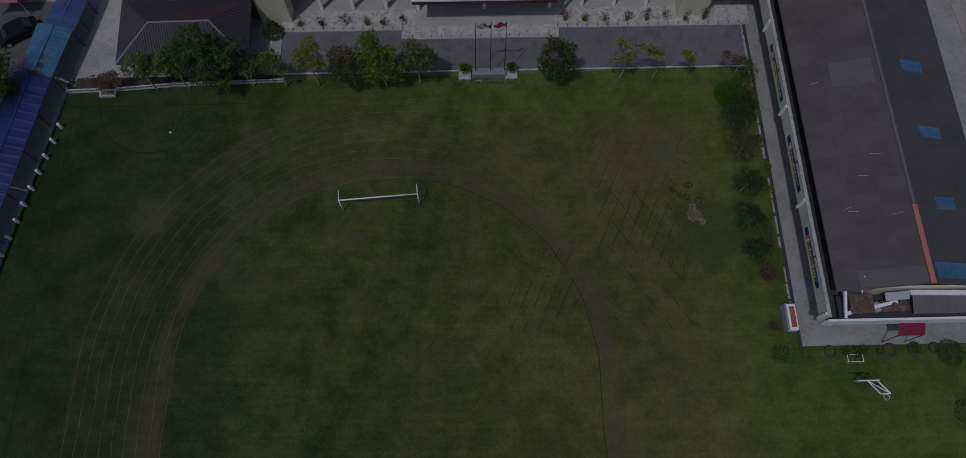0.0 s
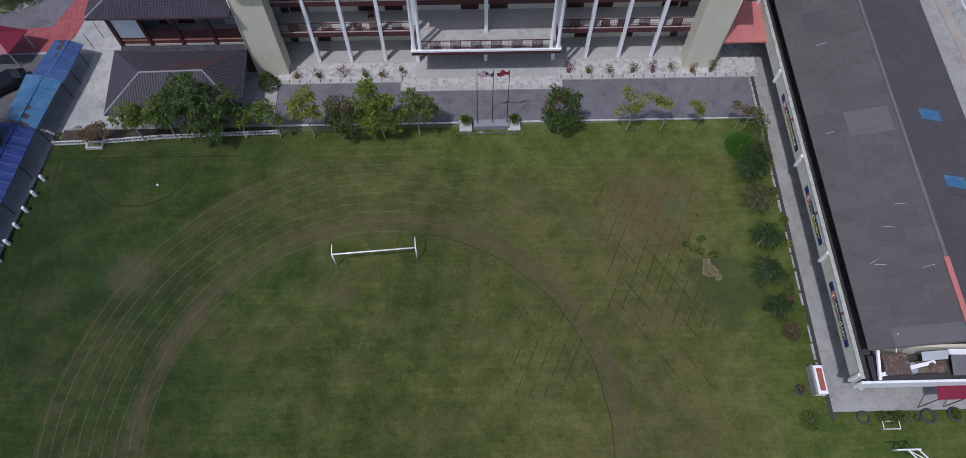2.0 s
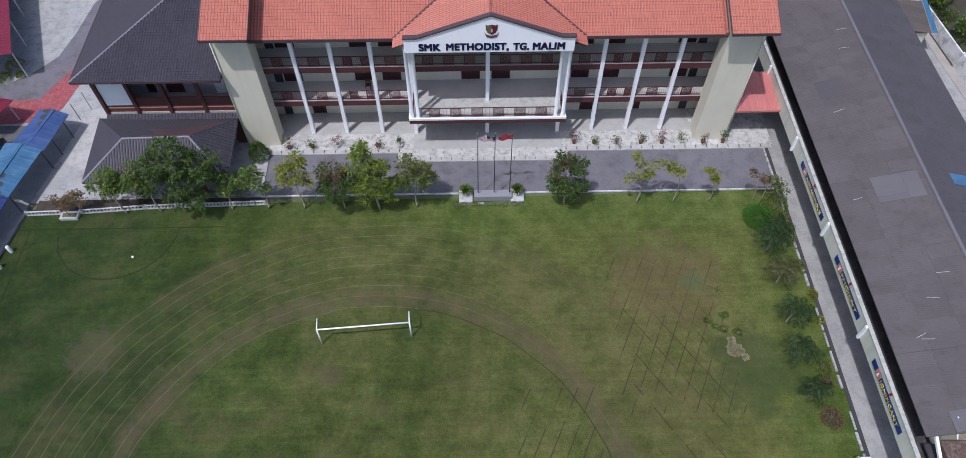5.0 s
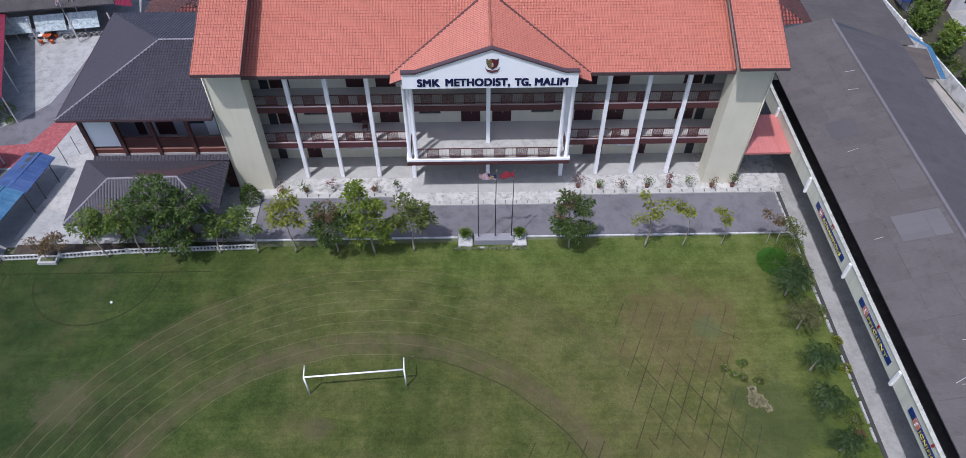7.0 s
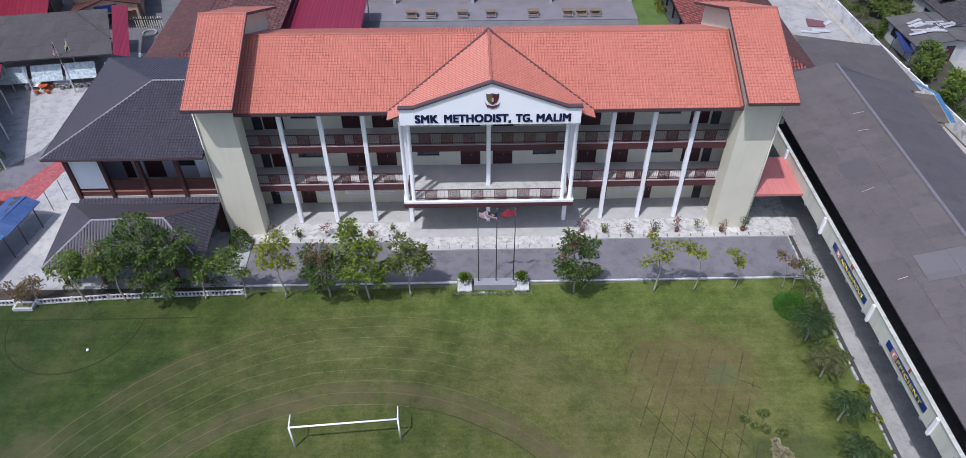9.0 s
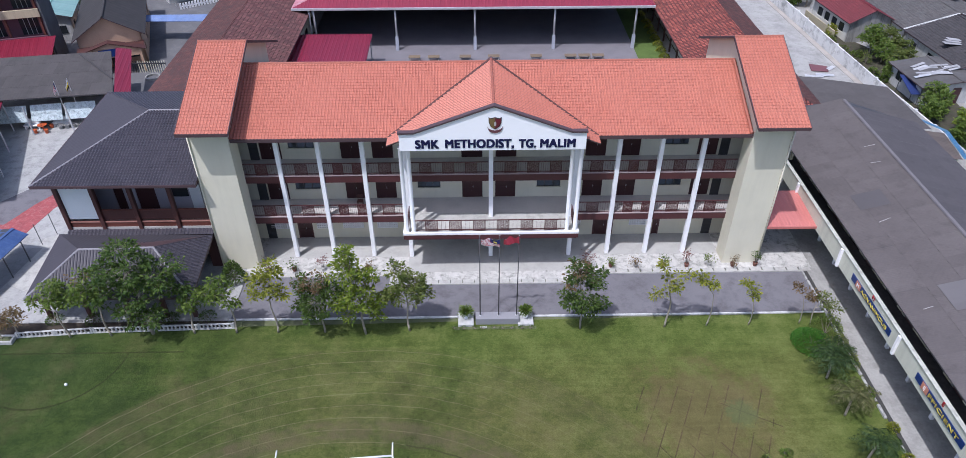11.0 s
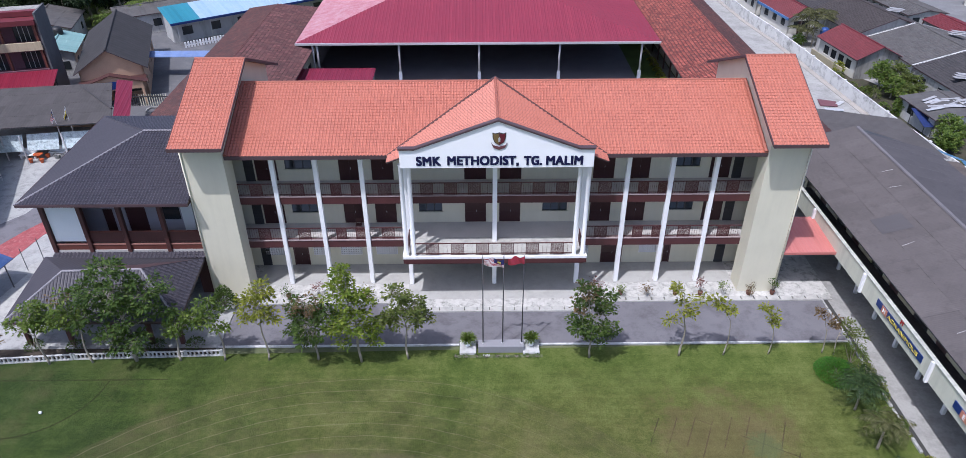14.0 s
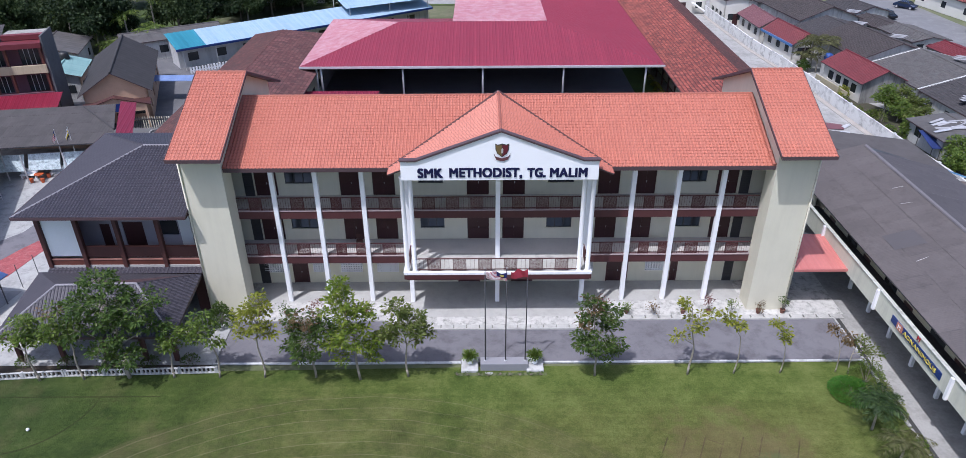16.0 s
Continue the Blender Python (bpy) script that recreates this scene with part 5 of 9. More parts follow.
aw = thing("walkway_awning", (24.8, 1, 0.1), "coral metal awning joining the tower to the walkway", "awning")
a0, a1, a2, a3 = (22.6, -1.55, 3.82), (26.95, -1.55, 3.82), (26.95, 3.2, 4.15), (22.6, 3.2, 4.15)
part("awning_frame", Shape().slab([a0, a1, a2, a3], 0.07), DARKSTEEL, aw)
tile_sheet("awning_sheet", [a0, a1, a2, a3], PINK_SHEET, aw, 0.3, 5, 0.02, 0.01, (0, 0, 1, 1, 0))
part("awning_edge", Shape().box(22.55, 27.0, -1.62, -1.56, 3.66, 3.88), PINK_SHEET, aw)
for y in (-1.2, 0.8, 2.8):
    part("awning_rafter", Shape().beam((22.5, y, 3.72 + 0.07 * (y + 1.5)), (26.95, y, 3.72 + 0.07 * (y + 1.5)), 0.08, 0.1), DARKSTEEL, aw)

# low grey roofs beyond the block
STOREGREY = tiled("sooty_store_sheet", [(0.060, 0.054, 0.053), (0.075, 0.067, 0.066), (0.093, 0.084, 0.082)], 0.9, (0.10, 0.092, 0.09), 0.35, 0.3, 0.3)
low = thing("store_roof", (39, 20, 0.06), "low grey sheet roof of a store beside the path", "building")
tile_sheet("roof_sheet", [(45.0, 15.0, 3.3), (45.0, 24.5, 3.3), (35.0, 25.5, 4.3), (34.6, 15.0, 4.3)], STOREGREY, low, 0.95, 2.4, 0.015, 0.02, SHEET * 3, kind="stuff")
tile_sheet("roof_sheet", [(45.5, 9.8, 2.9), (46.4, 14.9, 2.9), (41.3, 14.9, 3.7), (41.3, 9.8, 3.7)], tiled("brown_cement_sheet", [(0.085, 0.068, 0.060), (0.11, 0.088, 0.077), (0.135, 0.108, 0.094)], 0.85, (0.075, 0.065, 0.06), 0.5), low, 0.95, 2.4, 0.015, 0.02, SHEET * 3, kind="stuff")
tile_sheet("blue_edge", [(46.95, 15.2, 3.0), (45.5, 17.6, 3.0), (45.0, 17.2, 3.1), (46.3, 15.0, 3.1)], SKYBLUE_SHEET, low, 0.3, 1.0, 0.02, 0.01, SHEET)
tile_sheet("blue_edge", [(46.1, 9.7, 2.96), (47.0, 15.1, 2.96), (46.4, 15.1, 3.05), (45.5, 9.7, 3.05)], SKYBLUE_SHEET, low, 0.3, 1.0, 0.02, 0.01, SHEET)
g = Shape()
wall_shape(g, "y", 44.3, 0.15, 15.2, 24.0, 0.06, 3.2)
wall_shape(g, "x", 24.0, 0.15, 35.2, 44.3, 0.06, 3.2)
wall_shape(g, "y", 45.2, 0.15, 10.2, 14.8, 0.06, 2.75)
wall_shape(g, "x", 10.1, 0.15, 41.5, 45.2, 0.06, 2.7)
part("wall", g, CREAM, low)


# ---- assembly hall and tiled wings behind ----
hall = thing("assembly_hall", (0, 55, 0.06), "open-sided assembly hall with crimson metal hip roof", "building")
HX0, HX1, HY0, HY1, HZ = -24.7, 22.5, 43.0, 68.0, 6.0
hr0, hr1 = (-12.9, 55.5, 8.6), (8.2, 55.5, 8.6)
c0, c1, c2, c3 = (HX0, HY0, HZ), (HX1, HY0, HZ), (HX1, HY1, HZ), (HX0, HY1, HZ)
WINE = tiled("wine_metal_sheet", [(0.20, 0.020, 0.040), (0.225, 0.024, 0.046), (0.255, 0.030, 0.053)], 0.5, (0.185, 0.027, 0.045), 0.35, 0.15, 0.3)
# paler rose sheets for the slopes that fall towards the left
PALEROSE = tiled("pale_rose_sheet", [(0.35, 0.13, 0.155), (0.40, 0.165, 0.19), (0.46, 0.22, 0.245)], 0.4, (0.52, 0.40, 0.42), 0.45, 0.12, 0.3)
rf = part("roof", Shape().slab([c0, c1, hr1, hr0], 0.15).slab([c0, hr0, c3], 0.15).slab([c3, hr0, hr1, (8.2, HY1, HZ)], 0.15).slab([c1, (22.5, 100, 6.0), (8.2, 100, 8.6), hr1], 0.15), DARKSTEEL, hall, "crimson metal sheet roof")
RIB = (0, 0, 0, 1, 0.2)
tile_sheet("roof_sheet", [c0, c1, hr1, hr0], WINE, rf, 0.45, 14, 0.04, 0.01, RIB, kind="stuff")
tile_sheet("roof_sheet", [c3, c0, hr0], PALEROSE, rf, 0.45, 14, 0.05, 0.01, RIB, kind="stuff")
tile_sheet("roof_sheet", [(8.2, HY1, HZ), c3, hr0, hr1], WINE, rf, 0.45, 14, 0.04, 0.01, RIB, kind="stuff")
tile_sheet("cross_roof", [(-5.3, 100, 8.25), (-5.3, 55.8, 8.25), (8.2, 55.8, 8.62), (8.2, 100, 8.62)], PALEROSE, rf, 0.45, 16, 0.04, 0.01, RIB, label="pale rose cross wing roof", kind="stuff")
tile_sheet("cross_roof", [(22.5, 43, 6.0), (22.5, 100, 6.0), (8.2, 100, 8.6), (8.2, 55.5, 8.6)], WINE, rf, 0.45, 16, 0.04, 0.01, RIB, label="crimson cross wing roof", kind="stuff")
part("gutter", Shape().box(HX0, HX1, HY0 - 0.2, HY0 - 0.01, HZ - 0.22, HZ + 0.04), STEEL, rf, "pale metal gutter")
TEAL = plain("grey_post_base", (0.42, 0.44, 0.50), 0.5)
for x in (-22.6, -22.0, -11.4, -1.0, 9.5, 20.2):
    p_ = part("post", Shape().rod((x, HY0 + 0.35, 2.0), (x, HY0 + 0.35, HZ - 0.1), 0.13, sides=12), STEEL, hall, "pale steel post with thicker grey base", smooth=True)
    part("post_base", Shape().box(x - 0.2, x + 0.2, HY0 + 0.15, HY0 + 0.55, 0.06, 2.0), TEAL, p_)
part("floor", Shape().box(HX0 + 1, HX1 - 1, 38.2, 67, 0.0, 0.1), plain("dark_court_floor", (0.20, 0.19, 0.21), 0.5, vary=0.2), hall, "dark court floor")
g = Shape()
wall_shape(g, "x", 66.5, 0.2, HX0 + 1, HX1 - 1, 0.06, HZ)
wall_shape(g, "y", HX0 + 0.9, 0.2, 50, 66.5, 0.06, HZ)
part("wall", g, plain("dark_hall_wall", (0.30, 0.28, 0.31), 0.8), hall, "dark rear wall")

BENCHWOOD = plain("worn_bench_timber", (0.20, 0.15, 0.10), 0.6)
bench0 = thing("canteen_table", (0, 0, 0), "small timber table with benches beside the court", "table", "tables along the court")
part("tabletop", Shape().box(-0.75, 0.75, -0.4, 0.4, 0.70, 0.76), BENCHWOOD, bench0)
for sx in (-0.6, 0.6):
    part("leg", Shape().box(sx - 0.05, sx + 0.05, -0.3, 0.3, 0.0, 0.70), CONCRETE, bench0)
for sy in (-0.75, 0.75):
    part("seat", Shape().box(-0.7, 0.7, sy - 0.14, sy + 0.14, 0.40, 0.45), BENCHWOOD, bench0)
for i, x in enumerate((-8.9, -6.4, -2.3, 1.4, 6.9, 11.4, 13.2, 15.0)):
    m = pose(x, 39.5, 0.1)
    if i == 0:
        bench0.matrix_basis = m
    else:
        copy_thing(bench0, m)

g = Shape().slab([(20.4, 14, 0.12), (24.1, 14, 0.12), (24.1, 70, 0.12), (20.4, 70, 0.12)], 0.05)
solid("grass_strip", g, plain("strip_grass", (0.085, 0.135, 0.03), 0.95, vary=0.35, big=0.6, fine=5.0, bumpy=0.5), "narrow bright lawn between hall and wing", "lawn", kind="structure")
g = Shape().slab([(-22, 14, 0.05), (20.3, 14, 0.05), (20.3, 38.1, 0.05), (-22, 38.1, 0.05)], 0.06)
solid("courtyard", g, plain("dark_courtyard_concrete", (0.15, 0.15, 0.155), 0.9, vary=0.25, dirt=(0.09, 0.09, 0.09), dirt_amount=0.5), "grey concrete courtyard behind the school", "courtyard", kind="structure")

red = thing("link_roof", (-20.5, 34, 0.06), "low crimson metal link roof in the courtyard", "roof")
q = [(-26.6, 26, 3.5), (-14.0, 26, 3.5), (-14.0, 39.2, 4.05), (-26.6, 39.2, 4.05)]
part("deck", Shape().slab(q, 0.08), DARKSTEEL, red)
tile_sheet("roof_sheet", q, RED_SHEET, red, 0.45, 15, 0.04, 0.01, RIB, kind="stuff")
for x in (-26.2, -20.3, -14.3):
    for y in (26.4, 38.8):
        part("post", Shape().beam((x, y, 0.06), (x, y, 3.5), 0.12), STEEL, red)


MOSSY_TILE = tiled("mossy_clay_tile", [(0.080, 0.032, 0.034), (0.115, 0.047, 0.047), (0.175, 0.078, 0.074)], 0.85, (0.055, 0.036, 0.037), 0.5, 0.15, 0.5, 0.5, 0.3)
# darker tile tones for the outer slopes of both wings
OUTER_TILE = tiled("dark_outer_clay_tile", [(0.060, 0.026, 0.026), (0.085, 0.034, 0.032), (0.13, 0.052, 0.045)], 0.85, (0.04, 0.028, 0.028), 0.6, 0.15, 0.35, 0.6)


def tiled_wing(name, label, inner, ridge, outer, y0, y1, hip, wallmat, clay):
    w = thing(name, ((inner[0] + outer[0]) / 2, (y0 + y1) / 2, 0.06), label, "building")
    (xi, zi), (xr, zr), (xo, zo) = inner, ridge, outer
    I0, I1, O0, O1 = (xi, y0, zi), (xi, y1, zi), (xo, y0, zo), (xo, y1, zo)
    R0, R1 = (xr, y0 + hip[0], zr), (xr, y1 - hip[1], zr)
    r = part("roof", Shape().slab([I0, I1, R1, R0], 0.1).slab([O0, R0, R1, O1], 0.1), FASCIA, w, "weathered brown clay tile roof")
    a, b = (I1, I0) if xi < xr else (I0, I1)
    ra, rb = (R0, R1) if xi < xr else (R1, R0)
    tile_sheet("roof_tiles", [a, b, ra, rb], clay, r, 0.38, 0.42, 0.12, 0.06, kind="stuff")
    tile_sheet("roof_tiles", [(O0 if xi < xr else O1), (O1 if xi < xr else O0), (R1 if xi < xr else R0), (R0 if xi < xr else R1)], OUTER_TILE, r, 0.34, 0.4, 0.06, 0.045, kind="stuff")
    if hip[0]:
        tile_sheet("roof_tiles", [O0, I0, R0] if xi > xr else [I0, O0, R0], BROWN_TILE, r, 0.34, 0.4, 0.06, 0.045, kind="stuff")
    if hip[1]:
        tile_sheet("roof_tiles", [I1, O1, R1] if xi > xr else [O1, I1, R1], BROWN_TILE, r, 0.34, 0.4, 0.06, 0.045, kind="stuff")
    ridge_caps(R0, R1, BROWN_TILE, r, 0.2)
    lo, hi = min(xi, xo) + (3.0 if xi < xr else 1.2), max(xi, xo) - 1.2
    g = Shape()
    hs = [(y, y + 2.0, 1.0, 2.3) for y in np.arange(y0 + 2, y1 - 4, 4.0).tolist()]
    wall_shape(g, "y", lo, 0.2, y0 + 0.6, y1 - 0.6, 0.06, 4.9, hs)
    wall_shape(g, "y", hi - 0.2, 0.2, y0 + 0.6, y1 - 0.6, 0.06, 4.9, hs)
    wall_shape(g, "x", y0 + 0.6, 0.2, lo + 0.2, hi - 0.2, 0.06, 4.8)
    wall_shape(g, "x", y1 - 0.8, 0.2, lo + 0.2, hi - 0.2, 0.06, 4.8)
    part("wall", g, wallmat, w)
    for y in np.arange(y0 + 2, y1 - 4, 4.0).tolist():
        part("window", Shape().box(lo + 0.08, lo + 0.12, y, y + 2.0, 1.0, 2.3), GLASSY, w)
        part("window", Shape().box(hi - 0.12, hi - 0.08, y, y + 2.0, 1.0, 2.3), GLASSY, w)
    return w


tiled_wing("east_wing", "long classroom wing with weathered brown tile roof", (22.9, 4.9), (29.9, 7.05), (34.2, 5.0), 14.6, 90, (3.5, 0), CREAM, BROWN_TILE)
tiled_wing("west_wing", "long classroom wing with mossy brown tile roof", (-22.6, 5.0), (-30.0, 7.15), (-35.6, 5.2), 14.6, 62, (3.5, 5), CREAM, MOSSY_TILE)

for i in range(14):
    solid("corridor_post", Shape().box(24.75, 24.95, 16.5 + 3.6 * i, 16.7 + 3.6 * i, 0.1, 5.3), BROWN, "dark brown post of the wing's open corridor", "post", "corridor posts of the wing")
g = Shape().slab([(24.3, 14.8, 0.15), (25.7, 14.8, 0.15), (25.7, 70, 0.15), (24.3, 70, 0.15)], 0.1)
solid("corridor_floor", g, CONCRETE, "pale concrete corridor edge beside the lawn strip", "pavement", kind="structure")

# ---- buildings beyond the yard ----
def house(name, label, at, turn, w, d, ze, zr, roofmat, wallmat, over=0.5, wins=2, tile=(0.34, 0.4, 0.05, 0.03), front_gable=True, category="house"):
    """A plain gabled house; its ridge runs along its own y."""
    h = thing(name, (0, 0, 0), label, category)
    x0, x1 = -w / 2, w / 2
    s = (zr - ze) / (w / 2)
    wall_shape(gs := Shape(), "y", x0, 0.2, 0, d, 0, ze, [(y, y + 1.3, 1.0, 2.2) for y in np.linspace(1.2, d - 2.5, wins).tolist()])
    wall_shape(gs, "y", x1 - 0.2, 0.2, 0, d, 0, ze, [(y, y + 1.3, 1.0, 2.2) for y in np.linspace(1.2, d - 2.5, wins).tolist()])
    for y in (0.0, d - 0.2):
        gs.slab([(x0, y, 0), (x1, y, 0), (x1, y, ze), (0, y, zr - 0.1), (x0, y, ze)], 0.2, (0, 1, 0))
    part("wall", gs, wallmat, h)
    for y in np.linspace(1.2, d - 2.5, wins).tolist():
        for xx in (x0 + 0.08, x1 - 0.12):
            part("window", Shape().box(xx, xx + 0.04, y, y + 1.3, 1.0, 2.2), GLASSY, h)
    part("door", Shape().box(-0.5, 0.5, -0.05, -0.004, 0, 2.1), DOORMAT, h)
    for xx in (x0 + 0.8, x1 - 2.0):
        part("window", Shape().box(xx, xx + 1.2, -0.05, -0.004, 1.0, 2.1), GLASSY, h)
    e0, e1 = (x0 - over, ze - s * over), (x1 + over, ze - s * over)
    r = part("roof", Shape().slab([(e0[0], -over, e0[1]), (0, -over, zr), (0, d + over, zr), (e0[0], d + over, e0[1])], 0.1)
             .slab([(e1[0], -over, e1[1]), (e1[0], d + over, e1[1]), (0, d + over, zr), (0, -over, zr)], 0.1), FASCIA, h)
    tile_sheet("roof_tiles", [(e0[0], d + over, e0[1]), (e0[0], -over, e0[1]), (0, -over, zr), (0, d + over, zr)], roofmat, r, *tile, kind="stuff")
    tile_sheet("roof_tiles", [(e1[0], -over, e1[1]), (e1[0], d + over, e1[1]), (0, d + over, zr), (0, -over, zr)], roofmat, r, *tile, kind="stuff")
    part("ridge_cap", Shape().rod((0, -over, zr + 0.02), (0, d + over, zr + 0.02), 0.13, sides=8), roofmat, r)
    h.matrix_basis = pose(*at, 0, 0, turn)
    return h


OLDGREY = tiled("old_grey_roof", [(0.034, 0.031, 0.033), (0.044, 0.040, 0.042), (0.056, 0.051, 0.053)], 0.8, (0.05, 0.048, 0.05), 0.4)
PEACH = plain("peach_wall", (0.50, 0.33, 0.23), 0.8, vary=0.15)
DULLWHITE = plain("stained_white_wall", (0.495, 0.495, 0.486), 0.8, vary=0.15, dirt=(0.25, 0.25, 0.24), dirt_amount=0.7, streak=True)
LIGHTGREY = tiled("light_grey_roof", [(0.066, 0.061, 0.060), (0.082, 0.076, 0.074), (0.100, 0.092, 0.090)], 0.8, (0.11, 0.11, 0.11), 0.5)
SMOOTHGREY = tiled("smooth_grey_sheet", [(0.025, 0.023, 0.024), (0.031, 0.028, 0.029), (0.039, 0.035, 0.036)], 0.85, (0.046, 0.043, 0.044), 0.5, 0.4, 0.15)
gh = house("gabled_house", "peach-walled house with old grey gabled roof", (-47.2, 39.2, 0), 19, 7.4, 17.5, 4.4, 6.7, SMOOTHGREY, PEACH, 0.6, 4, (0.9, 2.4, 0.006, 0.012))
part("porch_roof", Shape().slab([(-4.1, -3.0, 3.1), (0, -3.0, 4.3), (0, -1.9, 4.3), (-4.1, -1.9, 3.1)], 0.1).slab([(4.1, -3.0, 3.1), (4.1, -1.9, 3.1), (0, -1.9, 4.3), (0, -3.0, 4.3)], 0.1), BROWN, gh, "brown porch gable")
part("porch_front", Shape().slab([(-3.5, -2.8, 2.3), (3.5, -2.8, 2.3), (3.5, -2.8, 3.05), (0, -2.8, 4.1), (-3.5, -2.8, 3.05)], 0.12, (0, 1, 0)), PEACH, gh)
part("porch_deck", Shape().box(-3.9, 3.9, -1.88, -0.1, 2.95, 3.05), BROWN, gh, "flat brown porch deck")
part("sign", Shape().box(-1.3, 1.3, -2.87, -2.805, 2.5, 3.45), SIGNBLUE, gh, "blue sign panel")
for x in (-3.4, 3.4):
    part("post", Shape().box(x - 0.15, x + 0.15, -2.85, -2.55, 0, 3.1), PEACH, gh)

canteen = thing("canteen", (-50, 26, 0.03), "low canteen with grey sheet roof and hanging banners", "building")
A, B, C, D = (-64, 20.6, 3.9), (-40.6, 23.7, 3.9), (-43.9, 32.4, 5.0), (-64, 29.6, 5.0)
part("roof_deck", Shape().slab([A, B, C, D], 0.1), DARKSTEEL, canteen)
tile_sheet("roof_sheet", [A, B, C, D], tiled("canteen_sheet", [(0.046, 0.041, 0.040), (0.057, 0.051, 0.050), (0.070, 0.063, 0.062)], 0.85, (0.082, 0.075, 0.072), 0.5), canteen, 0.95, 2.4, 0.015, 0.02, SHEET * 3, kind="stuff")
tile_sheet("end_sheet", [(-40.5, 23.6, 3.8), (-38.9, 23.9, 3.4), (-42.2, 33.9, 4.6), (-43.8, 33.4, 4.9)], RED_SHEET, canteen, 0.45, 12, 0.03, 0.01, RIB, label="crimson end sheet")
part("ridge_cap", Shape().rod((-47.2, 31.6, 5.0), (-41.6, 26.4, 4.3), 0.12, sides=8), OLDGREY, canteen)
wall_shape(gs := Shape(), "x", 31.0, 0.2, -63, -45.5, 0.03, 4.4)
part("wall", gs, PEACH, canteen)
for i in range(6):
    x = -62 + 4.15 * i
    part("post", Shape().beam((x, 19.7 + 0.145 * (x + 62), 0.03), (x, 19.7 + 0.145 * (x + 62), 3.4), 0.12), STEEL, canteen)
BANNER = plain("printed_banner", (0.52, 0.60, 0.62), 0.5, vary=0.4, big=1.8, fine=4.0, dirt=(0.09, 0.14, 0.16), dirt_amount=0.75, bumpy=0)
for i, x in enumerate((-55.6, -51.9, -48.3, -44.8)):
    y = 20.3 + 0.145 * (x + 60)
    part("banner", Shape().slab([(x - 1.6, y + 0.55, 1.15), (x + 1.6, y + 1.0, 1.15), (x + 1.6, y + 1.75, 2.75), (x - 1.6, y + 1.3, 2.75)], 0.04, (0, 0, -1)), BANNER, canteen, "pale blue printed banner")
rr2 = thing("side_roof", (-60, 14, 0.03), "crimson metal lean-to roof beside the yard", "roof")
q = [(-60, 4.6, 4.6), (-46.3, 7.7, 3.6), (-52.2, 22.8, 3.6), (-66, 18, 4.6)]
part("deck", Shape().slab(q, 0.1), DARKSTEEL, rr2)
tile_sheet("roof_sheet", [q[1], q[2], q[3], q[0]], RED_SHEET, rr2, 0.45, 14, 0.03, 0.01, RIB, kind="stuff")
for k in (0.03, 0.35, 0.67, 0.97):
    x, y = -46.5 - 5.9 * k, 7.8 + 15.1 * k
    part("post", Shape().beam((x, y, 0.03), (x, y, 3.55), 0.1), STEEL, rr2)

PLUM = plain("plum_wall", (0.13, 0.055, 0.075), 0.8, vary=0.25)
BUFFBAL = plain("buff_balcony", (0.46, 0.38, 0.26), 0.8, vary=0.15, dirt=(0.2, 0.16, 0.12), dirt_amount=0.5, streak=True)
RAWGREY = plain("raw_grey_plaster", (0.115, 0.115, 0.12), 0.9, vary=0.3, streak=True)
shop = thing("shophouse", (0, 0, 0), "three-storey shophouse with red trim and buff balconies", "building")
for k in range(3):
    z = 3.4 * k
    wall_shape(gs := Shape(), "x", 1.4, 0.2, -16, 0, z, z + 3.4, [(x, x + 2.2, z + 0.5, z + 2.6) for x in (-15, -11.5, -7.2, -3.2)])
    part("wall", gs, PLUM if k else DULLWHITE, shop)
    for x in (-15, -11.5, -7.2, -3.2):
        w_ = part("window", Shape().box(x, x + 2.2, 1.5, 1.54, z + 0.5, z + 2.6), GLASSY, shop)
        for i in range(1, 4):
            part("mullion", Shape().box(x + 0.55 * i - 0.03, x + 0.55 * i + 0.03, 1.44, 1.495, z + 0.5, z + 2.6), STEEL, w_)
    if k:
        part("balcony", Shape().box(-16, 0.0, -0.3, 1.38, z - 0.2, z - 0.02).box(-16, 0.0, -0.3, -0.14, z - 0.02, z + 0.85), BUFFBAL if k == 2 else PLUM, shop, "balcony floor and parapet", bevel=0.03)
    for x in (-12, -6.2, -4.2, -0.3):
        part("pillar", Shape().box(x - 0.13, x + 0.13, -0.10, 0.14, z, z + 3.18), RUST, shop)
part("red_band", Shape().box(-4.6, 0.05, -0.5, 1.3, 9.75, 10.35), plain("red_roof_band", (0.13, 0.018, 0.026), 0.6), shop)
part("upper_band", Shape().box(-4.6, 0.05, 1.35, 2.2, 10.4, 11.0), plain("red_parapet", (0.14, 0.02, 0.028), 0.6), shop)
wall_shape(gs := Shape(), "y", 0.06, 0.2, -0.1, 4.5, 0, 11.1)
wall_shape(gs, "x", 4.3, 0.2, -16, 0, 0, 10.6)
part("side_wall", gs, RAWGREY, shop, "raw grey plaster flank")
part("roof_slab", Shape().box(-4.6, 0.0, 2.25, 4.3, 10.7, 10.95), plain("weathered_roof_slab", (0.30, 0.29, 0.27), 0.9, vary=0.3, dirt=(0.12, 0.11, 0.10), dirt_amount=0.7), shop)
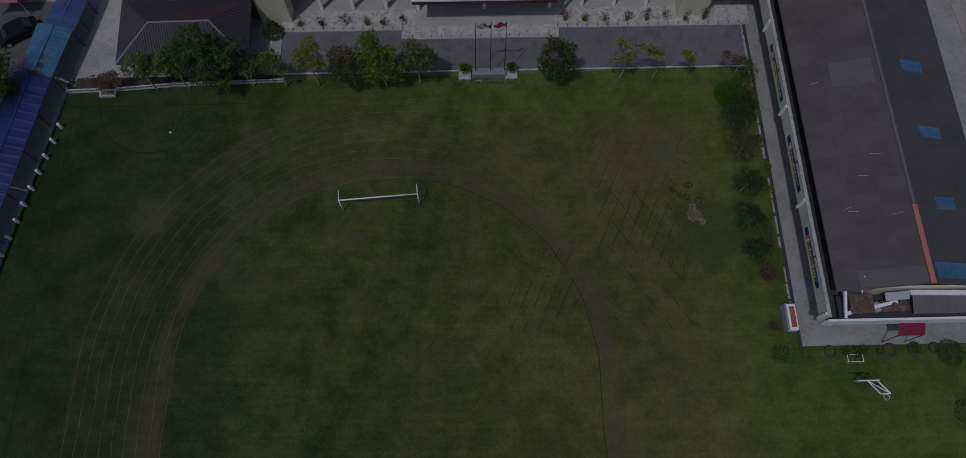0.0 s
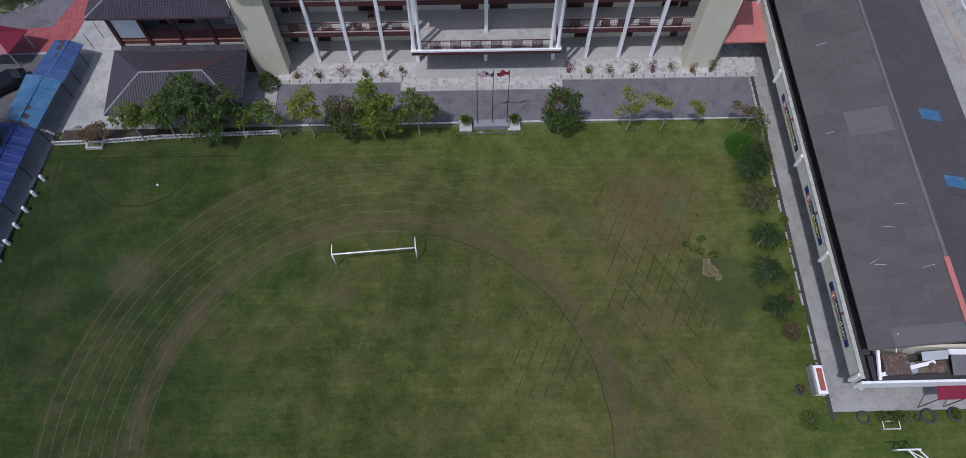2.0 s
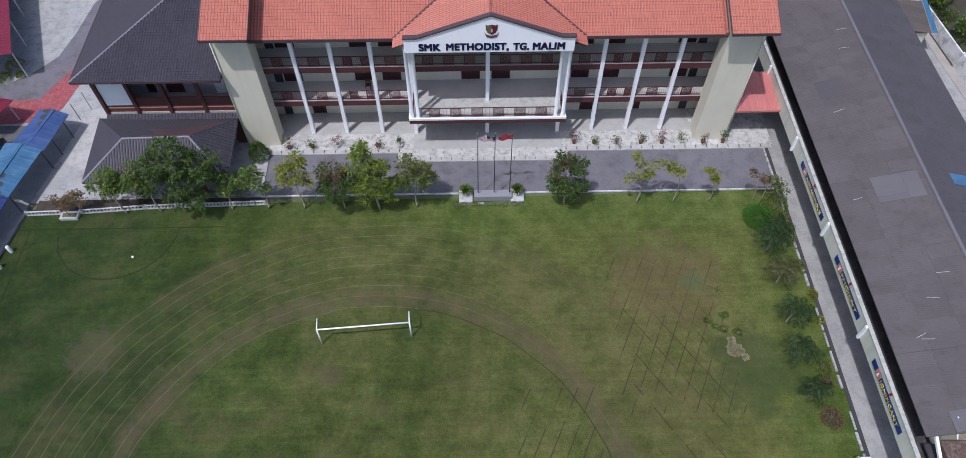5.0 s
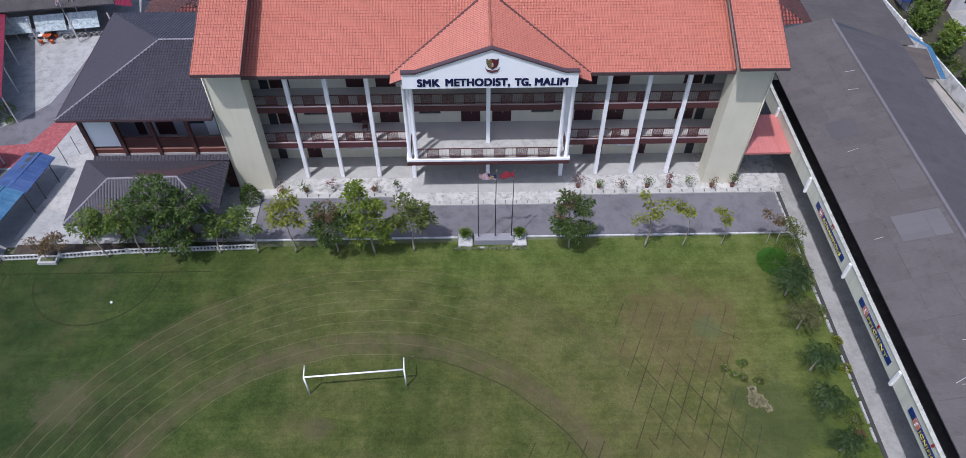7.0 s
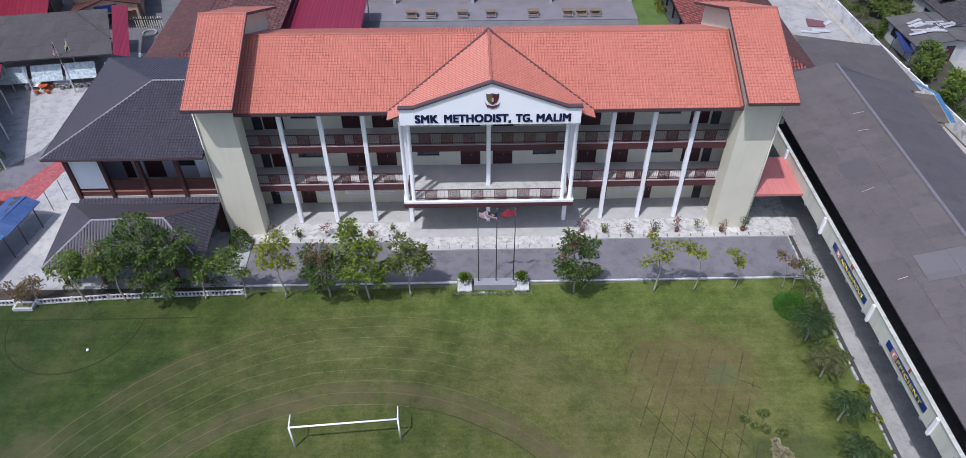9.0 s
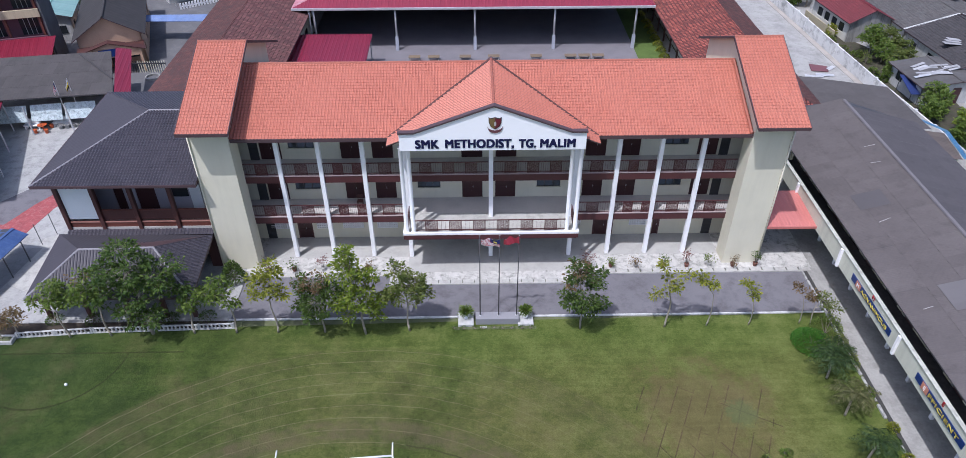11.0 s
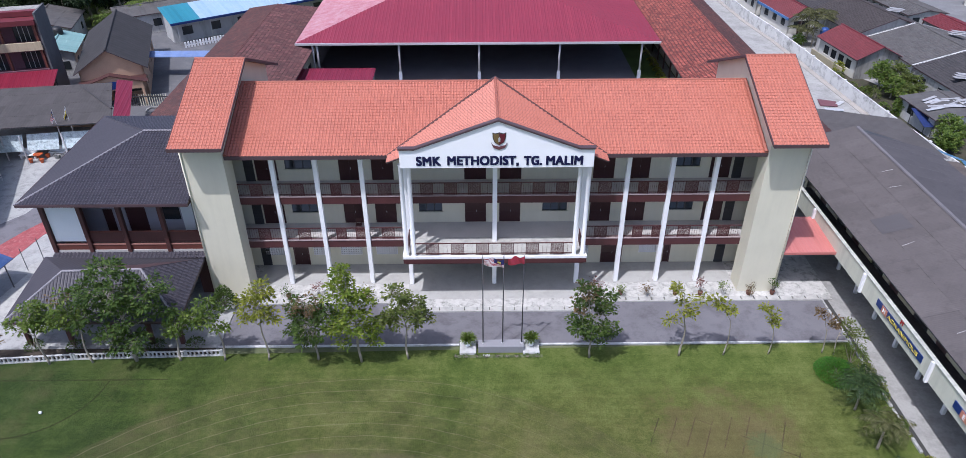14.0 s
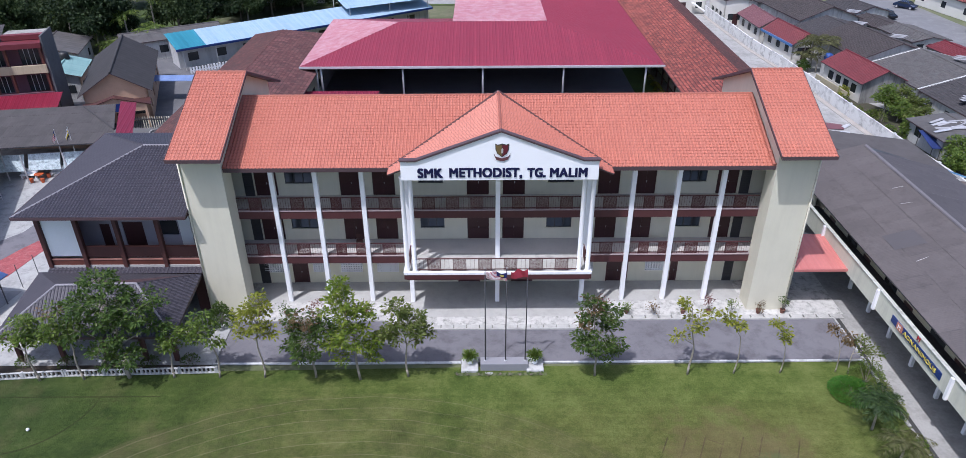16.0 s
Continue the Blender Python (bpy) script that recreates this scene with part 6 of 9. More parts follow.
part("roof_deck", Shape().box(-16, -4.7, 1.7, 4.3, 10.2, 10.3), RAWGREY, shop)
tile_sheet("roof_sheet", [(-17, -1.6, 9.4), (-4.7, -1.6, 9.4), (-4.7, 4.4, 11.7), (-17, 4.4, 11.7)], OLDGREY, shop, 0.95, 2.4, 0.015, 0.02, SHEET * 3)
tile_sheet("lean_to", [(-18, -4.6, 3.1), (0.9, -4.6, 3.1), (0.9, -0.35, 4.1), (-18, -0.35, 4.1)], RED_SHEET, shop, 0.45, 8, 0.03, 0.01, RIB, label="crimson lean-to roof")
shop.matrix_basis = pose(-54.9, 39.6, 0, 0, 0, 14)
house("small_house", "small house with pale turquoise metal roof", (-58.9, 47.5, 0), 16, 5.2, 7.5, 3.4, 4.2, tiled("turquoise_sheet", [(0.17, 0.30, 0.29), (0.20, 0.34, 0.33), (0.23, 0.37, 0.36)], 0.5), DULLWHITE, 0.4, 2, (0.45, 8, 0.03, 0.01))
house("small_house", "low house with weathered grey sheet roof", (-66.5, 58, 0), 14, 9, 9, 3.4, 4.6, LIGHTGREY, DULLWHITE, 0.4, 2, (0.95, 2.4, 0.02, 0.02))

house("small_house", "long low house with pale grey sheet roof", (-58.8, 67.0, 0), -58, 6, 15, 3.2, 4.0, LIGHTGREY, DULLWHITE, 0.4, 4, (0.95, 2.4, 0.02, 0.02))
tank = thing("water_tank", (-60.8, 53.5, 3.9), "black plastic water tank on a small roof stand", "tank")
part("tank_body", Shape().lathe((-60.8, 53.5, 3.9), [(0.0, 0), (0.7, 0), (0.72, 0.5), (0.7, 1.0), (0.45, 1.25), (0.0, 1.3)], 16), plain("black_plastic", (0.02, 0.02, 0.022), 0.5), tank, smooth=True)
part("tank_stand", Shape().box(-61.5, -60.1, 52.8, 54.2, 0.0, 3.9), DULLWHITE, tank)

# long blue-roofed building, turned away from the school's lines
PALEBLUE = tiled("pale_blue_sheet", [(0.25, 0.37, 0.48), (0.29, 0.41, 0.525), (0.33, 0.45, 0.57)], 0.45, (0.38, 0.46, 0.56), 0.4)
TEALSHEET = tiled("teal_sheet", [(0.02, 0.16, 0.22), (0.03, 0.20, 0.27), (0.04, 0.23, 0.31)], 0.45)
lb = thing("blue_roofed_block", (0, 0, 0), "long low block with pale blue metal roof and teal end", "building")
q0 = [(0, -0.6, 3.5), (4.6, -0.6, 3.5), (4.6, 5.2, 4.7), (0, 5.2, 4.7)]
q1 = [(4.6, -0.6, 3.5), (46, -0.6, 3.5), (46, 5.2, 4.7), (4.6, 5.2, 4.7)]
tile_sheet("teal_end", q0, TEALSHEET, lb, 0.45, 9, 0.03, 0.01, RIB, label="teal roof sheets")
tile_sheet("roof_sheet", q1, PALEBLUE, lb, 0.45, 9, 0.03, 0.01, RIB, label="pale blue roof sheets", kind="stuff")
part("fascia", Shape().box(0, 46, -0.66, -0.61, 3.2, 3.55), SIGNBLUE, lb)
wall_shape(gs := Shape(), "x", 1.2, 0.2, 0.5, 46, 0, 3.6, [(x, x + 1.6, 1.0, 2.3) for x in np.arange(2, 44, 4.4).tolist()])
wall_shape(gs, "y", 0.5, 0.2, 1.4, 5.0, 0, 3.6)
wall_shape(gs, "x", 4.9, 0.2, 0.5, 46, 0, 4.5)
part("wall", gs, DULLWHITE, lb)
for x in np.arange(2, 44, 4.4).tolist():
    part("window", Shape().box(x, x + 1.6, 1.28, 1.32, 1.0, 2.3), GLASSY, lb)
for i in range(9):
    part("post", Shape().beam((1 + 5.0 * i, -0.4, 0), (1 + 5.0 * i, -0.4, 3.5), 0.12), DULLWHITE, lb)
lb.matrix_basis = pose(-47.7, 60.3, 0, 0, 0, 36)
q = [(-24.5, 78.5, 5.2), (-10.5, 86.5, 5.2), (-14.5, 94, 6.4), (-28.5, 86, 6.4)]
lb2 = thing("blue_roofed_shed", (-18, 85, 0), "shed with pale blue metal roof", "building")
tile_sheet("roof_sheet", q, PALEBLUE, lb2, 0.45, 10, 0.03, 0.01, RIB, kind="stuff")
for x, y in ((-24, 79.2), (-17.5, 83), (-11, 86.7), (-28, 85.6), (-14.5, 93.4)):
    part("post", Shape().beam((x, y, 0), (x, y, 5.3), 0.15), DULLWHITE, lb2)
fence = thing("picket_fence", (0, 0, 0), "low white concrete fence before the blue-roofed block", "fence")
for i in range(28):
    part("picket", Shape().box(0.45 * i, 0.45 * i + 0.26, -0.06, 0.06, 0, 0.95), WHITE, fence)
part("rail", Shape().box(0, 12.5, -0.03, 0.03, 0.35, 0.5), WHITE, fence)
fence.matrix_basis = pose(-45.6, 59.2, 0, 0, 0, 35)
cn2 = thing("canopy", (-43.5, 48, 0), "long pale blue canopy over a gateway", "canopy")
part("canopy_sheet", Shape().slab([(-48.4, 46.9, 3.0), (-36.0, 46.9, 3.0), (-36.0, 48.9, 3.15), (-48.4, 48.9, 3.15)], 0.08), plain("lilac_blue_sheet", (0.15, 0.22, 0.42), 0.5, vary=0.3, dirt=(0.25, 0.29, 0.38), dirt_amount=0.6, big=1.0), cn2)
for x in (-48, -46.8, -36.4):
    for y in (47.0, 48.8):
        part("post", Shape().beam((x, y, 0), (x, y, 3.0), 0.1), STEEL, cn2)
fence2 = thing("yard_gate", (-43.5, 37.2, 0), "dark steel barred gate", "gate")
for i in range(22):
    part("bar", Shape().beam((-46.6 + 0.3 * i, 37.2, 0.03), (-46.6 + 0.3 * i, 37.2, 1.6), 0.07), CREAM if i > 9 else DARKSTEEL, fence2)
part("rail", Shape().box(-46.7, -40.1, 37.15, 37.25, 1.2, 1.35), DARKSTEEL, fence2)
tk = thing("planter_ring", (-41.5, 35.6, 0.03), "low white kerbed planter ring", "planter")
part("ring", Shape().lathe((-41.5, 35.6, 0.03), [(0.9, 0), (0.9, 0.25), (0.75, 0.25), (0.75, 0.05)], 16), GREYCON, tk)
g = Shape().slab([(-58, 34, 0.05), (-36.2, 30, 0.05), (-30, 70, 0.05), (-40, 70, 0.05), (-52, 72, 0.05), (-58, 62, 0.05)], 0.06)
solid("yard_road", g, plain("dark_yard_tarmac", (0.115, 0.115, 0.122), 0.9, vary=0.25, dirt=(0.19, 0.19, 0.19), dirt_amount=0.5, big=0.2), "grey tarmac behind the canteen", "road", kind="structure")

# ---- boundary wall and houses beyond it ----
bw = thing("boundary_wall", (48.5, 45, 0.05), "tall white boundary wall with black mould streaks", "wall", kind="structure")
MOULD = plain("mouldy_white_wall", (0.66, 0.66, 0.65), 0.85, vary=0.12, dirt=(0.17, 0.17, 0.165), dirt_amount=0.7, big=0.35, fine=2.0, streak=False)
pts = [(49.6, -8), (48.6, 8), (47.4, 22), (46.7, 30), (46.1, 40), (45.5, 52), (44.9, 61), (43.7, 71), (42.5, 95)]
for (xa, ya), (xb, yb) in zip(pts, pts[1:]):
    n = max(1, round((yb - ya) / 3.2))
    for i in range(n):
        a, b = i / n, (i + 1) / n
        p0, p1 = (xa + (xb - xa) * a, ya + (yb - ya) * a), (xa + (xb - xa) * b, ya + (yb - ya) * b)
        part("wall_panel", Shape().slab([(p0[0], p0[1], 0), (p1[0], p1[1], 0), (p1[0], p1[1], 1.75), (p0[0], p0[1], 1.75)], 0.18, (1, 0, 0)), MOULD, bw)
        if i % 3 == 0:
            part("pier", Shape().box(p0[0] - 0.08, p0[0] + 0.26, p0[1] - 0.15, p0[1] + 0.15, 0, 1.85), MOULD, bw)
g = Shape().slab([(48.6, -8, 0.12), (49.5, -8, 0.12), (47.3, 22, 0.12), (46.0, 40, 0.12), (44.8, 61, 0.12), (43.6, 71, 0.12), (42.4, 94, 0.12), (41.8, 94, 0.12), (42.9, 71, 0.12), (44.1, 61, 0.12), (45.2, 40, 0.12), (46.4, 22, 0.12)], 0.1)
solid("drain_edge", g, plain("sandy_drain_concrete", (0.34, 0.315, 0.285), 0.9, vary=0.25), "sandy concrete drain edge along the boundary wall", "drain", kind="structure")

LIGHTPATCH = plain("pale_roofing_sheet", (0.34, 0.34, 0.35), 0.7, vary=0.3)
REDTILE = tiled("deep_red_tile", [(0.108, 0.012, 0.017), (0.128, 0.015, 0.021), (0.150, 0.020, 0.026)], 0.6)
BUFF = plain("cream_house_wall", (0.66, 0.64, 0.58), 0.8, vary=0.08)
DARKBROWN = tiled("dark_brown_tile", [(0.033, 0.027, 0.027), (0.044, 0.036, 0.036), (0.057, 0.047, 0.046)], 0.8, (0.05, 0.042, 0.04), 0.5)
MAROONTILE = tiled("faded_maroon_tile", [(0.11, 0.04, 0.05), (0.14, 0.055, 0.065), (0.17, 0.07, 0.08)], 0.7)
BLUETRIM = plain("blue_trim_paint", (0.09, 0.20, 0.42), 0.5)


def verges(h, w, d, ze, zr, over, ys):
    """White plastered party-wall caps over a roof."""
    s = (zr - ze) / (w / 2)
    for y in ys:
        for sx in (-1, 1):
            x = sx * (w / 2 + over)
            part("verge", Shape().slab([(x, y - 0.18, ze - s * over + 0.06), (0, y - 0.18, zr + 0.06), (0, y + 0.18, zr + 0.06), (x, y + 0.18, ze - s * over + 0.06)], 0.16), DULLWHITE, h, "white plastered verge")


nh = house("neighbour_house", "white house with deep red tile roof and mouldy end wall", (52.6, 45.0, 0), 6.5, 5.9, 9.4, 3.1, 4.5, REDTILE, BUFF, 0.5, 4)
part("end_wall", Shape().slab([(-2.97, -0.14, 0), (2.97, -0.14, 0), (2.97, -0.14, 3.05), (0, -0.14, 4.36), (-2.97, -0.14, 3.05)], 0.08, (0, 1, 0)), plain("mould_streaked_render", (0.27, 0.265, 0.25), 0.9, vary=0.4, dirt=(0.075, 0.073, 0.065), dirt_amount=0.85, big=0.5, fine=3.0, streak=True), nh, "bare grey end wall streaked with mould")
part("yard_wall", Shape().box(-4.55, -4.4, 0.6, 8.6, 0.0, 1.5), plain("buff_yard_wall", (0.42, 0.37, 0.25), 0.85, vary=0.2), nh, "low buff yard wall")
nh = house("neighbour_house", "white house with maroon roof and blue trim", (49.9, 64.3, 0), 8, 4.2, 9.2, 3.0, 4.3, REDTILE, BUFF, 0.5, 3)
part("eave_trim", Shape().box(-2.72, -2.62, -0.5, 9.7, 2.42, 2.82), BLUETRIM, nh, "blue eave board")
house("neighbour_house", "white house with faded maroon roof", (48.4, 74.6, 0), 3, 4.4, 9.4, 3.0, 4.2, MAROONTILE, BUFF, 0.5, 3)
house("neighbour_house", "tall white house with flat grey roof", (45.8, 86.5, 0), 3, 4.4, 8, 4.6, 5.0, LIGHTGREY, BUFF, 0.3, 3)
nh = house("terrace_house", "terrace house with dark brown tile roof and white gable", (58.6, 76.5, 0), 7, 10.5, 14.5, 3.7, 5.7, DARKBROWN, DULLWHITE, 0.5, 3)
nh = house("terrace_house", "terrace house with low dark tile roof", (58.2, 67.6, 0), 7, 10.2, 7.4, 3.1, 4.4, OLDGREY, DULLWHITE, 0.4, 3)
verges(nh, 10.2, 7.4, 3.1, 4.4, 0.4, (-0.2,))
nh = house("terrace_house", "terrace house with dark tile roof and white gable", (59.3, 54.8, 0), 8, 11.5, 12.0, 3.5, 5.4, DARKBROWN, DULLWHITE, 0.4, 3)
nh = house("terrace_house", "terrace house with grey tile roof and white verges", (62.6, 42.6, 0), 4, 13.6, 11.5, 3.0, 4.8, LIGHTGREY, DULLWHITE, 0.3, 3)
verges(nh, 13.6, 11.5, 3.0, 4.8, 0.3, (-0.1, 11.6))
house("terrace_house", "terrace house with dark grey tile roof", (62.8, 30.6, 0), 4, 12.6, 11.2, 3.0, 4.8, OLDGREY, DULLWHITE, 0.3, 3)
house("terrace_house", "terrace house with grey roof", (56.8, 92.0, 0), 8, 11, 12, 3.3, 5.2, OLDGREY, DULLWHITE, 0.3, 3)
house("terrace_house", "terrace house with dark grey roof", (69.4, 83.5, 0), 12, 7, 9, 3.0, 4.0, OLDGREY, DULLWHITE, 0.3, 2)
house("terrace_house", "terrace house with red porch roof", (71.4, 56.0, 0), 5, 5.0, 7, 2.7, 3.4, REDTILE, DULLWHITE, 0.3, 2)
house("carport", "open dark roofed carport before a terrace house", (70.6, 66.0, 0), 8, 6.5, 9, 2.6, 3.2, LIGHTGREY, DULLWHITE, 0.3, 2, category="carport")
house("carport", "low carport roof of rusted sheets", (68.6, 75.0, 0), 8, 5.5, 7, 2.6, 3.1, DARKBROWN, DULLWHITE, 0.3, 2, category="carport")
house("terrace_house", "terrace house with dark roof across the street", (93.5, 64, 0), 8, 12, 17, 3.4, 5.2, DARKBROWN, BUFF, 0.5, 4)
for i, (x, y, z) in enumerate(((62.4, 62.0, 4.55), (65.5, 50.4, 4.6), (60.6, 71.2, 4.25), (58.0, 35.6, 4.0), (63.2, 79.0, 4.35))):
    sk = thing("roof_patch", (x, y, z), "loose pale roofing sheets laid on a house roof", "roofing sheet", "loose roofing sheets")
    for j in range(3):
        part("sheet", Shape().slab([(x - 1.3 + 0.5 * j, y - 0.9 + 0.5 * j, z + 0.04 * j), (x + 0.9 + 0.5 * j, y - 0.9 + 0.4 * j, z - 0.2 + 0.04 * j), (x + 0.9 + 0.5 * j, y - 0.2 + 0.4 * j, z - 0.2 + 0.04 * j), (x - 1.3 + 0.5 * j, y - 0.1 + 0.5 * j, z + 0.04 * j)], 0.03), LIGHTPATCH, sk)
for x, y, z, col in ((50.3, 57.0, 2.2, (0.02, 0.06, 0.22)), (60.0, 33.0, 3.5, (0.02, 0.022, 0.03)), (53.5, 65.8, 2.6, (0.03, 0.20, 0.30))):
    tank = thing("water_tank", (x, y, 0), "round plastic water tank on a brick stand", "tank", "water tanks of the houses")
    part("tank_body", Shape().lathe((x, y, z), [(0.0, 0), (0.6, 0), (0.62, 0.45), (0.6, 0.9), (0.4, 1.1), (0.0, 1.15)], 16), plain("tank_plastic", col, 0.45), tank, smooth=True)
    part("tank_stand", Shape().box(x - 0.55, x + 0.55, y - 0.55, y + 0.55, 0.0, z), DULLWHITE, tank)
house("terrace_house", "terrace house with brown tile roof", (97, 82, 0), 8, 12, 22, 3.4, 5.4, BROWN_TILE, BUFF, 0.5, 4)
house("terrace_house", "terrace house with grey tile roof", (94, 108, 0), 8, 12, 22, 3.4, 5.4, OLDGREY, BUFF, 0.5, 4)
house("terrace_house", "terrace house with dark roof", (57.5, 107.5, 0), 8, 14, 16, 3.3, 5.4, OLDGREY, DULLWHITE, 0.3, 3)
house("shed", "low shed with grey roof sheets", (54.6, 26.6, 0), 4, 8.6, 6.4, 2.5, 3.0, LIGHTGREY, DULLWHITE, 0.4, 2, (0.95, 2.4, 0.02, 0.02), category="shed")
rs = random.Random(17)
for i, (x, y, z) in enumerate(((51.6, 29.0, 2.72), (53.2, 28.4, 2.9), (52.3, 30.6, 2.8), (54.6, 30.2, 3.06))):
    sk = thing("roof_patch", (x, y, z), "scattered pale roofing sheets on the shed", "roofing sheet", "loose roofing sheets")
    for j in range(4):
        a = rs.uniform(-0.4, 0.4)
        u, v = Vector((math.cos(a), math.sin(a), 0.11)), Vector((-math.sin(a), math.cos(a), 0))
        c = Vector((x + rs.uniform(-0.6, 0.6), y + rs.uniform(-0.7, 0.7), z + 0.05 * j))
        part("sheet", Shape().slab([c - u - v * 0.2, c + u - v * 0.2, c + u + v * 0.2, c - u + v * 0.2], 0.02), LIGHTPATCH if j % 2 else STEEL, sk)
tp = thing("tarpaulin", (50.0, 27.6, 0.1), "dark blue tarpaulin sheltering the shed front", "tarpaulin")
part("sheet", Shape().slab([(49.2, 26.3, 1.5), (50.3, 26.2, 1.5), (50.4, 29.6, 2.3), (49.3, 29.8, 2.3)], 0.04), plain("blue_tarpaulin", (0.02, 0.035, 0.13), 0.5, vary=0.3), tp)
for x, y, z in ((49.3, 26.4, 1.5), (50.2, 26.3, 1.5), (49.4, 29.6, 2.3), (50.3, 29.5, 2.3)):
    part("post", Shape().beam((x, y, 0.08), (x, y, z), 0.06), DARKSTEEL, tp)
house("stair_block", "white block with outside stair at the path's end", (38.5, 96, 0), 4, 9, 10, 5.5, 6.4, PALEBLUE, BUFF, 0.4, 2, (0.45, 9, 0.03, 0.01), category="building")
st = thing("outside_stair", (42.5, 95.5, 0.06), "white outside stair flight", "stair")
for i in range(12):
    part("step", Shape().box(43.4 - 0.28 * i - 0.3, 43.4 - 0.28 * i, 94.6, 95.8, 0.06 + 0.18 * i, 0.24 + 0.18 * i), WHITE, st)
bn = thing("waste_bin", (43.6, 93.6, 0.06), "green wheeled waste bin at the path's end", "bin")
GREENBIN = plain("green_bin_plastic", (0.02, 0.16, 0.06), 0.5)
part("body", Shape().slab([(43.1, 93.2, 0.15), (44.1, 93.2, 0.15), (44.2, 93.2, 1.3), (43.0, 93.2, 1.3)], 0.9, (0, 1, 0)), GREENBIN, bn, bevel=0.03)
part("lid", Shape().box(42.95, 44.25, 93.1, 94.2, 1.305, 1.4), GREENBIN, bn)
g = Shape().slab([(76, 40, 0.02), (89, 40, 0.02), (86, 140, 0.02), (73, 140, 0.02)], 0.05)
solid("street", g, TARMAC, "grey concrete residential street", "road", kind="structure")


def car(label, colour, at, turn):
    c = thing("car", (0, 0, 0), label, "car")
    paint = plain("car_paint", colour, 0.25, 0.3, vary=0.05, bumpy=0)
    sec = [(-2.1, 0.35), (-2.15, 0.75), (-1.3, 0.95), (-0.7, 1.42), (0.9, 1.45), (1.7, 1.0), (2.1, 0.85), (2.15, 0.4)]
    part("body", Shape().slab([(-0.82, y, z) for y, z in sec], 1.64, (1, 0, 0)), paint, c, bevel=0.08)
    part("windscreen", Shape().slab([(-0.7, -1.26, 1.0), (0.7, -1.26, 1.0), (0.62, -0.76, 1.42), (-0.62, -0.76, 1.42)], 0.03, (0, -1, 0)), GLASSY, c)
    part("rear_window", Shape().slab([(-0.7, 1.64, 1.08), (0.7, 1.64, 1.08), (0.62, 0.98, 1.44), (-0.62, 0.98, 1.44)], 0.03, (0, 1, 0.3)), GLASSY, c)
    for sx in (-1, 1):
        part("side_window", Shape().slab([(sx * 0.825, -0.95, 1.0), (sx * 0.825, 1.25, 1.05), (sx * 0.825, 0.8, 1.36), (sx * 0.825, -0.6, 1.36)], 0.02, (sx, 0, 0)), GLASSY, c)
        for y in (-1.3, 1.3):
            wl = part("wheel", Shape().rod((sx * 0.62, y, 0.31), (sx * 0.86, y, 0.31), 0.31, sides=16), DARKSTEEL, c)
            part("rim", Shape().rod((sx * 0.862, y, 0.31), (sx * 0.88, y, 0.31), 0.19, sides=12), STEEL, wl)
    c.matrix_basis = pose(*at, 0, 0, turn)
    return c


car("black saloon car parked by the blue shelter", (0.012, 0.012, 0.015), (-46.8, -2.6, 0.05), -58)
car("dark blue car parked on the street", (0.02, 0.035, 0.08), (84.0, 99, 0.03), 40)
car("black car parked on the street", (0.015, 0.015, 0.018), (76.5, 91.5, 0.03), 15)
car("white van parked on the street", (0.6, 0.6, 0.6), (74.5, 97, 0.03), 10)


# ---- left edge: blue shelters, fence posts and red walk ----
def shelter(label, mat, right, ridge, left, posts):
    """A low gabled canopy over the walk: front and back points of both eaves and the ridge."""
    s = thing("shelter", (right[0][0], right[0][1], 0.03), label, "shelter")
    near, far = [right[0], right[1], ridge[1], ridge[0]], [left[1], left[0], ridge[0], ridge[1]]
    part("deck", Shape().slab(near, 0.05).slab(far, 0.05), DARKSTEEL, s)
    tile_sheet("roof_sheet", near, mat, s, 0.9, 8, 0.02, 0.01, RIB, kind="stuff")
    tile_sheet("roof_sheet", far, mat, s, 0.9, 8, 0.02, 0.01, RIB, kind="stuff")
    part("ridge_cap", Shape().beam((ridge[0][0], ridge[0][1], ridge[0][2] + 0.03), (ridge[1][0], ridge[1][1], ridge[1][2] + 0.03), 0.3, 0.04), mat, s)
    r0, r1, l0, l1 = Vector(right[0]), Vector(right[1]), Vector(left[0]), Vector(left[1])
    for k in posts:
        for a, b, inset in ((r0, r1, -0.06), (l0, l1, 0.06)):
            p = a.lerp(b, k)
            part("post", Shape().beam((p.x + inset, p.y, 0.03), (p.x + inset, p.y, p.z - 0.04), 0.07), DARKSTEEL, s)


shelter("covered walk with scratched mid blue metal roof", MIDBLUE_SHEET, [(-40.05, -4.0, 2.3), (-39.2, 0.7, 2.3)], [(-41.5, -3.65, 2.72), (-40.45, 0.95, 2.72)], [(-43.3, -3.2, 2.3), (-42.05, 1.4, 2.3)], (0.35, 0.8))
shelter("covered walk with scratched light blue metal roof", SKYBLUE_SHEET, [(-41.2, -9.2, 2.42), (-40.1, -3.8, 2.42)], [(-42.75, -8.6, 2.9), (-41.8, -3.5, 2.9)], [(-44.3, -7.9, 2.42), (-43.7, -2.9, 2.42)], (0.03, 0.97))
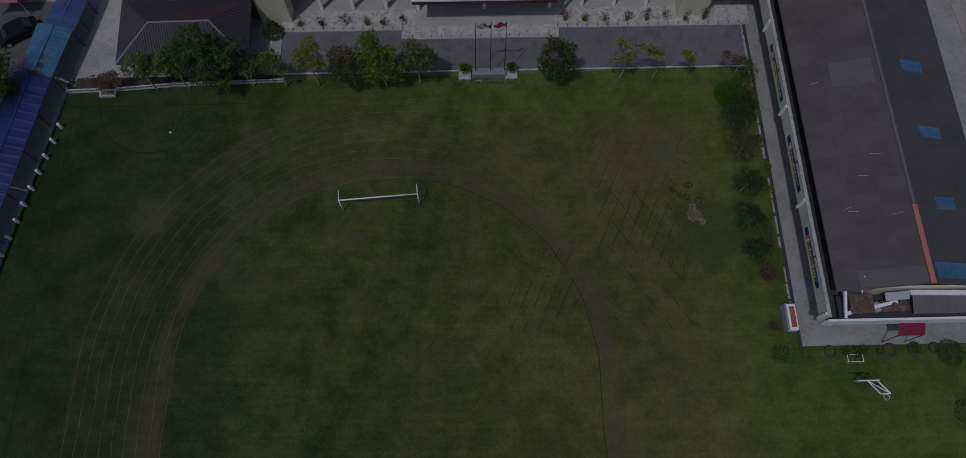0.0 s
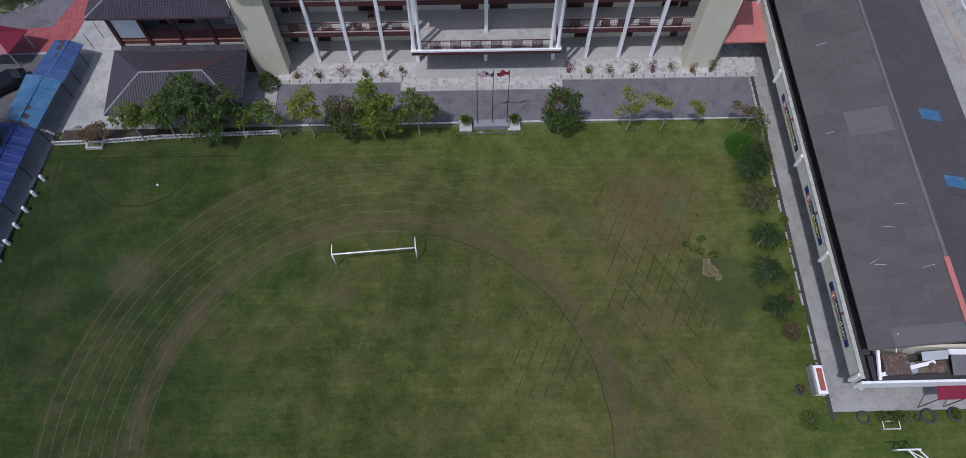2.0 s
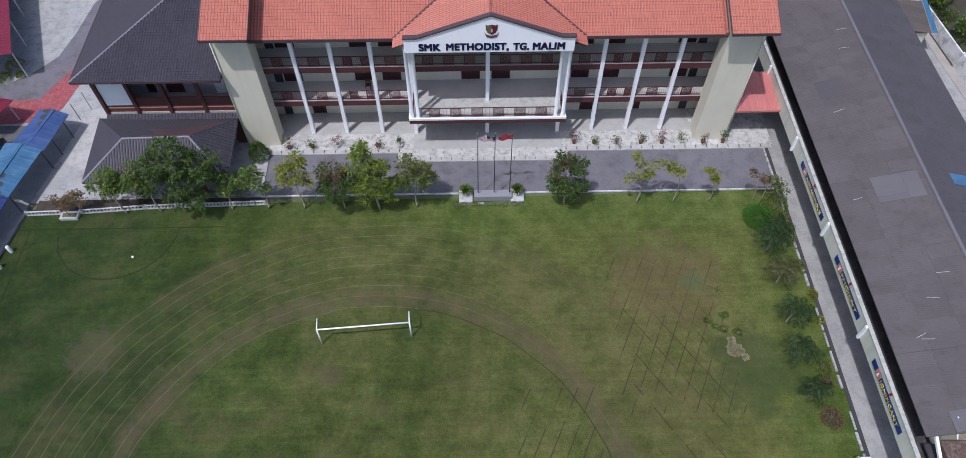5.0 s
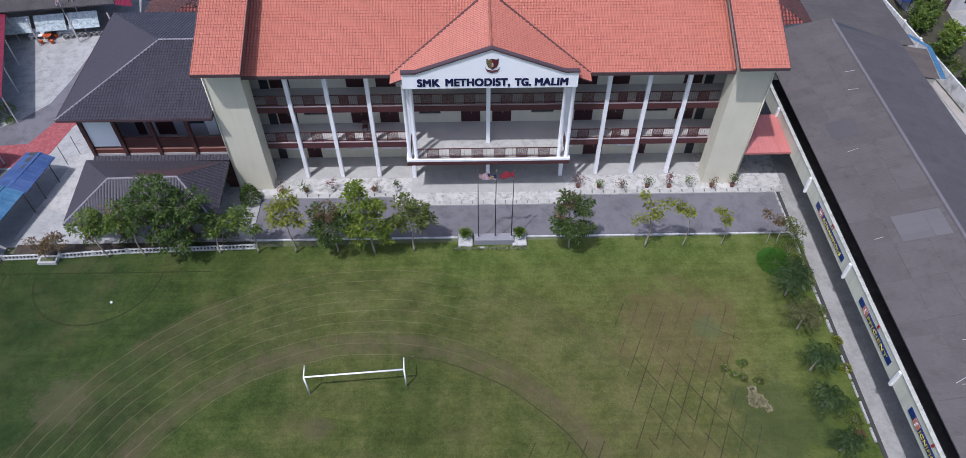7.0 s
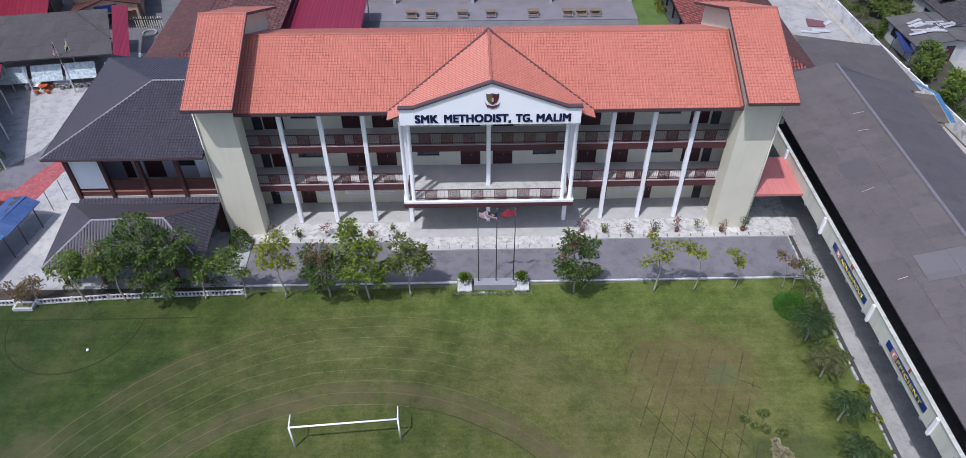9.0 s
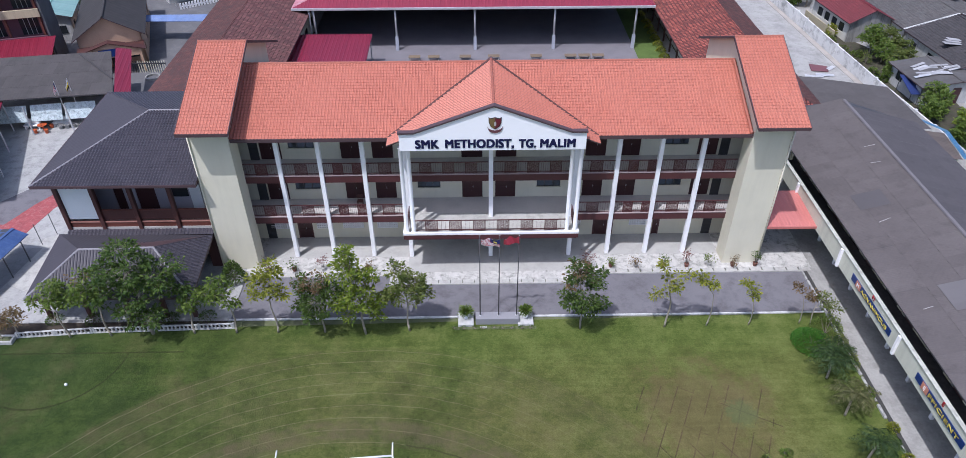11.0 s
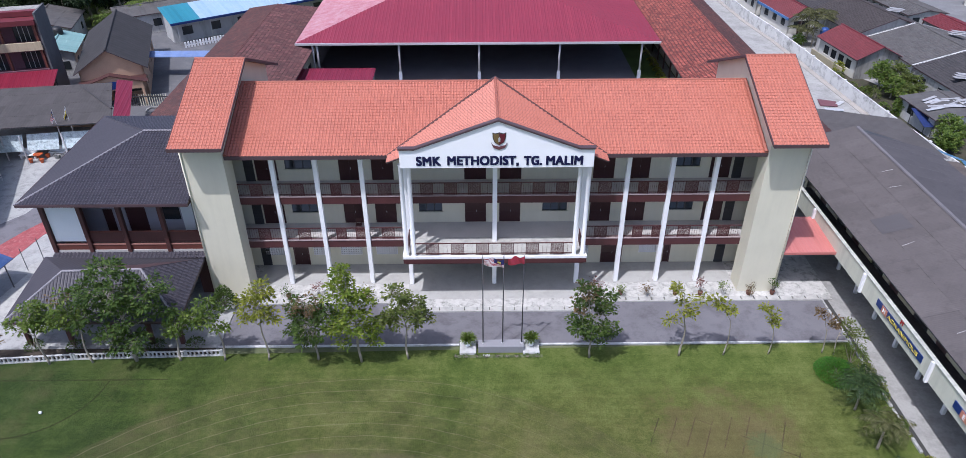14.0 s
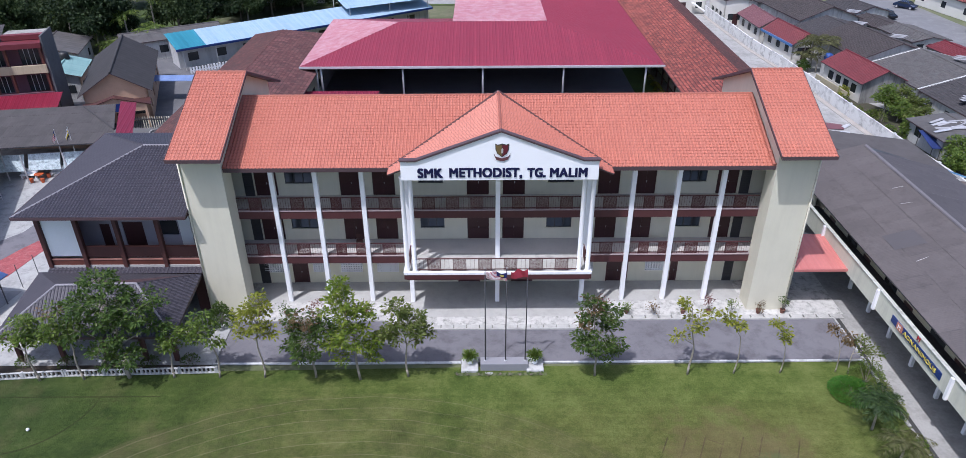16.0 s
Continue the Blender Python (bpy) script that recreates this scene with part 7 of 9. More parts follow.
shelter("covered walk with deep blue metal roof", BLUE_SHEET, [(-42.9, -20.6, 2.3), (-41.27, -9.2, 2.3)], [(-44.7, -20.3, 2.74), (-43.0, -8.8, 2.74)], [(-46.6, -19.9, 2.3), (-44.9, -8.2, 2.3)], (0.34, 0.67))
shelter("covered walk with deep blue metal roof", BLUE_SHEET, [(-45.0, -34.0, 2.3), (-42.95, -20.7, 2.3)], [(-46.8, -33.7, 2.74), (-44.75, -20.4, 2.74)], [(-48.7, -33.3, 2.3), (-46.65, -20.0, 2.3)], (0.05, 0.35, 0.68, 0.98))
g = Shape().slab([(-48.0, -38.0, 0.055), (-45.75, -38.0, 0.055), (-42.93, -19.96, 0.055), (-41.1, -8.75, 0.055), (-39.3, 1.6, 0.055), (-42.4, 1.6, 0.055), (-44.3, -8.0, 0.055), (-46.8, -20.0, 0.055)], 0.06)
solid("walk_floor", g, plain("grey_walk_screed", (0.30, 0.30, 0.295), 0.9, vary=0.22, dirt=(0.19, 0.19, 0.185), dirt_amount=0.6, big=0.5), "grey concrete floor of the covered walk", "pavement", kind="structure")
g = Shape().slab([(-45.75, -38.0, 0.17), (-45.4, -38.0, 0.17), (-42.6, -19.9, 0.17), (-40.8, -8.75, 0.17), (-41.1, -8.75, 0.17), (-42.93, -19.96, 0.17)], 0.2)
solid("kerb", g, GREYCON, "low grey concrete kerb along the field", "kerb", kind="structure")
for i in range(12):
    y = -13.16 - 1.61 * i
    x = -40.76 + (y + 13.16) * 0.225
    bo = thing("bollard", (x, y, 0), "short white concrete bollard at the field edge", "bollard", "bollards along the field")
    part("shaft", Shape().lathe((x, y, 0), [(0.16, 0), (0.16, 0.75), (0.13, 0.82), (0.02, 0.85)], 12), WHITE, bo, smooth=True)
for x, y in ((-39.5, 2.1), (-38.9, 3.6)):
    solid("pole", Shape().rod((x, y, 0.03), (x, y, 2.3), 0.03), DARKSTEEL, "thin dark upright pole beside the walk", "pole", "poles by the shelters")
REDPAVE = plain("red_paving", (0.30, 0.07, 0.075), 0.85, vary=0.3, big=1.2, fine=5.0, dirt=(0.42, 0.2, 0.2), dirt_amount=0.5)
g = Shape().slab([(-49.0, 1.6, 0.06), (-43.3, 1.9, 0.06), (-41.8, 3.7, 0.06), (-41.0, 7.6, 0.06), (-37.8, 13.2, 0.06), (-40.0, 13.6, 0.06), (-43.1, 8.2, 0.06), (-44.4, 5.1, 0.06), (-49.0, 4.7, 0.06)], 0.05)
solid("red_walk", g, REDPAVE, "red paved walk with worn patches", "path", kind="structure")
g = Shape().slab([(-75, 3.0, 0.045), (-48.5, 4.6, 0.045), (-44.4, 5.0, 0.045), (-43.0, 8.2, 0.045), (-39.9, 13.6, 0.045), (-37.5, 22, 0.045), (-40.5, 26, 0.045), (-43.4, 20, 0.045), (-43.9, 15, 0.045), (-44.6, 11.3, 0.045), (-46.4, 9.0, 0.045), (-48.5, 7.2, 0.045), (-75, 7, 0.045)], 0.05)
solid("drive", g, ASPHALT, "grey asphalt drive curving through the yard", "road", kind="structure")
g = Shape().slab([(-75, -40, 0.042), (-47.9, -38, 0.042), (-44.2, -8.3, 0.042), (-43.2, -3.3, 0.042), (-42.6, 1.5, 0.042), (-75, 1.4, 0.042)], 0.05)
solid("parking_yard", g, plain("dark_parking_tarmac", (0.10, 0.10, 0.105), 0.9, vary=0.25, dirt=(0.16, 0.16, 0.16), dirt_amount=0.5), "dark tarmac parking yard beside the shelters", "road", kind="structure")
rb = thing("red_kiosk", (-47.4, 1.3, 0.03), "small kiosk with crimson hip roof", "kiosk")
k0, k1, k2, k3 = (-49.6, -0.5, 2.4), (-46.1, -0.4, 2.4), (-45.0, 2.6, 2.4), (-48.8, 3.4, 2.4)
kr = (-47.4, 1.3, 3.4)
part("roof", Shape().slab([k0, k1, kr], 0.06).slab([k1, k2, kr], 0.06).slab([k2, k3, kr], 0.06).slab([k3, k0, kr], 0.06), RED_SHEET, rb, "crimson hipped roof")
for x, y in ((-49.2, -0.1), (-46.4, 0.0), (-45.5, 2.3), (-48.5, 2.9)):
    part("post", Shape().beam((x, y, 0.03), (x, y, 2.4), 0.1), STEEL, rb)

# ---- balustrade along the field ----
# soil strip whose dark colour also carries the shadow among the plants
solid("planting_bed", Shape().slab([(-40.2, -9.2, 0.07), (-36.0, -9.07, 0.07), (-30.5, -8.68, 0.07), (-20.6, -8.4, 0.07), (-20.6, -7.75, 0.07), (-40.2, -7.75, 0.07)], 0.06), plain("shaded_bed_soil", (0.060, 0.048, 0.036), 0.95, vary=0.4, big=1.5, fine=7.0, bumpy=0.5), "narrow soil bed behind the balustrade, toned dark as plant shade", "planting bed", kind="structure")
bal = thing("balustrade", (-30, -8.55, 0), "low white concrete balustrade", "balustrade")
def baluster_run(a, b, ya, yb):
    """Plinth, rail, piers and balusters from (a, ya) to (b, yb)."""
    part("plinth", Shape().beam((a, ya, 0.05), (b, yb, 0.05), 0.16, 0.1), DULLWHITE, bal)
    part("top_rail", Shape().beam((a, ya, 0.495), (b, yb, 0.495), 0.14, 0.07), DULLWHITE, bal, bevel=0.015)
    n = round((b - a) / 2.4)
    for i in range(n + 1):
        x, y = a + (b - a) * i / n, ya + (yb - ya) * i / n
        part("pier", Shape().box(x - 0.08, x + 0.08, y - 0.08, y + 0.08, 0.0, 0.58), DULLWHITE, bal, bevel=0.015)
    k = int((b - a) / 0.3)
    for i in range(k):
        x = a + 0.15 + 0.3 * i
        y = ya + (yb - ya) * (x - a) / (b - a)
        part("baluster", Shape().box(x - 0.05, x + 0.05, y - 0.05, y + 0.05, 0.1, 0.46), DULLWHITE, bal)
baluster_run(-36.0, -30.6, -9.2, -8.8)
baluster_run(-30.4, -19.9, -8.79, -8.5)
baluster_run(-40.7, -37.75, -9.33, -9.24)
pb = thing("planter_box", (-36.85, -9.6, 0), "white kerbed planter box in the balustrade", "planter")
for a, b, c, d in ((-37.65, -36.1, -9.95, -9.8), (-37.65, -36.1, -9.3, -9.15), (-37.65, -37.5, -9.79, -9.31), (-36.25, -36.1, -9.79, -9.31)):
    part("kerb", Shape().box(a, b, c, d, 0, 0.3), DULLWHITE, pb)
part("soil", Shape().box(-37.49, -36.26, -9.78, -9.32, 0.0, 0.26), EARTH, pb)

# ---- flag plinth ----
pl = thing("flag_plinth", (0.2, -8, 0), "grey rendered flag plinth with stepped base", "plinth")
GREYREND = plain("grey_render", (0.24, 0.24, 0.26), 0.8, vary=0.12)
part("block", Shape().box(-1.35, 2.0, -8.5, -7.72, 0.0, 0.62), GREYREND, pl, bevel=0.02)
part("plaque", Shape().box(-1.0, -0.5, -8.9, -8.75, 0.0, 0.12), DULLWHITE, pl)
part("ring_bed", Shape().box(-3.0, 3.3, -9.0, -8.72, 0.0, 0.025), EARTH, pl)
for sx, x in ((-1, -2.1), (1, 2.5)):
    part("side_block", Shape().box(x - 0.6, x + 0.6, -8.7, -7.3, 0.0, 0.22), DULLWHITE, pl, "white side block", bevel=0.03)
for i, x in enumerate((-1.0, 0.42, 1.8)):
    fp = thing("flagpole", (x, -8.1, 0.62), "tall slim grey steel flagpole", "flagpole", "three flagpoles")
    part("pole", Shape().rod((x, -8.1, 0.62), (x, -8.1, 8.38), 0.045, 0.03, 10), DARKSTEEL, fp, smooth=True)
    part("foot", Shape().lathe((x, -8.1, 0.62), [(0.09, 0), (0.09, 0.03), (0.05, 0.08)], 10), STEEL, fp)
    part("finial", Shape().lathe((x, -8.1, 8.38), [(0.02, 0), (0.045, 0.04), (0.02, 0.08)], 8), STEEL, fp)


def flag(x, y, ztop, reach, drop, colours, canton, label, wind=-1.0, h=0.85):
    """Cloth blown from its pole in folds, with woven stripes."""
    f = thing("flag", (x, y, ztop - h), label, "flag")
    n, m = 16, len(colours)
    def P(u, v):
        s = reach * u
        return (x + wind * s * 0.92, y - 0.12 * math.sin(u * 9 + v * 2) - 0.1 * u, ztop - h * v - drop * u ** 1.3 + 0.05 * math.sin(u * 11 + 1))
    for k in set(colours):
        g = Shape()
        for r in range(m):
            if colours[r] is not k:
                continue
            for i in range(n):
                if canton and r < m * 0.55 and i < n * 0.5:
                    continue
                g.face(P(i / n, r / m), P((i + 1) / n, r / m), P((i + 1) / n, (r + 1) / m), P(i / n, (r + 1) / m))
        part("stripe", g, k, f)
    if canton:
        g = Shape()
        for r in range(8):
            if r < m * 0.55:
                for i in range(n // 2):
                    g.face(P(i / n, r / m), P((i + 1) / n, r / m), P((i + 1) / n, (r + 1) / m), P(i / n, (r + 1) / m))
        part("canton", g, canton, f)
        q = [P(u, v) for u, v in ((0.15, 0.14), (0.3, 0.12), (0.36, 0.26), (0.3, 0.42), (0.15, 0.4))]
        part("emblem", Shape().slab([(a, b - 0.05, c) for a, b, c in q], 0.01, (0, 1, 0)), SIGNYEL, f)


CLOTHRED = plain("red_cloth", (0.36, 0.035, 0.06), 0.8, vary=0.1, bumpy=0)
CLOTHWHITE = plain("white_cloth", (0.75, 0.75, 0.75), 0.8, vary=0.05, bumpy=0)
CLOTHBLUE = plain("navy_cloth", (0.015, 0.02, 0.11), 0.8, vary=0.1, bumpy=0)
CLOTHYEL = plain("yellow_cloth", (0.62, 0.48, 0.03), 0.8, bumpy=0)
CLOTHBLACK = plain("black_cloth", (0.02, 0.02, 0.02), 0.8, bumpy=0)
flag(0.42, -8.11, 8.02, 1.45, -0.28, [CLOTHRED, CLOTHWHITE] * 7, CLOTHBLUE, "red and white striped flag with navy corner", h=0.62)
flag(1.8, -8.11, 8.3, 1.2, 0.05, [CLOTHRED] * 6, None, "plain red flag on the flagpole", h=0.6)
for x, y, cols, cant, lab in ((-46.2, 23.2, [CLOTHRED, CLOTHWHITE] * 4, CLOTHBLUE, "red and white striped flag"), (-45.2, 24.0, [CLOTHWHITE, CLOTHWHITE, CLOTHYEL, CLOTHYEL, CLOTHBLACK, CLOTHBLACK], None, "white, yellow and black flag")):
    fp = thing("flagpole", (x, y, 0.03), "white flagpole in the canteen yard", "flagpole", "yard flagpoles")
    part("pole", Shape().rod((x, y, 0.03), (x, y, 5.6), 0.05, 0.03, 8), STEEL, fp)
    flag(x, y, 5.4, 0.45, 1.0, cols, cant, lab, h=0.7)

# yard benches, table and drums before the canteen
for x, y in ((-50.3, 23.0), (-47.4, 23.6)):
    bb = thing("bench", (x, y, 0.03), "white painted steel yard bench", "bench", "white yard benches")
    part("seat", Shape().box(x - 0.9, x + 0.9, y - 0.3, y + 0.15, 0.45, 0.53), WHITE, bb)
    part("backrest", Shape().box(x - 0.9, x + 0.9, y + 0.16, y + 0.24, 0.5, 1.15), WHITE, bb)
    for sx in (-0.75, 0.75):
        part("leg", Shape().box(x + sx - 0.06, x + sx + 0.06, y - 0.25, y + 0.2, 0.03, 0.45), WHITE, bb)
ORANGE = plain("orange_plastic", (0.50, 0.10, 0.03), 0.5)
tb = thing("picnic_table", (-48.95, 22.55, 0.03), "orange picnic table with four stools", "table")
part("tabletop", Shape().lathe((-48.95, 22.55, 0.03), [(0.02, 0.74), (0.5, 0.74), (0.5, 0.69), (0.06, 0.66), (0.06, 0.0)], 14), ORANGE, tb)
for k in range(4):
    a = math.pi / 4 + k * math.pi / 2
    part("stool", Shape().lathe((-48.95 + 0.85 * math.cos(a), 22.55 + 0.85 * math.sin(a), 0.03), [(0.02, 0.45), (0.22, 0.45), (0.22, 0.4), (0.15, 0.0)], 10), ORANGE, tb)
rs = random.Random(11)
for i in range(8):
    x = -47.2 + 0.62 * i
    solid("flowerpot", Shape().lathe((x, 22.9 + 0.12 * i + rs.uniform(-0.15, 0.15), 0.03), [(0.2, 0), (0.3, 0.4), (0.32, 0.42), (0.24, 0.42), (0.2, 0.3)], 12), GREYCON, "grey round flowerpot in the yard", "flowerpot", "yard flowerpots")

# ---- goal frame, ball, hoop ----
goal = thing("football_goal", (-9.95, -22.0, 0.02), "white tubular football goal without net", "goal")
ga, gb = Vector((-13.42, -22.30, 0.02)), Vector((-6.45, -21.82, 0.02))
up = Vector((0, 0, 2.42))
back = (gb - ga).cross(Vector((0, 0, 1))).normalized() * -0.95
part("crossbar", Shape().rod(ga + up, gb + up, 0.06), WHITE, goal, smooth=True)
for p in (ga, gb):
    part("goalpost", Shape().rod(p, p + up, 0.06), WHITE, goal, smooth=True)
    part("net_arm", Shape().rod(p + up, p + up + back, 0.045), WHITE, goal, smooth=True)
ball = Shape()
ball.lathe((-30.28, -13.95, 0.02), [(0.11 * math.sin(math.pi * k / 8), 0.11 - 0.11 * math.cos(math.pi * k / 8)) for k in range(9)], 12)
solid("football", ball, WHITE, "white football lying on the grass", "ball", smooth=True)
hp = thing("basketball_stand", (30.6, -39.2, 0.02), "white steel basketball stand with open frame", "basketball stand")
for x in (29.9, 30.7):
    part("upright", Shape().beam((x + 0.5, -38.7, 0.02), (x, -39.1, 2.9), 0.1), WHITE, hp)
part("frame", Shape().beam((29.1, -39.1, 2.9), (30.9, -39.1, 2.9), 0.1).beam((29.9, -39.1, 2.9), (30.6, -40.2, 3.2), 0.08).beam((30.7, -39.1, 2.9), (31.4, -40.2, 3.2), 0.08).beam((30.6, -40.2, 3.2), (31.4, -40.2, 3.2), 0.08).beam((29.9, -39.1, 2.9), (31.4, -40.2, 3.2), 0.06), WHITE, hp)
g = Shape()
for k in range(16):
    a, b = 2 * math.pi * k / 16, 2 * math.pi * (k + 1) / 16
    g.beam((31.1 + 0.23 * math.cos(a), -40.45 + 0.23 * math.sin(a), 3.05), (31.1 + 0.23 * math.cos(b), -40.45 + 0.23 * math.sin(b), 3.05), 0.03)
part("hoop", g, WHITE, hp)
st = thing("planter_trough", (25.95, -33.2, 0.06), "white concrete trough with terracotta floor", "planter")
part("trough", Shape().box(25.35, 26.2, -34.4, -32.1, 0.02, 0.7), WHITE, st, bevel=0.03)
part("infill", Shape().box(25.62, 26.05, -34.15, -32.35, 0.702, 0.74), plain("terracotta", (0.32, 0.10, 0.07), 0.8), st)
part("back_board", Shape().box(25.15, 25.33, -34.4, -32.1, 0.02, 0.9), GREYCON, st)
tyre = thing("tyre_planter", (0, 0, 0), "old tyre laid flat as a planter ring", "tyre", "tyre planters by the block")
part("tyre", Shape().lathe((0, 0, 0.02), [(0.34, 0.0), (0.44, 0.03), (0.48, 0.12), (0.44, 0.2), (0.36, 0.22), (0.33, 0.12)], 18), plain("weathered_rubber", (0.055, 0.055, 0.052), 0.85, vary=0.35), tyre, smooth=True)
for i, (x, y, s) in enumerate(((28.75, -36.21, 1.15), (32.95, -36.36, 0.6), (33.89, -36.21, 1.3), (36.04, -36.11, 1.25), (37.74, -36.08, 1.05), (24.29, -33.94, 0.95), (31.9, -36.2, 0.9), (24.55, -29.1, 1.0))):
    m = pose(x, y, 0.02) @ Matrix.Diagonal((s, s, 1, 1))
    t_ = tyre if i == 0 else copy_thing(tyre, pose(x, y, 0.02))
    if i == 0:
        t_.matrix_basis = pose(x, y, 0.02)
    t_.scale = (s, s, 1)
sf = thing("low_frame", (30.7, -36.8, 0.02), "small white pipe frame on the grass", "frame")
part("pipe", Shape().beam((30.05, -36.55, 0.3), (30.05, -37.15, 0.3), 0.05).beam((30.05, -37.15, 0.3), (31.35, -37.15, 0.3), 0.05).beam((31.35, -37.15, 0.3), (31.35, -36.55, 0.3), 0.05).beam((30.2, -36.55, 0.3), (31.2, -36.55, 0.3), 0.05), WHITE, sf)
for x in (30.05, 31.35):
    part("leg", Shape().beam((x, -37.15, 0.02), (x, -37.15, 0.3), 0.05), WHITE, sf)

# sheets lying on the back path
for pts_, mt, lab in (([(41.6, 35.6), (43.6, 35.2), (44.1, 36.9), (42.0, 37.6)], MAROONTILE, "maroon roof sheet lying on the path"), ([(41.6, 34.2), (43.8, 33.8), (44.0, 34.5), (41.8, 34.9)], STEEL, "bent grey metal sheet on the path"), ([(43.9, 35.6), (45.1, 36.6), (44.8, 37.1), (43.7, 36.2)], STEEL, "bent grey metal sheet on the path"), ([(40.2, 34.0), (42.4, 33.6), (42.5, 34.0), (40.3, 34.5)], STEEL, "bent grey metal sheet on the path")):
    solid("metal_sheet", Shape().slab([(x, y, 0.16 + 0.05 * (i % 2)) for i, (x, y) in enumerate(pts_)], 0.05), mt, lab, "metal sheet")


# ---- planting ----
BARK = plain("grey_bark", (0.20, 0.17, 0.14), 0.9, vary=0.3, fine=14.0)
LEAF_MID = leafy("mid_green_leaves", (0.034, 0.070, 0.010), (0.088, 0.142, 0.022), (0.190, 0.245, 0.050))
LEAF_DARK = leafy("dark_green_leaves", (0.018, 0.044, 0.008), (0.048, 0.092, 0.017), (0.120, 0.172, 0.036))
LEAF_LIME = leafy("yellow_green_leaves", (0.068, 0.092, 0.009), (0.166, 0.192, 0.020), (0.315, 0.318, 0.048))
LEAF_BRIGHT = leafy("bright_green_leaves", (0.042, 0.084, 0.007), (0.112, 0.168, 0.016), (0.245, 0.288, 0.040))
LEAF_RUST = leafy("rusty_leaves", (0.077, 0.044, 0.023), (0.139, 0.089, 0.046), (0.220, 0.166, 0.078))
LEAF_RED = leafy("purple_red_leaves", (0.074, 0.019, 0.030), (0.162, 0.038, 0.052), (0.214, 0.114, 0.077))
LEAF_WOOD = leafy("woodland_leaves", (0.006, 0.016, 0.005), (0.016, 0.034, 0.010), (0.040, 0.066, 0.020), 0.15)
LEAF_WOOD2 = leafy("paler_woodland_leaves", (0.012, 0.026, 0.007), (0.028, 0.052, 0.014), (0.065, 0.095, 0.030), 0.15)
LEAF_DEEP = leafy("deep_green_leaves", (0.020, 0.046, 0.008), (0.046, 0.086, 0.016), (0.115, 0.160, 0.034))
LEAF_OLIVE = leafy("olive_green_leaves", (0.038, 0.062, 0.012), (0.092, 0.124, 0.028), (0.195, 0.220, 0.058))
LEAF_PALM = leafy("deep_palm_leaflets", (0.010, 0.024, 0.006), (0.022, 0.046, 0.011), (0.060, 0.095, 0.026), 0.12)
LEAF_DRYPALM = leafy("dry_olive_palm_leaflets", (0.040, 0.046, 0.014), (0.088, 0.094, 0.034), (0.170, 0.165, 0.075))
HEDGE = leafy("clipped_hedge_leaves", (0.022, 0.085, 0.006), (0.042, 0.140, 0.010), (0.075, 0.190, 0.020), 0.15)


def leaf(g, p, d, length, width, rnd):
    """One folded leaf of two faces."""
    d = Vector(d).normalized()
    s = d.cross(Vector((rnd.uniform(-1, 1), rnd.uniform(-1, 1), rnd.uniform(0.2, 1.5))))
    s = s.normalized() * width / 2 if s.length > 1e-3 else Vector((width / 2, 0, 0))
    p = Vector(p)
    n = len(g.v)
    mid = p + d * length * 0.5
    g.v += [tuple(p), tuple(mid + s), tuple(p + d * length - Vector((0, 0, length * 0.2))), tuple(mid - s)]
    g.f.append((n, n + 1, n + 2, n + 3))


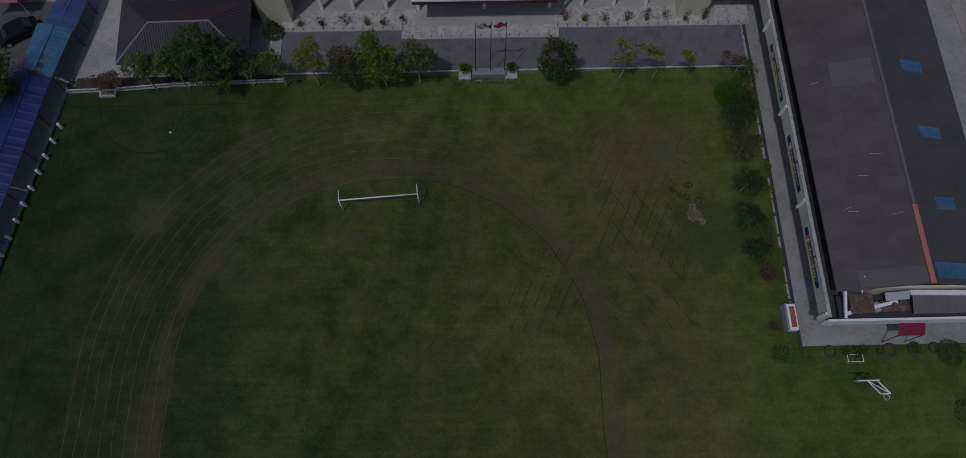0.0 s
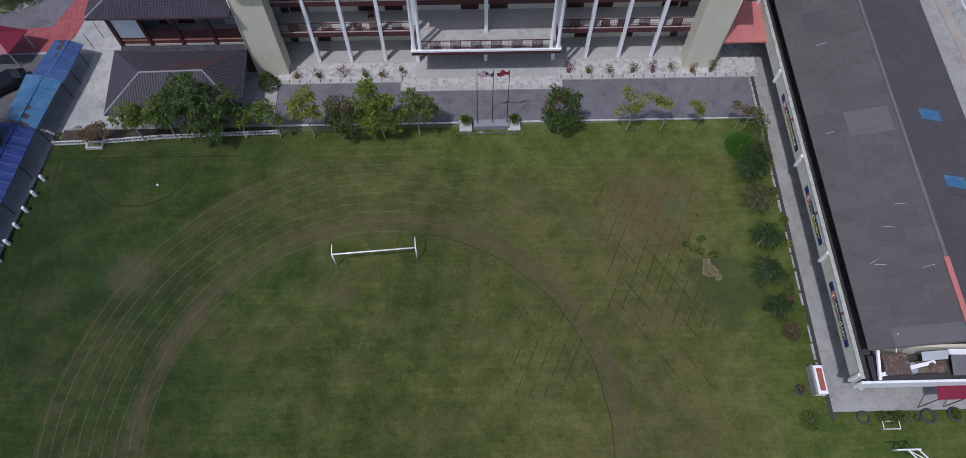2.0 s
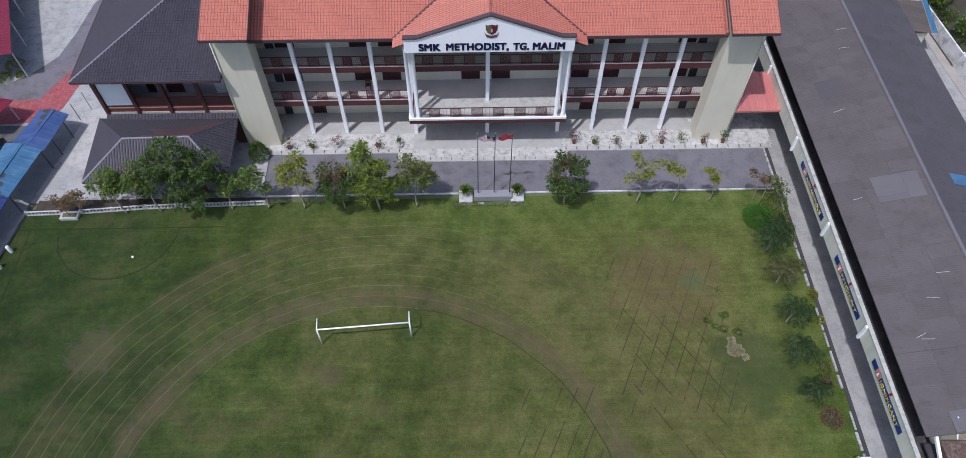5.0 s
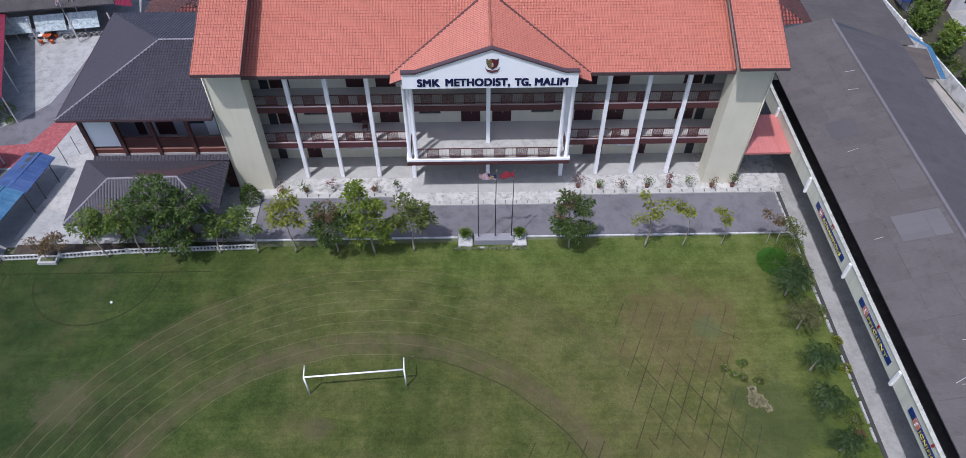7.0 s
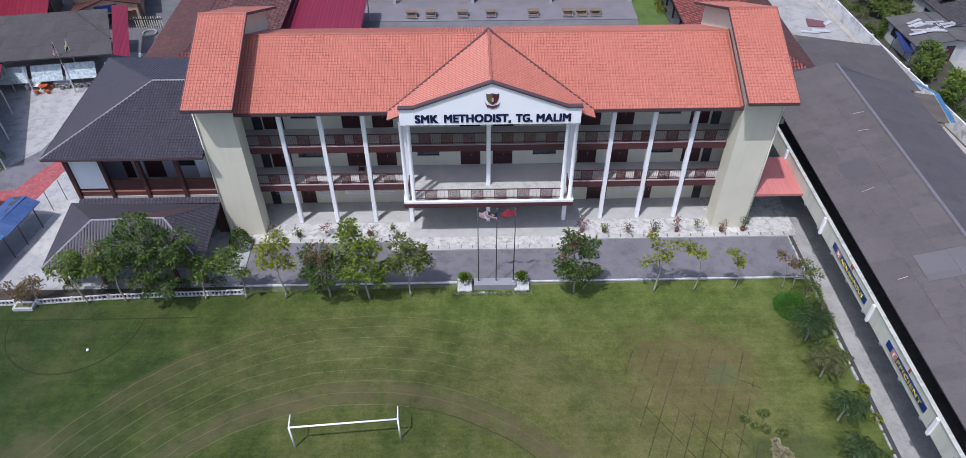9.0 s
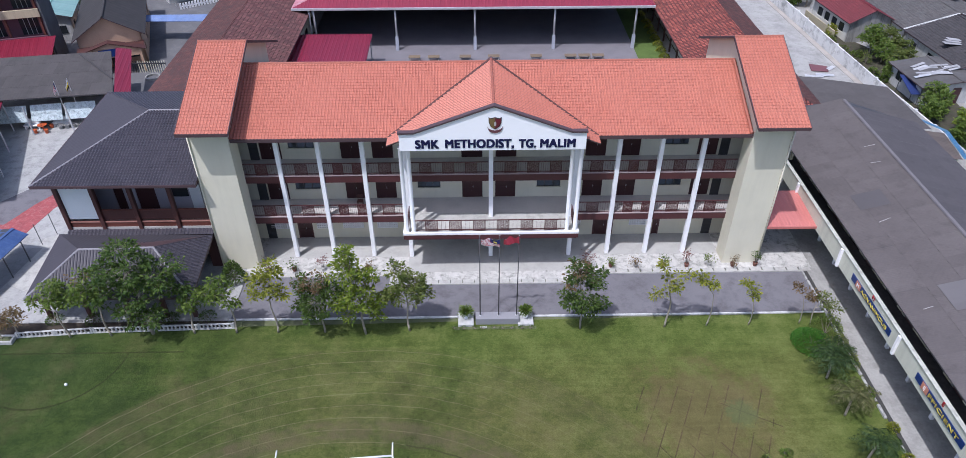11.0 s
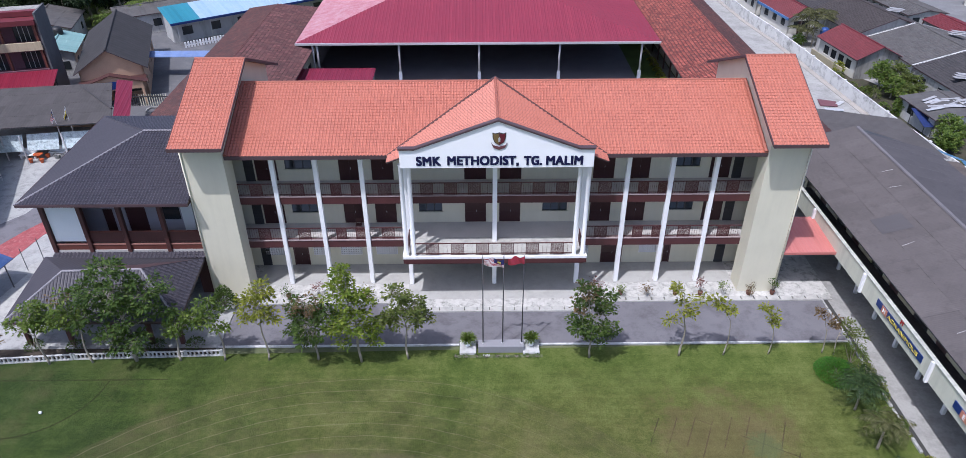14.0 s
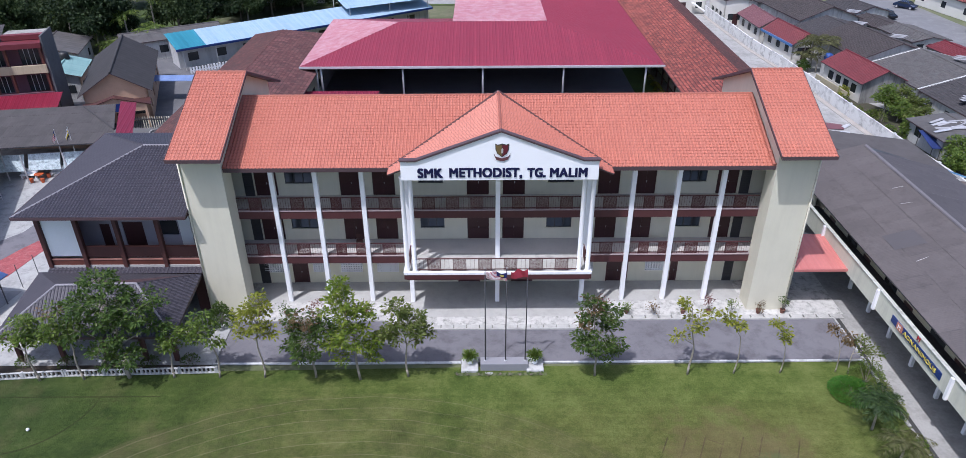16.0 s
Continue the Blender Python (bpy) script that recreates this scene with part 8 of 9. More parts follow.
def tree(name, label, at, height, spread, seed, mat, bare=0.38, dense=1.0, leafsize=0.2, lean=(0, 0), trunk=0.09, low=0.9, group="", cat="tree"):
    rnd = random.Random(seed)
    t = thing(name, (0, 0, 0), label, cat, group)
    g = Shape()
    def axis(k):
        return Vector((lean[0] * k * k + 0.12 * math.sin(3 * k + seed), lean[1] * k * k + 0.12 * math.cos(2.4 * k + seed), height * 0.92 * k))
    segs = 7
    for i in range(segs):
        a, b = i / segs, (i + 1) / segs
        g.rod(axis(a), axis(b), trunk * (1 - 0.8 * a), trunk * (1 - 0.8 * b), 7, caps=i == 0)
    tips = []
    limbs = max(6, int(7 + height))
    for i in range(limbs):
        k = bare + (1 - bare) * (i + rnd.random()) / limbs * 0.97
        p = axis(k)
        ang = i * 2.4 + rnd.uniform(-0.5, 0.5)
        fall = math.sin(math.pi * min(1, max(0.0, (k - bare) / (1 - bare)) * low + 0.25))
        r = spread * (0.45 + 0.55 * fall) * rnd.uniform(0.65, 1.1)
        end = p + Vector((math.cos(ang) * r, math.sin(ang) * r, r * rnd.uniform(0.1, 0.55)))
        midp = p.lerp(end, 0.5) + Vector((0, 0, r * 0.12))
        rr_ = trunk * 0.45 * (1 - 0.6 * k)
        g.rod(p, midp, rr_, rr_ * 0.6, 5, caps=False)
        g.rod(midp, end, rr_ * 0.6, rr_ * 0.25, 5, caps=False)
        tips += [(midp, r * 0.42), (end, r * 0.48), (p.lerp(end, 0.78), r * 0.4)]
        for j in range(2):
            e2 = midp + Vector((math.cos(ang + rnd.uniform(-1.2, 1.2)) * r * 0.5, math.sin(ang + rnd.uniform(-1.2, 1.2)) * r * 0.5, r * rnd.uniform(0.0, 0.45)))
            g.rod(midp, e2, rr_ * 0.45, rr_ * 0.2, 4, caps=False)
            tips.append((e2, r * 0.4))
    tips.append((axis(1.0), spread * 0.35))
    part("trunk", g, BARK, t, smooth=True)
    c = Shape()
    for p, r in tips:
        for i in range(int(58 * dense)):
            q = Vector((rnd.gauss(0, 1), rnd.gauss(0, 1), rnd.gauss(0, 0.8)))
            q = q.normalized() * r * 0.95 * rnd.random() ** 0.6
            d = q.normalized() + Vector((rnd.uniform(-0.6, 0.6), rnd.uniform(-0.6, 0.6), rnd.uniform(-0.5, 0.25)))
            s = leafsize * 0.92 * rnd.uniform(0.7, 1.3)
            leaf(c, p + q, d, s, s * 0.62, rnd)
    part("crown", c, mat, t)
    t.matrix_basis = pose(*at, 0, 0, 0)
    return t


def lobed_tree(label, at, seed, mat, bole, lobes, dense=1.0, leafsize=0.27, trunk=0.075, tips=None, name="tree", cat="tree", group="young trees along the drive"):
    """A slim trunk whose limbs carry lobes (dx, dy, z, radius) of leaf rosettes; tips names lobes of young rusty leaves."""
    rnd = random.Random(seed)
    t = thing(name, (0, 0, 0), label, cat, group)
    wood, crown, young = Shape(), Shape(), Shape()
    top = max(lobes, key=lambda q: q[2])
    def axis(z):
        k = max(0.0, (z - bole) / max(0.5, top[2] - bole))
        w = 0.07 * math.sin(z * 1.7 + seed)
        return Vector((top[0] * k * 0.85 + w, top[1] * k * 0.85 + 0.07 * math.cos(z * 1.3 + seed) - 0.07 * math.cos(seed), z))
    n = 9
    for i in range(n):
        za, zb = top[2] * i / n, top[2] * (i + 1) / n
        ra, rb = trunk * (1.15 - 0.95 * i / n), trunk * (1.15 - 0.95 * (i + 1) / n)
        wood.rod(axis(za), axis(zb), ra, rb, 8, caps=i == 0)
    for li, (dx, dy, z, r) in enumerate(lobes):
        c = Vector((dx, dy, z))
        root = axis(max(bole * 0.92, z - 0.45 * math.hypot(dx, dy) - 0.55 * r))
        mid = root.lerp(c, 0.55) + Vector((rnd.uniform(-0.1, 0.1), rnd.uniform(-0.1, 0.1), -0.08 * r))
        wood.rod(root, mid, trunk * 0.5, trunk * 0.32, 6, caps=False)
        wood.rod(mid, c, trunk * 0.32, trunk * 0.2, 5, caps=False)
        clumps = max(6, int(dense * 37 * r ** 1.7))
        for k in range(clumps):
            d = Vector((rnd.gauss(0, 1), rnd.gauss(0, 1), rnd.gauss(0, 1) * 0.85)).normalized()
            reach = r * (0.35 + 0.72 * rnd.random() ** 0.55)
            p = c + Vector((d.x * reach * 1.08, d.y * reach * 1.08, d.z * reach * 0.86))
            wood.rod(c.lerp(p, 0.15), p, 0.014, 0.006, 3, caps=False)
            fresh = tips and li in tips and rnd.random() < 0.6
            out = young if fresh else crown
            size = leafsize * rnd.uniform(0.8, 1.2) * (0.8 if fresh else 1.0)
            for q in range(rnd.randint(13, 19)):
                a = q * 2.4 + rnd.uniform(-0.5, 0.5)
                lift = rnd.uniform(-0.45, 0.75)
                v = Vector((math.cos(a), math.sin(a), lift))
                s_ = size * rnd.uniform(0.75, 1.25)
                leaf(out, p + v * rnd.uniform(0.02, 0.26), v + d * 0.35, s_, s_ * rnd.uniform(0.42, 0.58), rnd)
    part("trunk", wood, PALEBARK, t, smooth=True)
    part("crown", crown, mat, t)
    if young.f:
        part("young_leaves", young, LEAF_RUST, t, "rusty young leaves")
    t.matrix_basis = pose(*at, 0, 0, 0)
    return t


PALEBARK = plain("pale_grey_bark", (0.30, 0.27, 0.22), 0.9, vary=0.25, fine=14.0)
lobed_tree("young green tree with a leaning slim trunk by the balustrade", (-32.1, -9.25, 0.02), 1, LEAF_MID, 2.9, [(-0.2, 0.3, 4.2, 0.95), (0.4, 0.1, 5.1, 0.5), (-1.2, 0.2, 3.4, 0.6), (0.5, 0.0, 3.6, 0.55)], 0.8)
lobed_tree("young green tree with rusty tips by the balustrade", (-29.05, -9.15, 0.02), 2, LEAF_MID, 3.0, [(-0.8, 0.2, 4.2, 0.95), (-0.5, 0.1, 5.9, 0.6), (-1.6, 0.0, 3.7, 0.55), (0.1, 0.2, 4.7, 0.55)], 0.8, tips=(1,))
lobed_tree("broad dark green tree before the porch", (-25.9, -9.0, 0.02), 3, LEAF_DARK, 2.0, [(-0.3, 0.2, 6.3, 1.75), (-0.2, 0.2, 8.1, 0.95), (-2.3, 0.0, 4.2, 1.0), (1.8, 0.2, 6.0, 1.35), (3.5, 0.2, 6.7, 0.45), (-0.9, -0.7, 2.9, 1.0), (0.9, -0.8, 2.6, 0.9), (2.7, 0.0, 4.6, 0.85), (-1.6, 0.3, 6.1, 1.1), (0.4, -0.3, 4.7, 1.2)], 0.68, 0.30, 0.12)
lobed_tree("young green tree spreading sideways by the balustrade", (-22.7, -9.0, 0.02), 4, LEAF_MID, 2.3, [(0.6, 0.1, 3.5, 0.85), (1.7, 0.1, 3.9, 0.75), (0.1, 0.0, 3.0, 0.55), (2.2, 0.2, 3.3, 0.55)], 0.8)
lobed_tree("slim sparse tree by the balustrade end", (-19.5, -9.0, 0.02), 5, LEAF_MID, 2.6, [(-0.2, 0.0, 4.2, 0.75), (-0.6, 0.1, 5.3, 0.5), (0.3, 0.0, 3.3, 0.45)], 0.6)
lobed_tree("slim yellow-green tree on the lawn edge", (-16.38, -9.03, 0.02), 6, LEAF_LIME, 3.4, [(-0.1, 0.0, 5.2, 1.05), (-1.0, 0.0, 4.0, 0.45), (0.8, 0.0, 4.2, 0.6), (0.3, 0.1, 6.2, 0.65)], 0.85)
lobed_tree("dark green tree with rusty tips on the lawn edge", (-12.88, -9.05, 0.02), 7, LEAF_DEEP, 1.9, [(-0.1, -0.2, 3.5, 1.35), (-1.25, 0.0, 3.2, 0.7), (-0.3, 0.1, 5.0, 0.85), (1.0, 0.1, 4.2, 0.75), (-0.5, -0.6, 2.3, 0.55), (-1.2, 0.2, 4.6, 0.55)], 1.0, tips=(2, 5))
lobed_tree("tall bright green tree on the lawn edge", (-9.77, -9.3, 0.02), 8, LEAF_BRIGHT, 2.6, [(0.1, 0.0, 4.2, 1.35), (-1.5, 0.0, 3.4, 0.7), (-0.8, 0.1, 6.2, 1.1), (-0.6, 0.1, 7.8, 0.6), (0.8, 0.0, 6.0, 0.65), (1.2, 0.0, 3.3, 0.6), (-1.0, -0.4, 2.4, 0.42), (1.15, -0.4, 2.5, 0.42)], 1.0, trunk=0.085)
lobed_tree("olive green tree on the lawn edge", (-6.42, -9.04, 0.02), 9, LEAF_OLIVE, 2.7, [(-0.1, 0.0, 4.4, 1.25), (-1.2, 0.0, 3.8, 0.65), (1.1, 0.0, 3.7, 0.75), (-0.4, 0.0, 6.0, 0.7), (0.6, 0.1, 5.1, 0.75)], 0.85)
lobed_tree("dense dark green tree with rusty top on the lawn edge", (6.68, -9.04, 0.02), 10, LEAF_DEEP, 1.7, [(0.0, 0.0, 3.7, 1.35), (-0.6, 0.0, 6.2, 0.75), (0.6, 0.0, 5.4, 0.8), (-1.1, 0.0, 3.2, 0.65), (1.2, 0.0, 2.5, 0.55), (0.2, -0.4, 2.3, 0.7), (-0.4, 0.0, 5.0, 0.95)], 0.8, tips=(1, 6))
lobed_tree("thin yellow-green tree on the lawn edge", (13.2, -8.96, 0.02), 11, LEAF_LIME, 2.8, [(0.1, 0.0, 4.5, 0.75), (-0.9, 0.0, 3.3, 0.4), (-0.7, 0.1, 5.9, 0.5), (0.6, 0.0, 5.2, 0.5)], 0.6)
lobed_tree("leaning sapling with a plume of yellow leaves", (16.4, -8.92, 0.02), 12, LEAF_LIME, 3.2, [(-0.2, 0.0, 4.0, 0.32), (-0.8, 0.0, 4.5, 0.36), (-1.4, 0.0, 5.0, 0.36)], 0.5, 0.26, 0.05)
lobed_tree("leaning sapling with a thin plume of yellow leaves", (19.6, -8.88, 0.02), 13, LEAF_LIME, 2.3, [(-0.1, 0.0, 3.0, 0.25), (-0.4, 0.0, 3.7, 0.28), (-1.0, 0.0, 4.3, 0.28)], 0.4, 0.24, 0.045)
lobed_tree("leaning sapling with sparse rusty leaves", (23.5, -8.8, 0.02), 14, LEAF_RUST, 2.0, [(-0.9, 0.0, 3.8, 0.25), (0.1, 0.0, 3.1, 0.4), (0.4, 0.1, 2.5, 0.35)], 0.45, 0.22, 0.045)
lobed_tree("leaning sapling beside the drive corner", (24.3, -9.0, 0.02), 15, LEAF_OLIVE, 1.4, [(0.6, 0.1, 2.3, 0.6), (1.2, -0.3, 1.9, 0.55), (0.3, 0.2, 2.8, 0.3)], 0.8, 0.2, 0.05)
lobed_tree("rusty shrub-like tree in the planter box", (-35.9, -9.1, 0.3), 16, LEAF_RUST, 0.5, [(0.0, 0.0, 1.5, 0.7), (-0.7, 0.1, 1.2, 0.45), (0.6, -0.1, 2.0, 0.5), (0.2, 0.0, 2.4, 0.35)], 0.7, 0.2, 0.06)
lobed_tree("thin rusty tree by the balustrade", (-36.9, -9.55, 0.25), 17, LEAF_RUST, 0.6, [(0.0, 0.0, 1.5, 0.6), (0.6, 0.0, 1.8, 0.4), (-0.5, 0.2, 2.0, 0.4)], 0.6, 0.2, 0.05)
tree("tree", "large dark tree beyond the shelters", (-46.5, -10.5, 0.02), 7.5, 3.0, 18, LEAF_DARK, 0.3, 1.6, 0.26, trunk=0.16)


def shrub(name, label, at, r, h, seed, mat, n, size=0.14, group="", cat="shrub"):
    rnd = random.Random(seed)
    t = thing(name, (0, 0, 0), label, cat, group)
    g = Shape()
    for i in range(7):
        a = rnd.uniform(0, 6.28)
        g.rod((0, 0, 0), (math.cos(a) * r * 0.6, math.sin(a) * r * 0.6, h * rnd.uniform(0.5, 0.9)), 0.03, 0.01, 5, caps=False)
    part("stems", g, BARK, t)
    c = Shape()
    for i in range(n):
        a, k = rnd.uniform(0, 6.28), rnd.random() ** 0.5
        z = h * (1 - 0.75 * k * k) * rnd.uniform(0.45, 1.0)
        leaf(c, (math.cos(a) * r * k, math.sin(a) * r * k, z), (math.cos(a) * k, math.sin(a) * k, rnd.uniform(-0.2, 0.9)), size * rnd.uniform(0.7, 1.3), size * 0.5, rnd)
    part("foliage", c, mat, t)
    t.matrix_basis = pose(*at)
    return t


shrub("hedge", "rounded bright green clipped hedge on the lawn", (23.75, -10.95, 0.02), 1.5, 0.85, 30, HEDGE, 7000, 0.10)
shrub("shrub", "loose grey-green shrub beside the drain", (25.1, -10.0, 0.02), 1.2, 2.0, 31, LEAF_MID, 700, 0.16)
shrub("shrub", "tall green shrub at the tower foot", (-21.3, -3.0, 0.05), 0.8, 2.1, 32, LEAF_DARK, 700, 0.24)
for i, (x, y, r, h, mt) in enumerate(((25.2, -11.5, 0.9, 1.7, LEAF_OLIVE), (25.4, -13.1, 0.8, 1.4, LEAF_OLIVE), (25.1, -25.2, 0.55, 0.9, LEAF_OLIVE), (25.0, -26.4, 0.4, 0.8, LEAF_RUST), (24.55, -29.1, 0.8, 0.7, LEAF_RUST), (24.5, -36.4, 0.75, 0.9, LEAF_MID), (26.15, -18.7, 0.35, 0.6, LEAF_LIME), (26.0, -21.1, 0.35, 0.6, LEAF_LIME), (24.3, -33.95, 0.35, 0.5, LEAF_RUST), (25.7, -15.9, 0.4, 0.8, LEAF_MID), (30.2, -36.2, 0.4, 0.7, LEAF_MID), (30.9, -36.3, 0.45, 0.6, LEAF_DARK), (31.6, -36.2, 0.4, 0.8, LEAF_MID), (36.1, -36.1, 0.4, 0.6, LEAF_MID), (38.9, -36.6, 1.1, 1.4, LEAF_DARK), (39.0, -41.5, 0.9, 1.2, LEAF_MID))):
    shrub("shrub", "small rusty shrub on the lawn edge" if mt is LEAF_RUST else "small green shrub on the lawn edge", (x, y, 0.02), r, h, 40 + i, mt, int(340 * r * 2), 0.15, "shrubs along the lawn edge")
STRAW = leafy("dry_straw_blades", (0.15, 0.14, 0.075), (0.25, 0.23, 0.13), (0.36, 0.33, 0.21), 0.15)
rs = random.Random(61)
CLUMPS = [(18.8 + rs.gauss(0, 0.27), -23.35 + rs.gauss(0, 0.25), rs.uniform(0.16, 0.3), rs.uniform(0.15, 0.35), STRAW) for _ in range(18)]
CLUMPS += [(17.7 + rs.gauss(0, 0.8), -20.9 + rs.gauss(0, 0.7), rs.uniform(0.2, 0.42), 0.2, (LEAF_MID, LEAF_OLIVE, LEAF_OLIVE)[k % 3]) for k in range(6)]
for i, (x, y, r, h, mt) in enumerate(CLUMPS):
    shrub("weed_clump", "tuft of dry straw-coloured weeds on the field" if mt is STRAW else "low green weed clump on the field", (x, y, 0.02), r, h, 500 + i, mt, int(420 * r), 0.19, "weed clumps on the field", "weeds")
for i, (x, y) in enumerate(((-34.0, -7.5), (-30.9, -7.6), (-27.6, -7.7), (-25.0, -7.6), (-22.2, -7.4), (-37.6, -8.0))):
    shrub("shrub", "low dark planting behind the balustrade", (x, y, 0.05), 0.6, 0.7, 60 + i, LEAF_DARK, 260, 0.15, "planting behind the balustrade")


def potted(label, at, seed, mat, h, r, n):
    rnd = random.Random(seed)
    t = thing("potted_plant", (0, 0, 0), label, "potted plant", "potted plants before the school")
    part("pot", Shape().lathe((0, 0, 0), [(0.14, 0), (0.2, 0.3), (0.22, 0.32), (0.18, 0.32), (0.16, 0.26), (0.02, 0.25)], 12), plain("clay_pot", (0.16, 0.07, 0.05), 0.8) if seed % 3 else CONCRETE, t)
    g = Shape()
    c = Shape()
    for i in range(5):
        a = rnd.uniform(0, 6.28)
        e = (math.cos(a) * r * 0.6, math.sin(a) * r * 0.6, h * rnd.uniform(0.6, 1.0))
        g.rod((0, 0, 0.25), e, 0.015, 0.006, 4, caps=False)
        for j in range(n // 5):
            q = Vector(e) + Vector((rnd.gauss(0, 1), rnd.gauss(0, 1), rnd.gauss(0, 1))) * r * 0.35
            leaf(c, q, (rnd.uniform(-1, 1), rnd.uniform(-1, 1), rnd.uniform(-0.3, 0.8)), rnd.uniform(0.1, 0.2), 0.08, rnd)
    part("stems", g, BARK, t)
    part("foliage", c, mat, t)
    t.matrix_basis = pose(*at)


rs = random.Random(21)
POTX = (-18.7, -16.5, -14.1, -11.9, -10.4, -8.2, 8.2, 10.1, 12.2, 14.5, 16.5, 18.4, 20.4, 22.3)
for i, x in enumerate(POTX):
    mt = (LEAF_MID, LEAF_RED, LEAF_DARK, LEAF_RUST)[(i * 7 + 3) % 4]
    kind_ = {id(LEAF_MID): "green", id(LEAF_RED): "purple-red", id(LEAF_DARK): "dark green", id(LEAF_RUST): "rusty"}[id(mt)]
    potted(f"{kind_} leafed plant in a round pot", (x, -1.95 + rs.uniform(-0.1, 0.1), 0.1), 70 + i, mt, rs.uniform(0.8, 1.5), rs.uniform(0.3, 0.55), 110)
for x in (-2.1, 2.5):
    urn = thing("urn_planter", (x, -7.9, 0.3), "white urn with a bushy green plant", "planter", "urns beside the flag plinth")
    part("urn", Shape().lathe((x, -7.9, 0.3), [(0.22, 0), (0.16, 0.12), (0.3, 0.35), (0.36, 0.5), (0.3, 0.5), (0.26, 0.4), (0.02, 0.38)], 16), WHITE, urn, smooth=True)
    rnd = random.Random(int(x * 10) + 300)
    c = Shape()
    for i in range(420):
        a, e = rnd.uniform(0, 6.28), rnd.uniform(0.1, 1.4)
        d = Vector((math.cos(a) * math.cos(e), math.sin(a) * math.cos(e), math.sin(e)))
        leaf(c, Vector((x, -7.9, 0.75)) + d * rnd.uniform(0.0, 0.45), d, rnd.uniform(0.25, 0.45), 0.07, rnd)
    part("foliage", c, LEAF_MID, urn)


def palm(label, at, h, reach, seed, fronds=13, trunk=0.09, mat=None, group="", cat="palm", slim=1.0):
    rnd = random.Random(seed)
    t = thing("palm", (0, 0, 0), label, cat, group)
    g = Shape()
    lean = Vector((rnd.uniform(-0.3, 0.3), rnd.uniform(-0.3, 0.3), 0))
    n = 6
    for i in range(n):
        a, b = i / n, (i + 1) / n
        g.rod(lean * a * a + Vector((0, 0, h * a)), lean * b * b + Vector((0, 0, h * b)), trunk * (1.2 - 0.4 * a), trunk * (1.15 - 0.4 * b), 8, caps=i == 0)
    part("trunk", g, PALEBARK, t, smooth=True)
    top = lean + Vector((0, 0, h))
    for f in range(fronds):
        c = Shape()
        a = f * 2.4 + rnd.uniform(-0.2, 0.2)
        rise = rnd.uniform(0.25, 1.1)
        L = reach * rnd.uniform(0.8, 1.1)
        pts_ = []
        for i in range(9):
            k = i / 8
            out = L * k * math.cos(rise * (1 - k * 0.7))
            z = L * (math.sin(rise) * k - 0.75 * k * k)
            pts_.append(top + Vector((math.cos(a) * out, math.sin(a) * out, z)))
        side = Vector((-math.sin(a), math.cos(a), 0))
        for i in range(8):
            c.rod(pts_[i], pts_[i + 1], 0.018 * (1 - i / 9), 0.018 * (1 - (i + 1) / 9), 4, caps=False)
            for j in (0.0, 0.33, 0.66):
                p = pts_[i].lerp(pts_[i + 1], j)
                fwd = (pts_[i + 1] - pts_[i]).normalized()
                ln = reach * 0.3 * math.sin(math.pi * min(1, (i + j) / 8 * 0.85 + 0.12))
                for s in (-1, 1):
                    d = side * s + fwd * 0.55 + Vector((0, 0, -0.25))
                    leaf(c, p, d, ln * (0.75 + 0.25 * slim), (0.055 + 0.01 * reach) * slim, rnd)
        part("frond", c, mat or LEAF_MID, t)
    t.matrix_basis = pose(*at)
    return t


PALMS = "young palms along the lawn"
for i, (x, y, h, r) in enumerate(((24.6, -12.6, 1.5, 1.4), (23.55, -14.25, 2.2, 1.75), (23.48, -17.5, 2.2, 1.75), (23.34, -21.1, 2.1, 1.6), (23.23, -24.0, 1.7, 1.6), (23.4, -27.3, 1.3, 1.3))):
    palm("young palm with drooping fronds on the lawn edge" if i != 2 else "young palm with dry drooping fronds on the lawn edge", (x, y, 0.02), h, r * 1.12, 90 + i, 14, 0.075, LEAF_DRYPALM if i == 2 else LEAF_PALM, PALMS, slim=0.78)

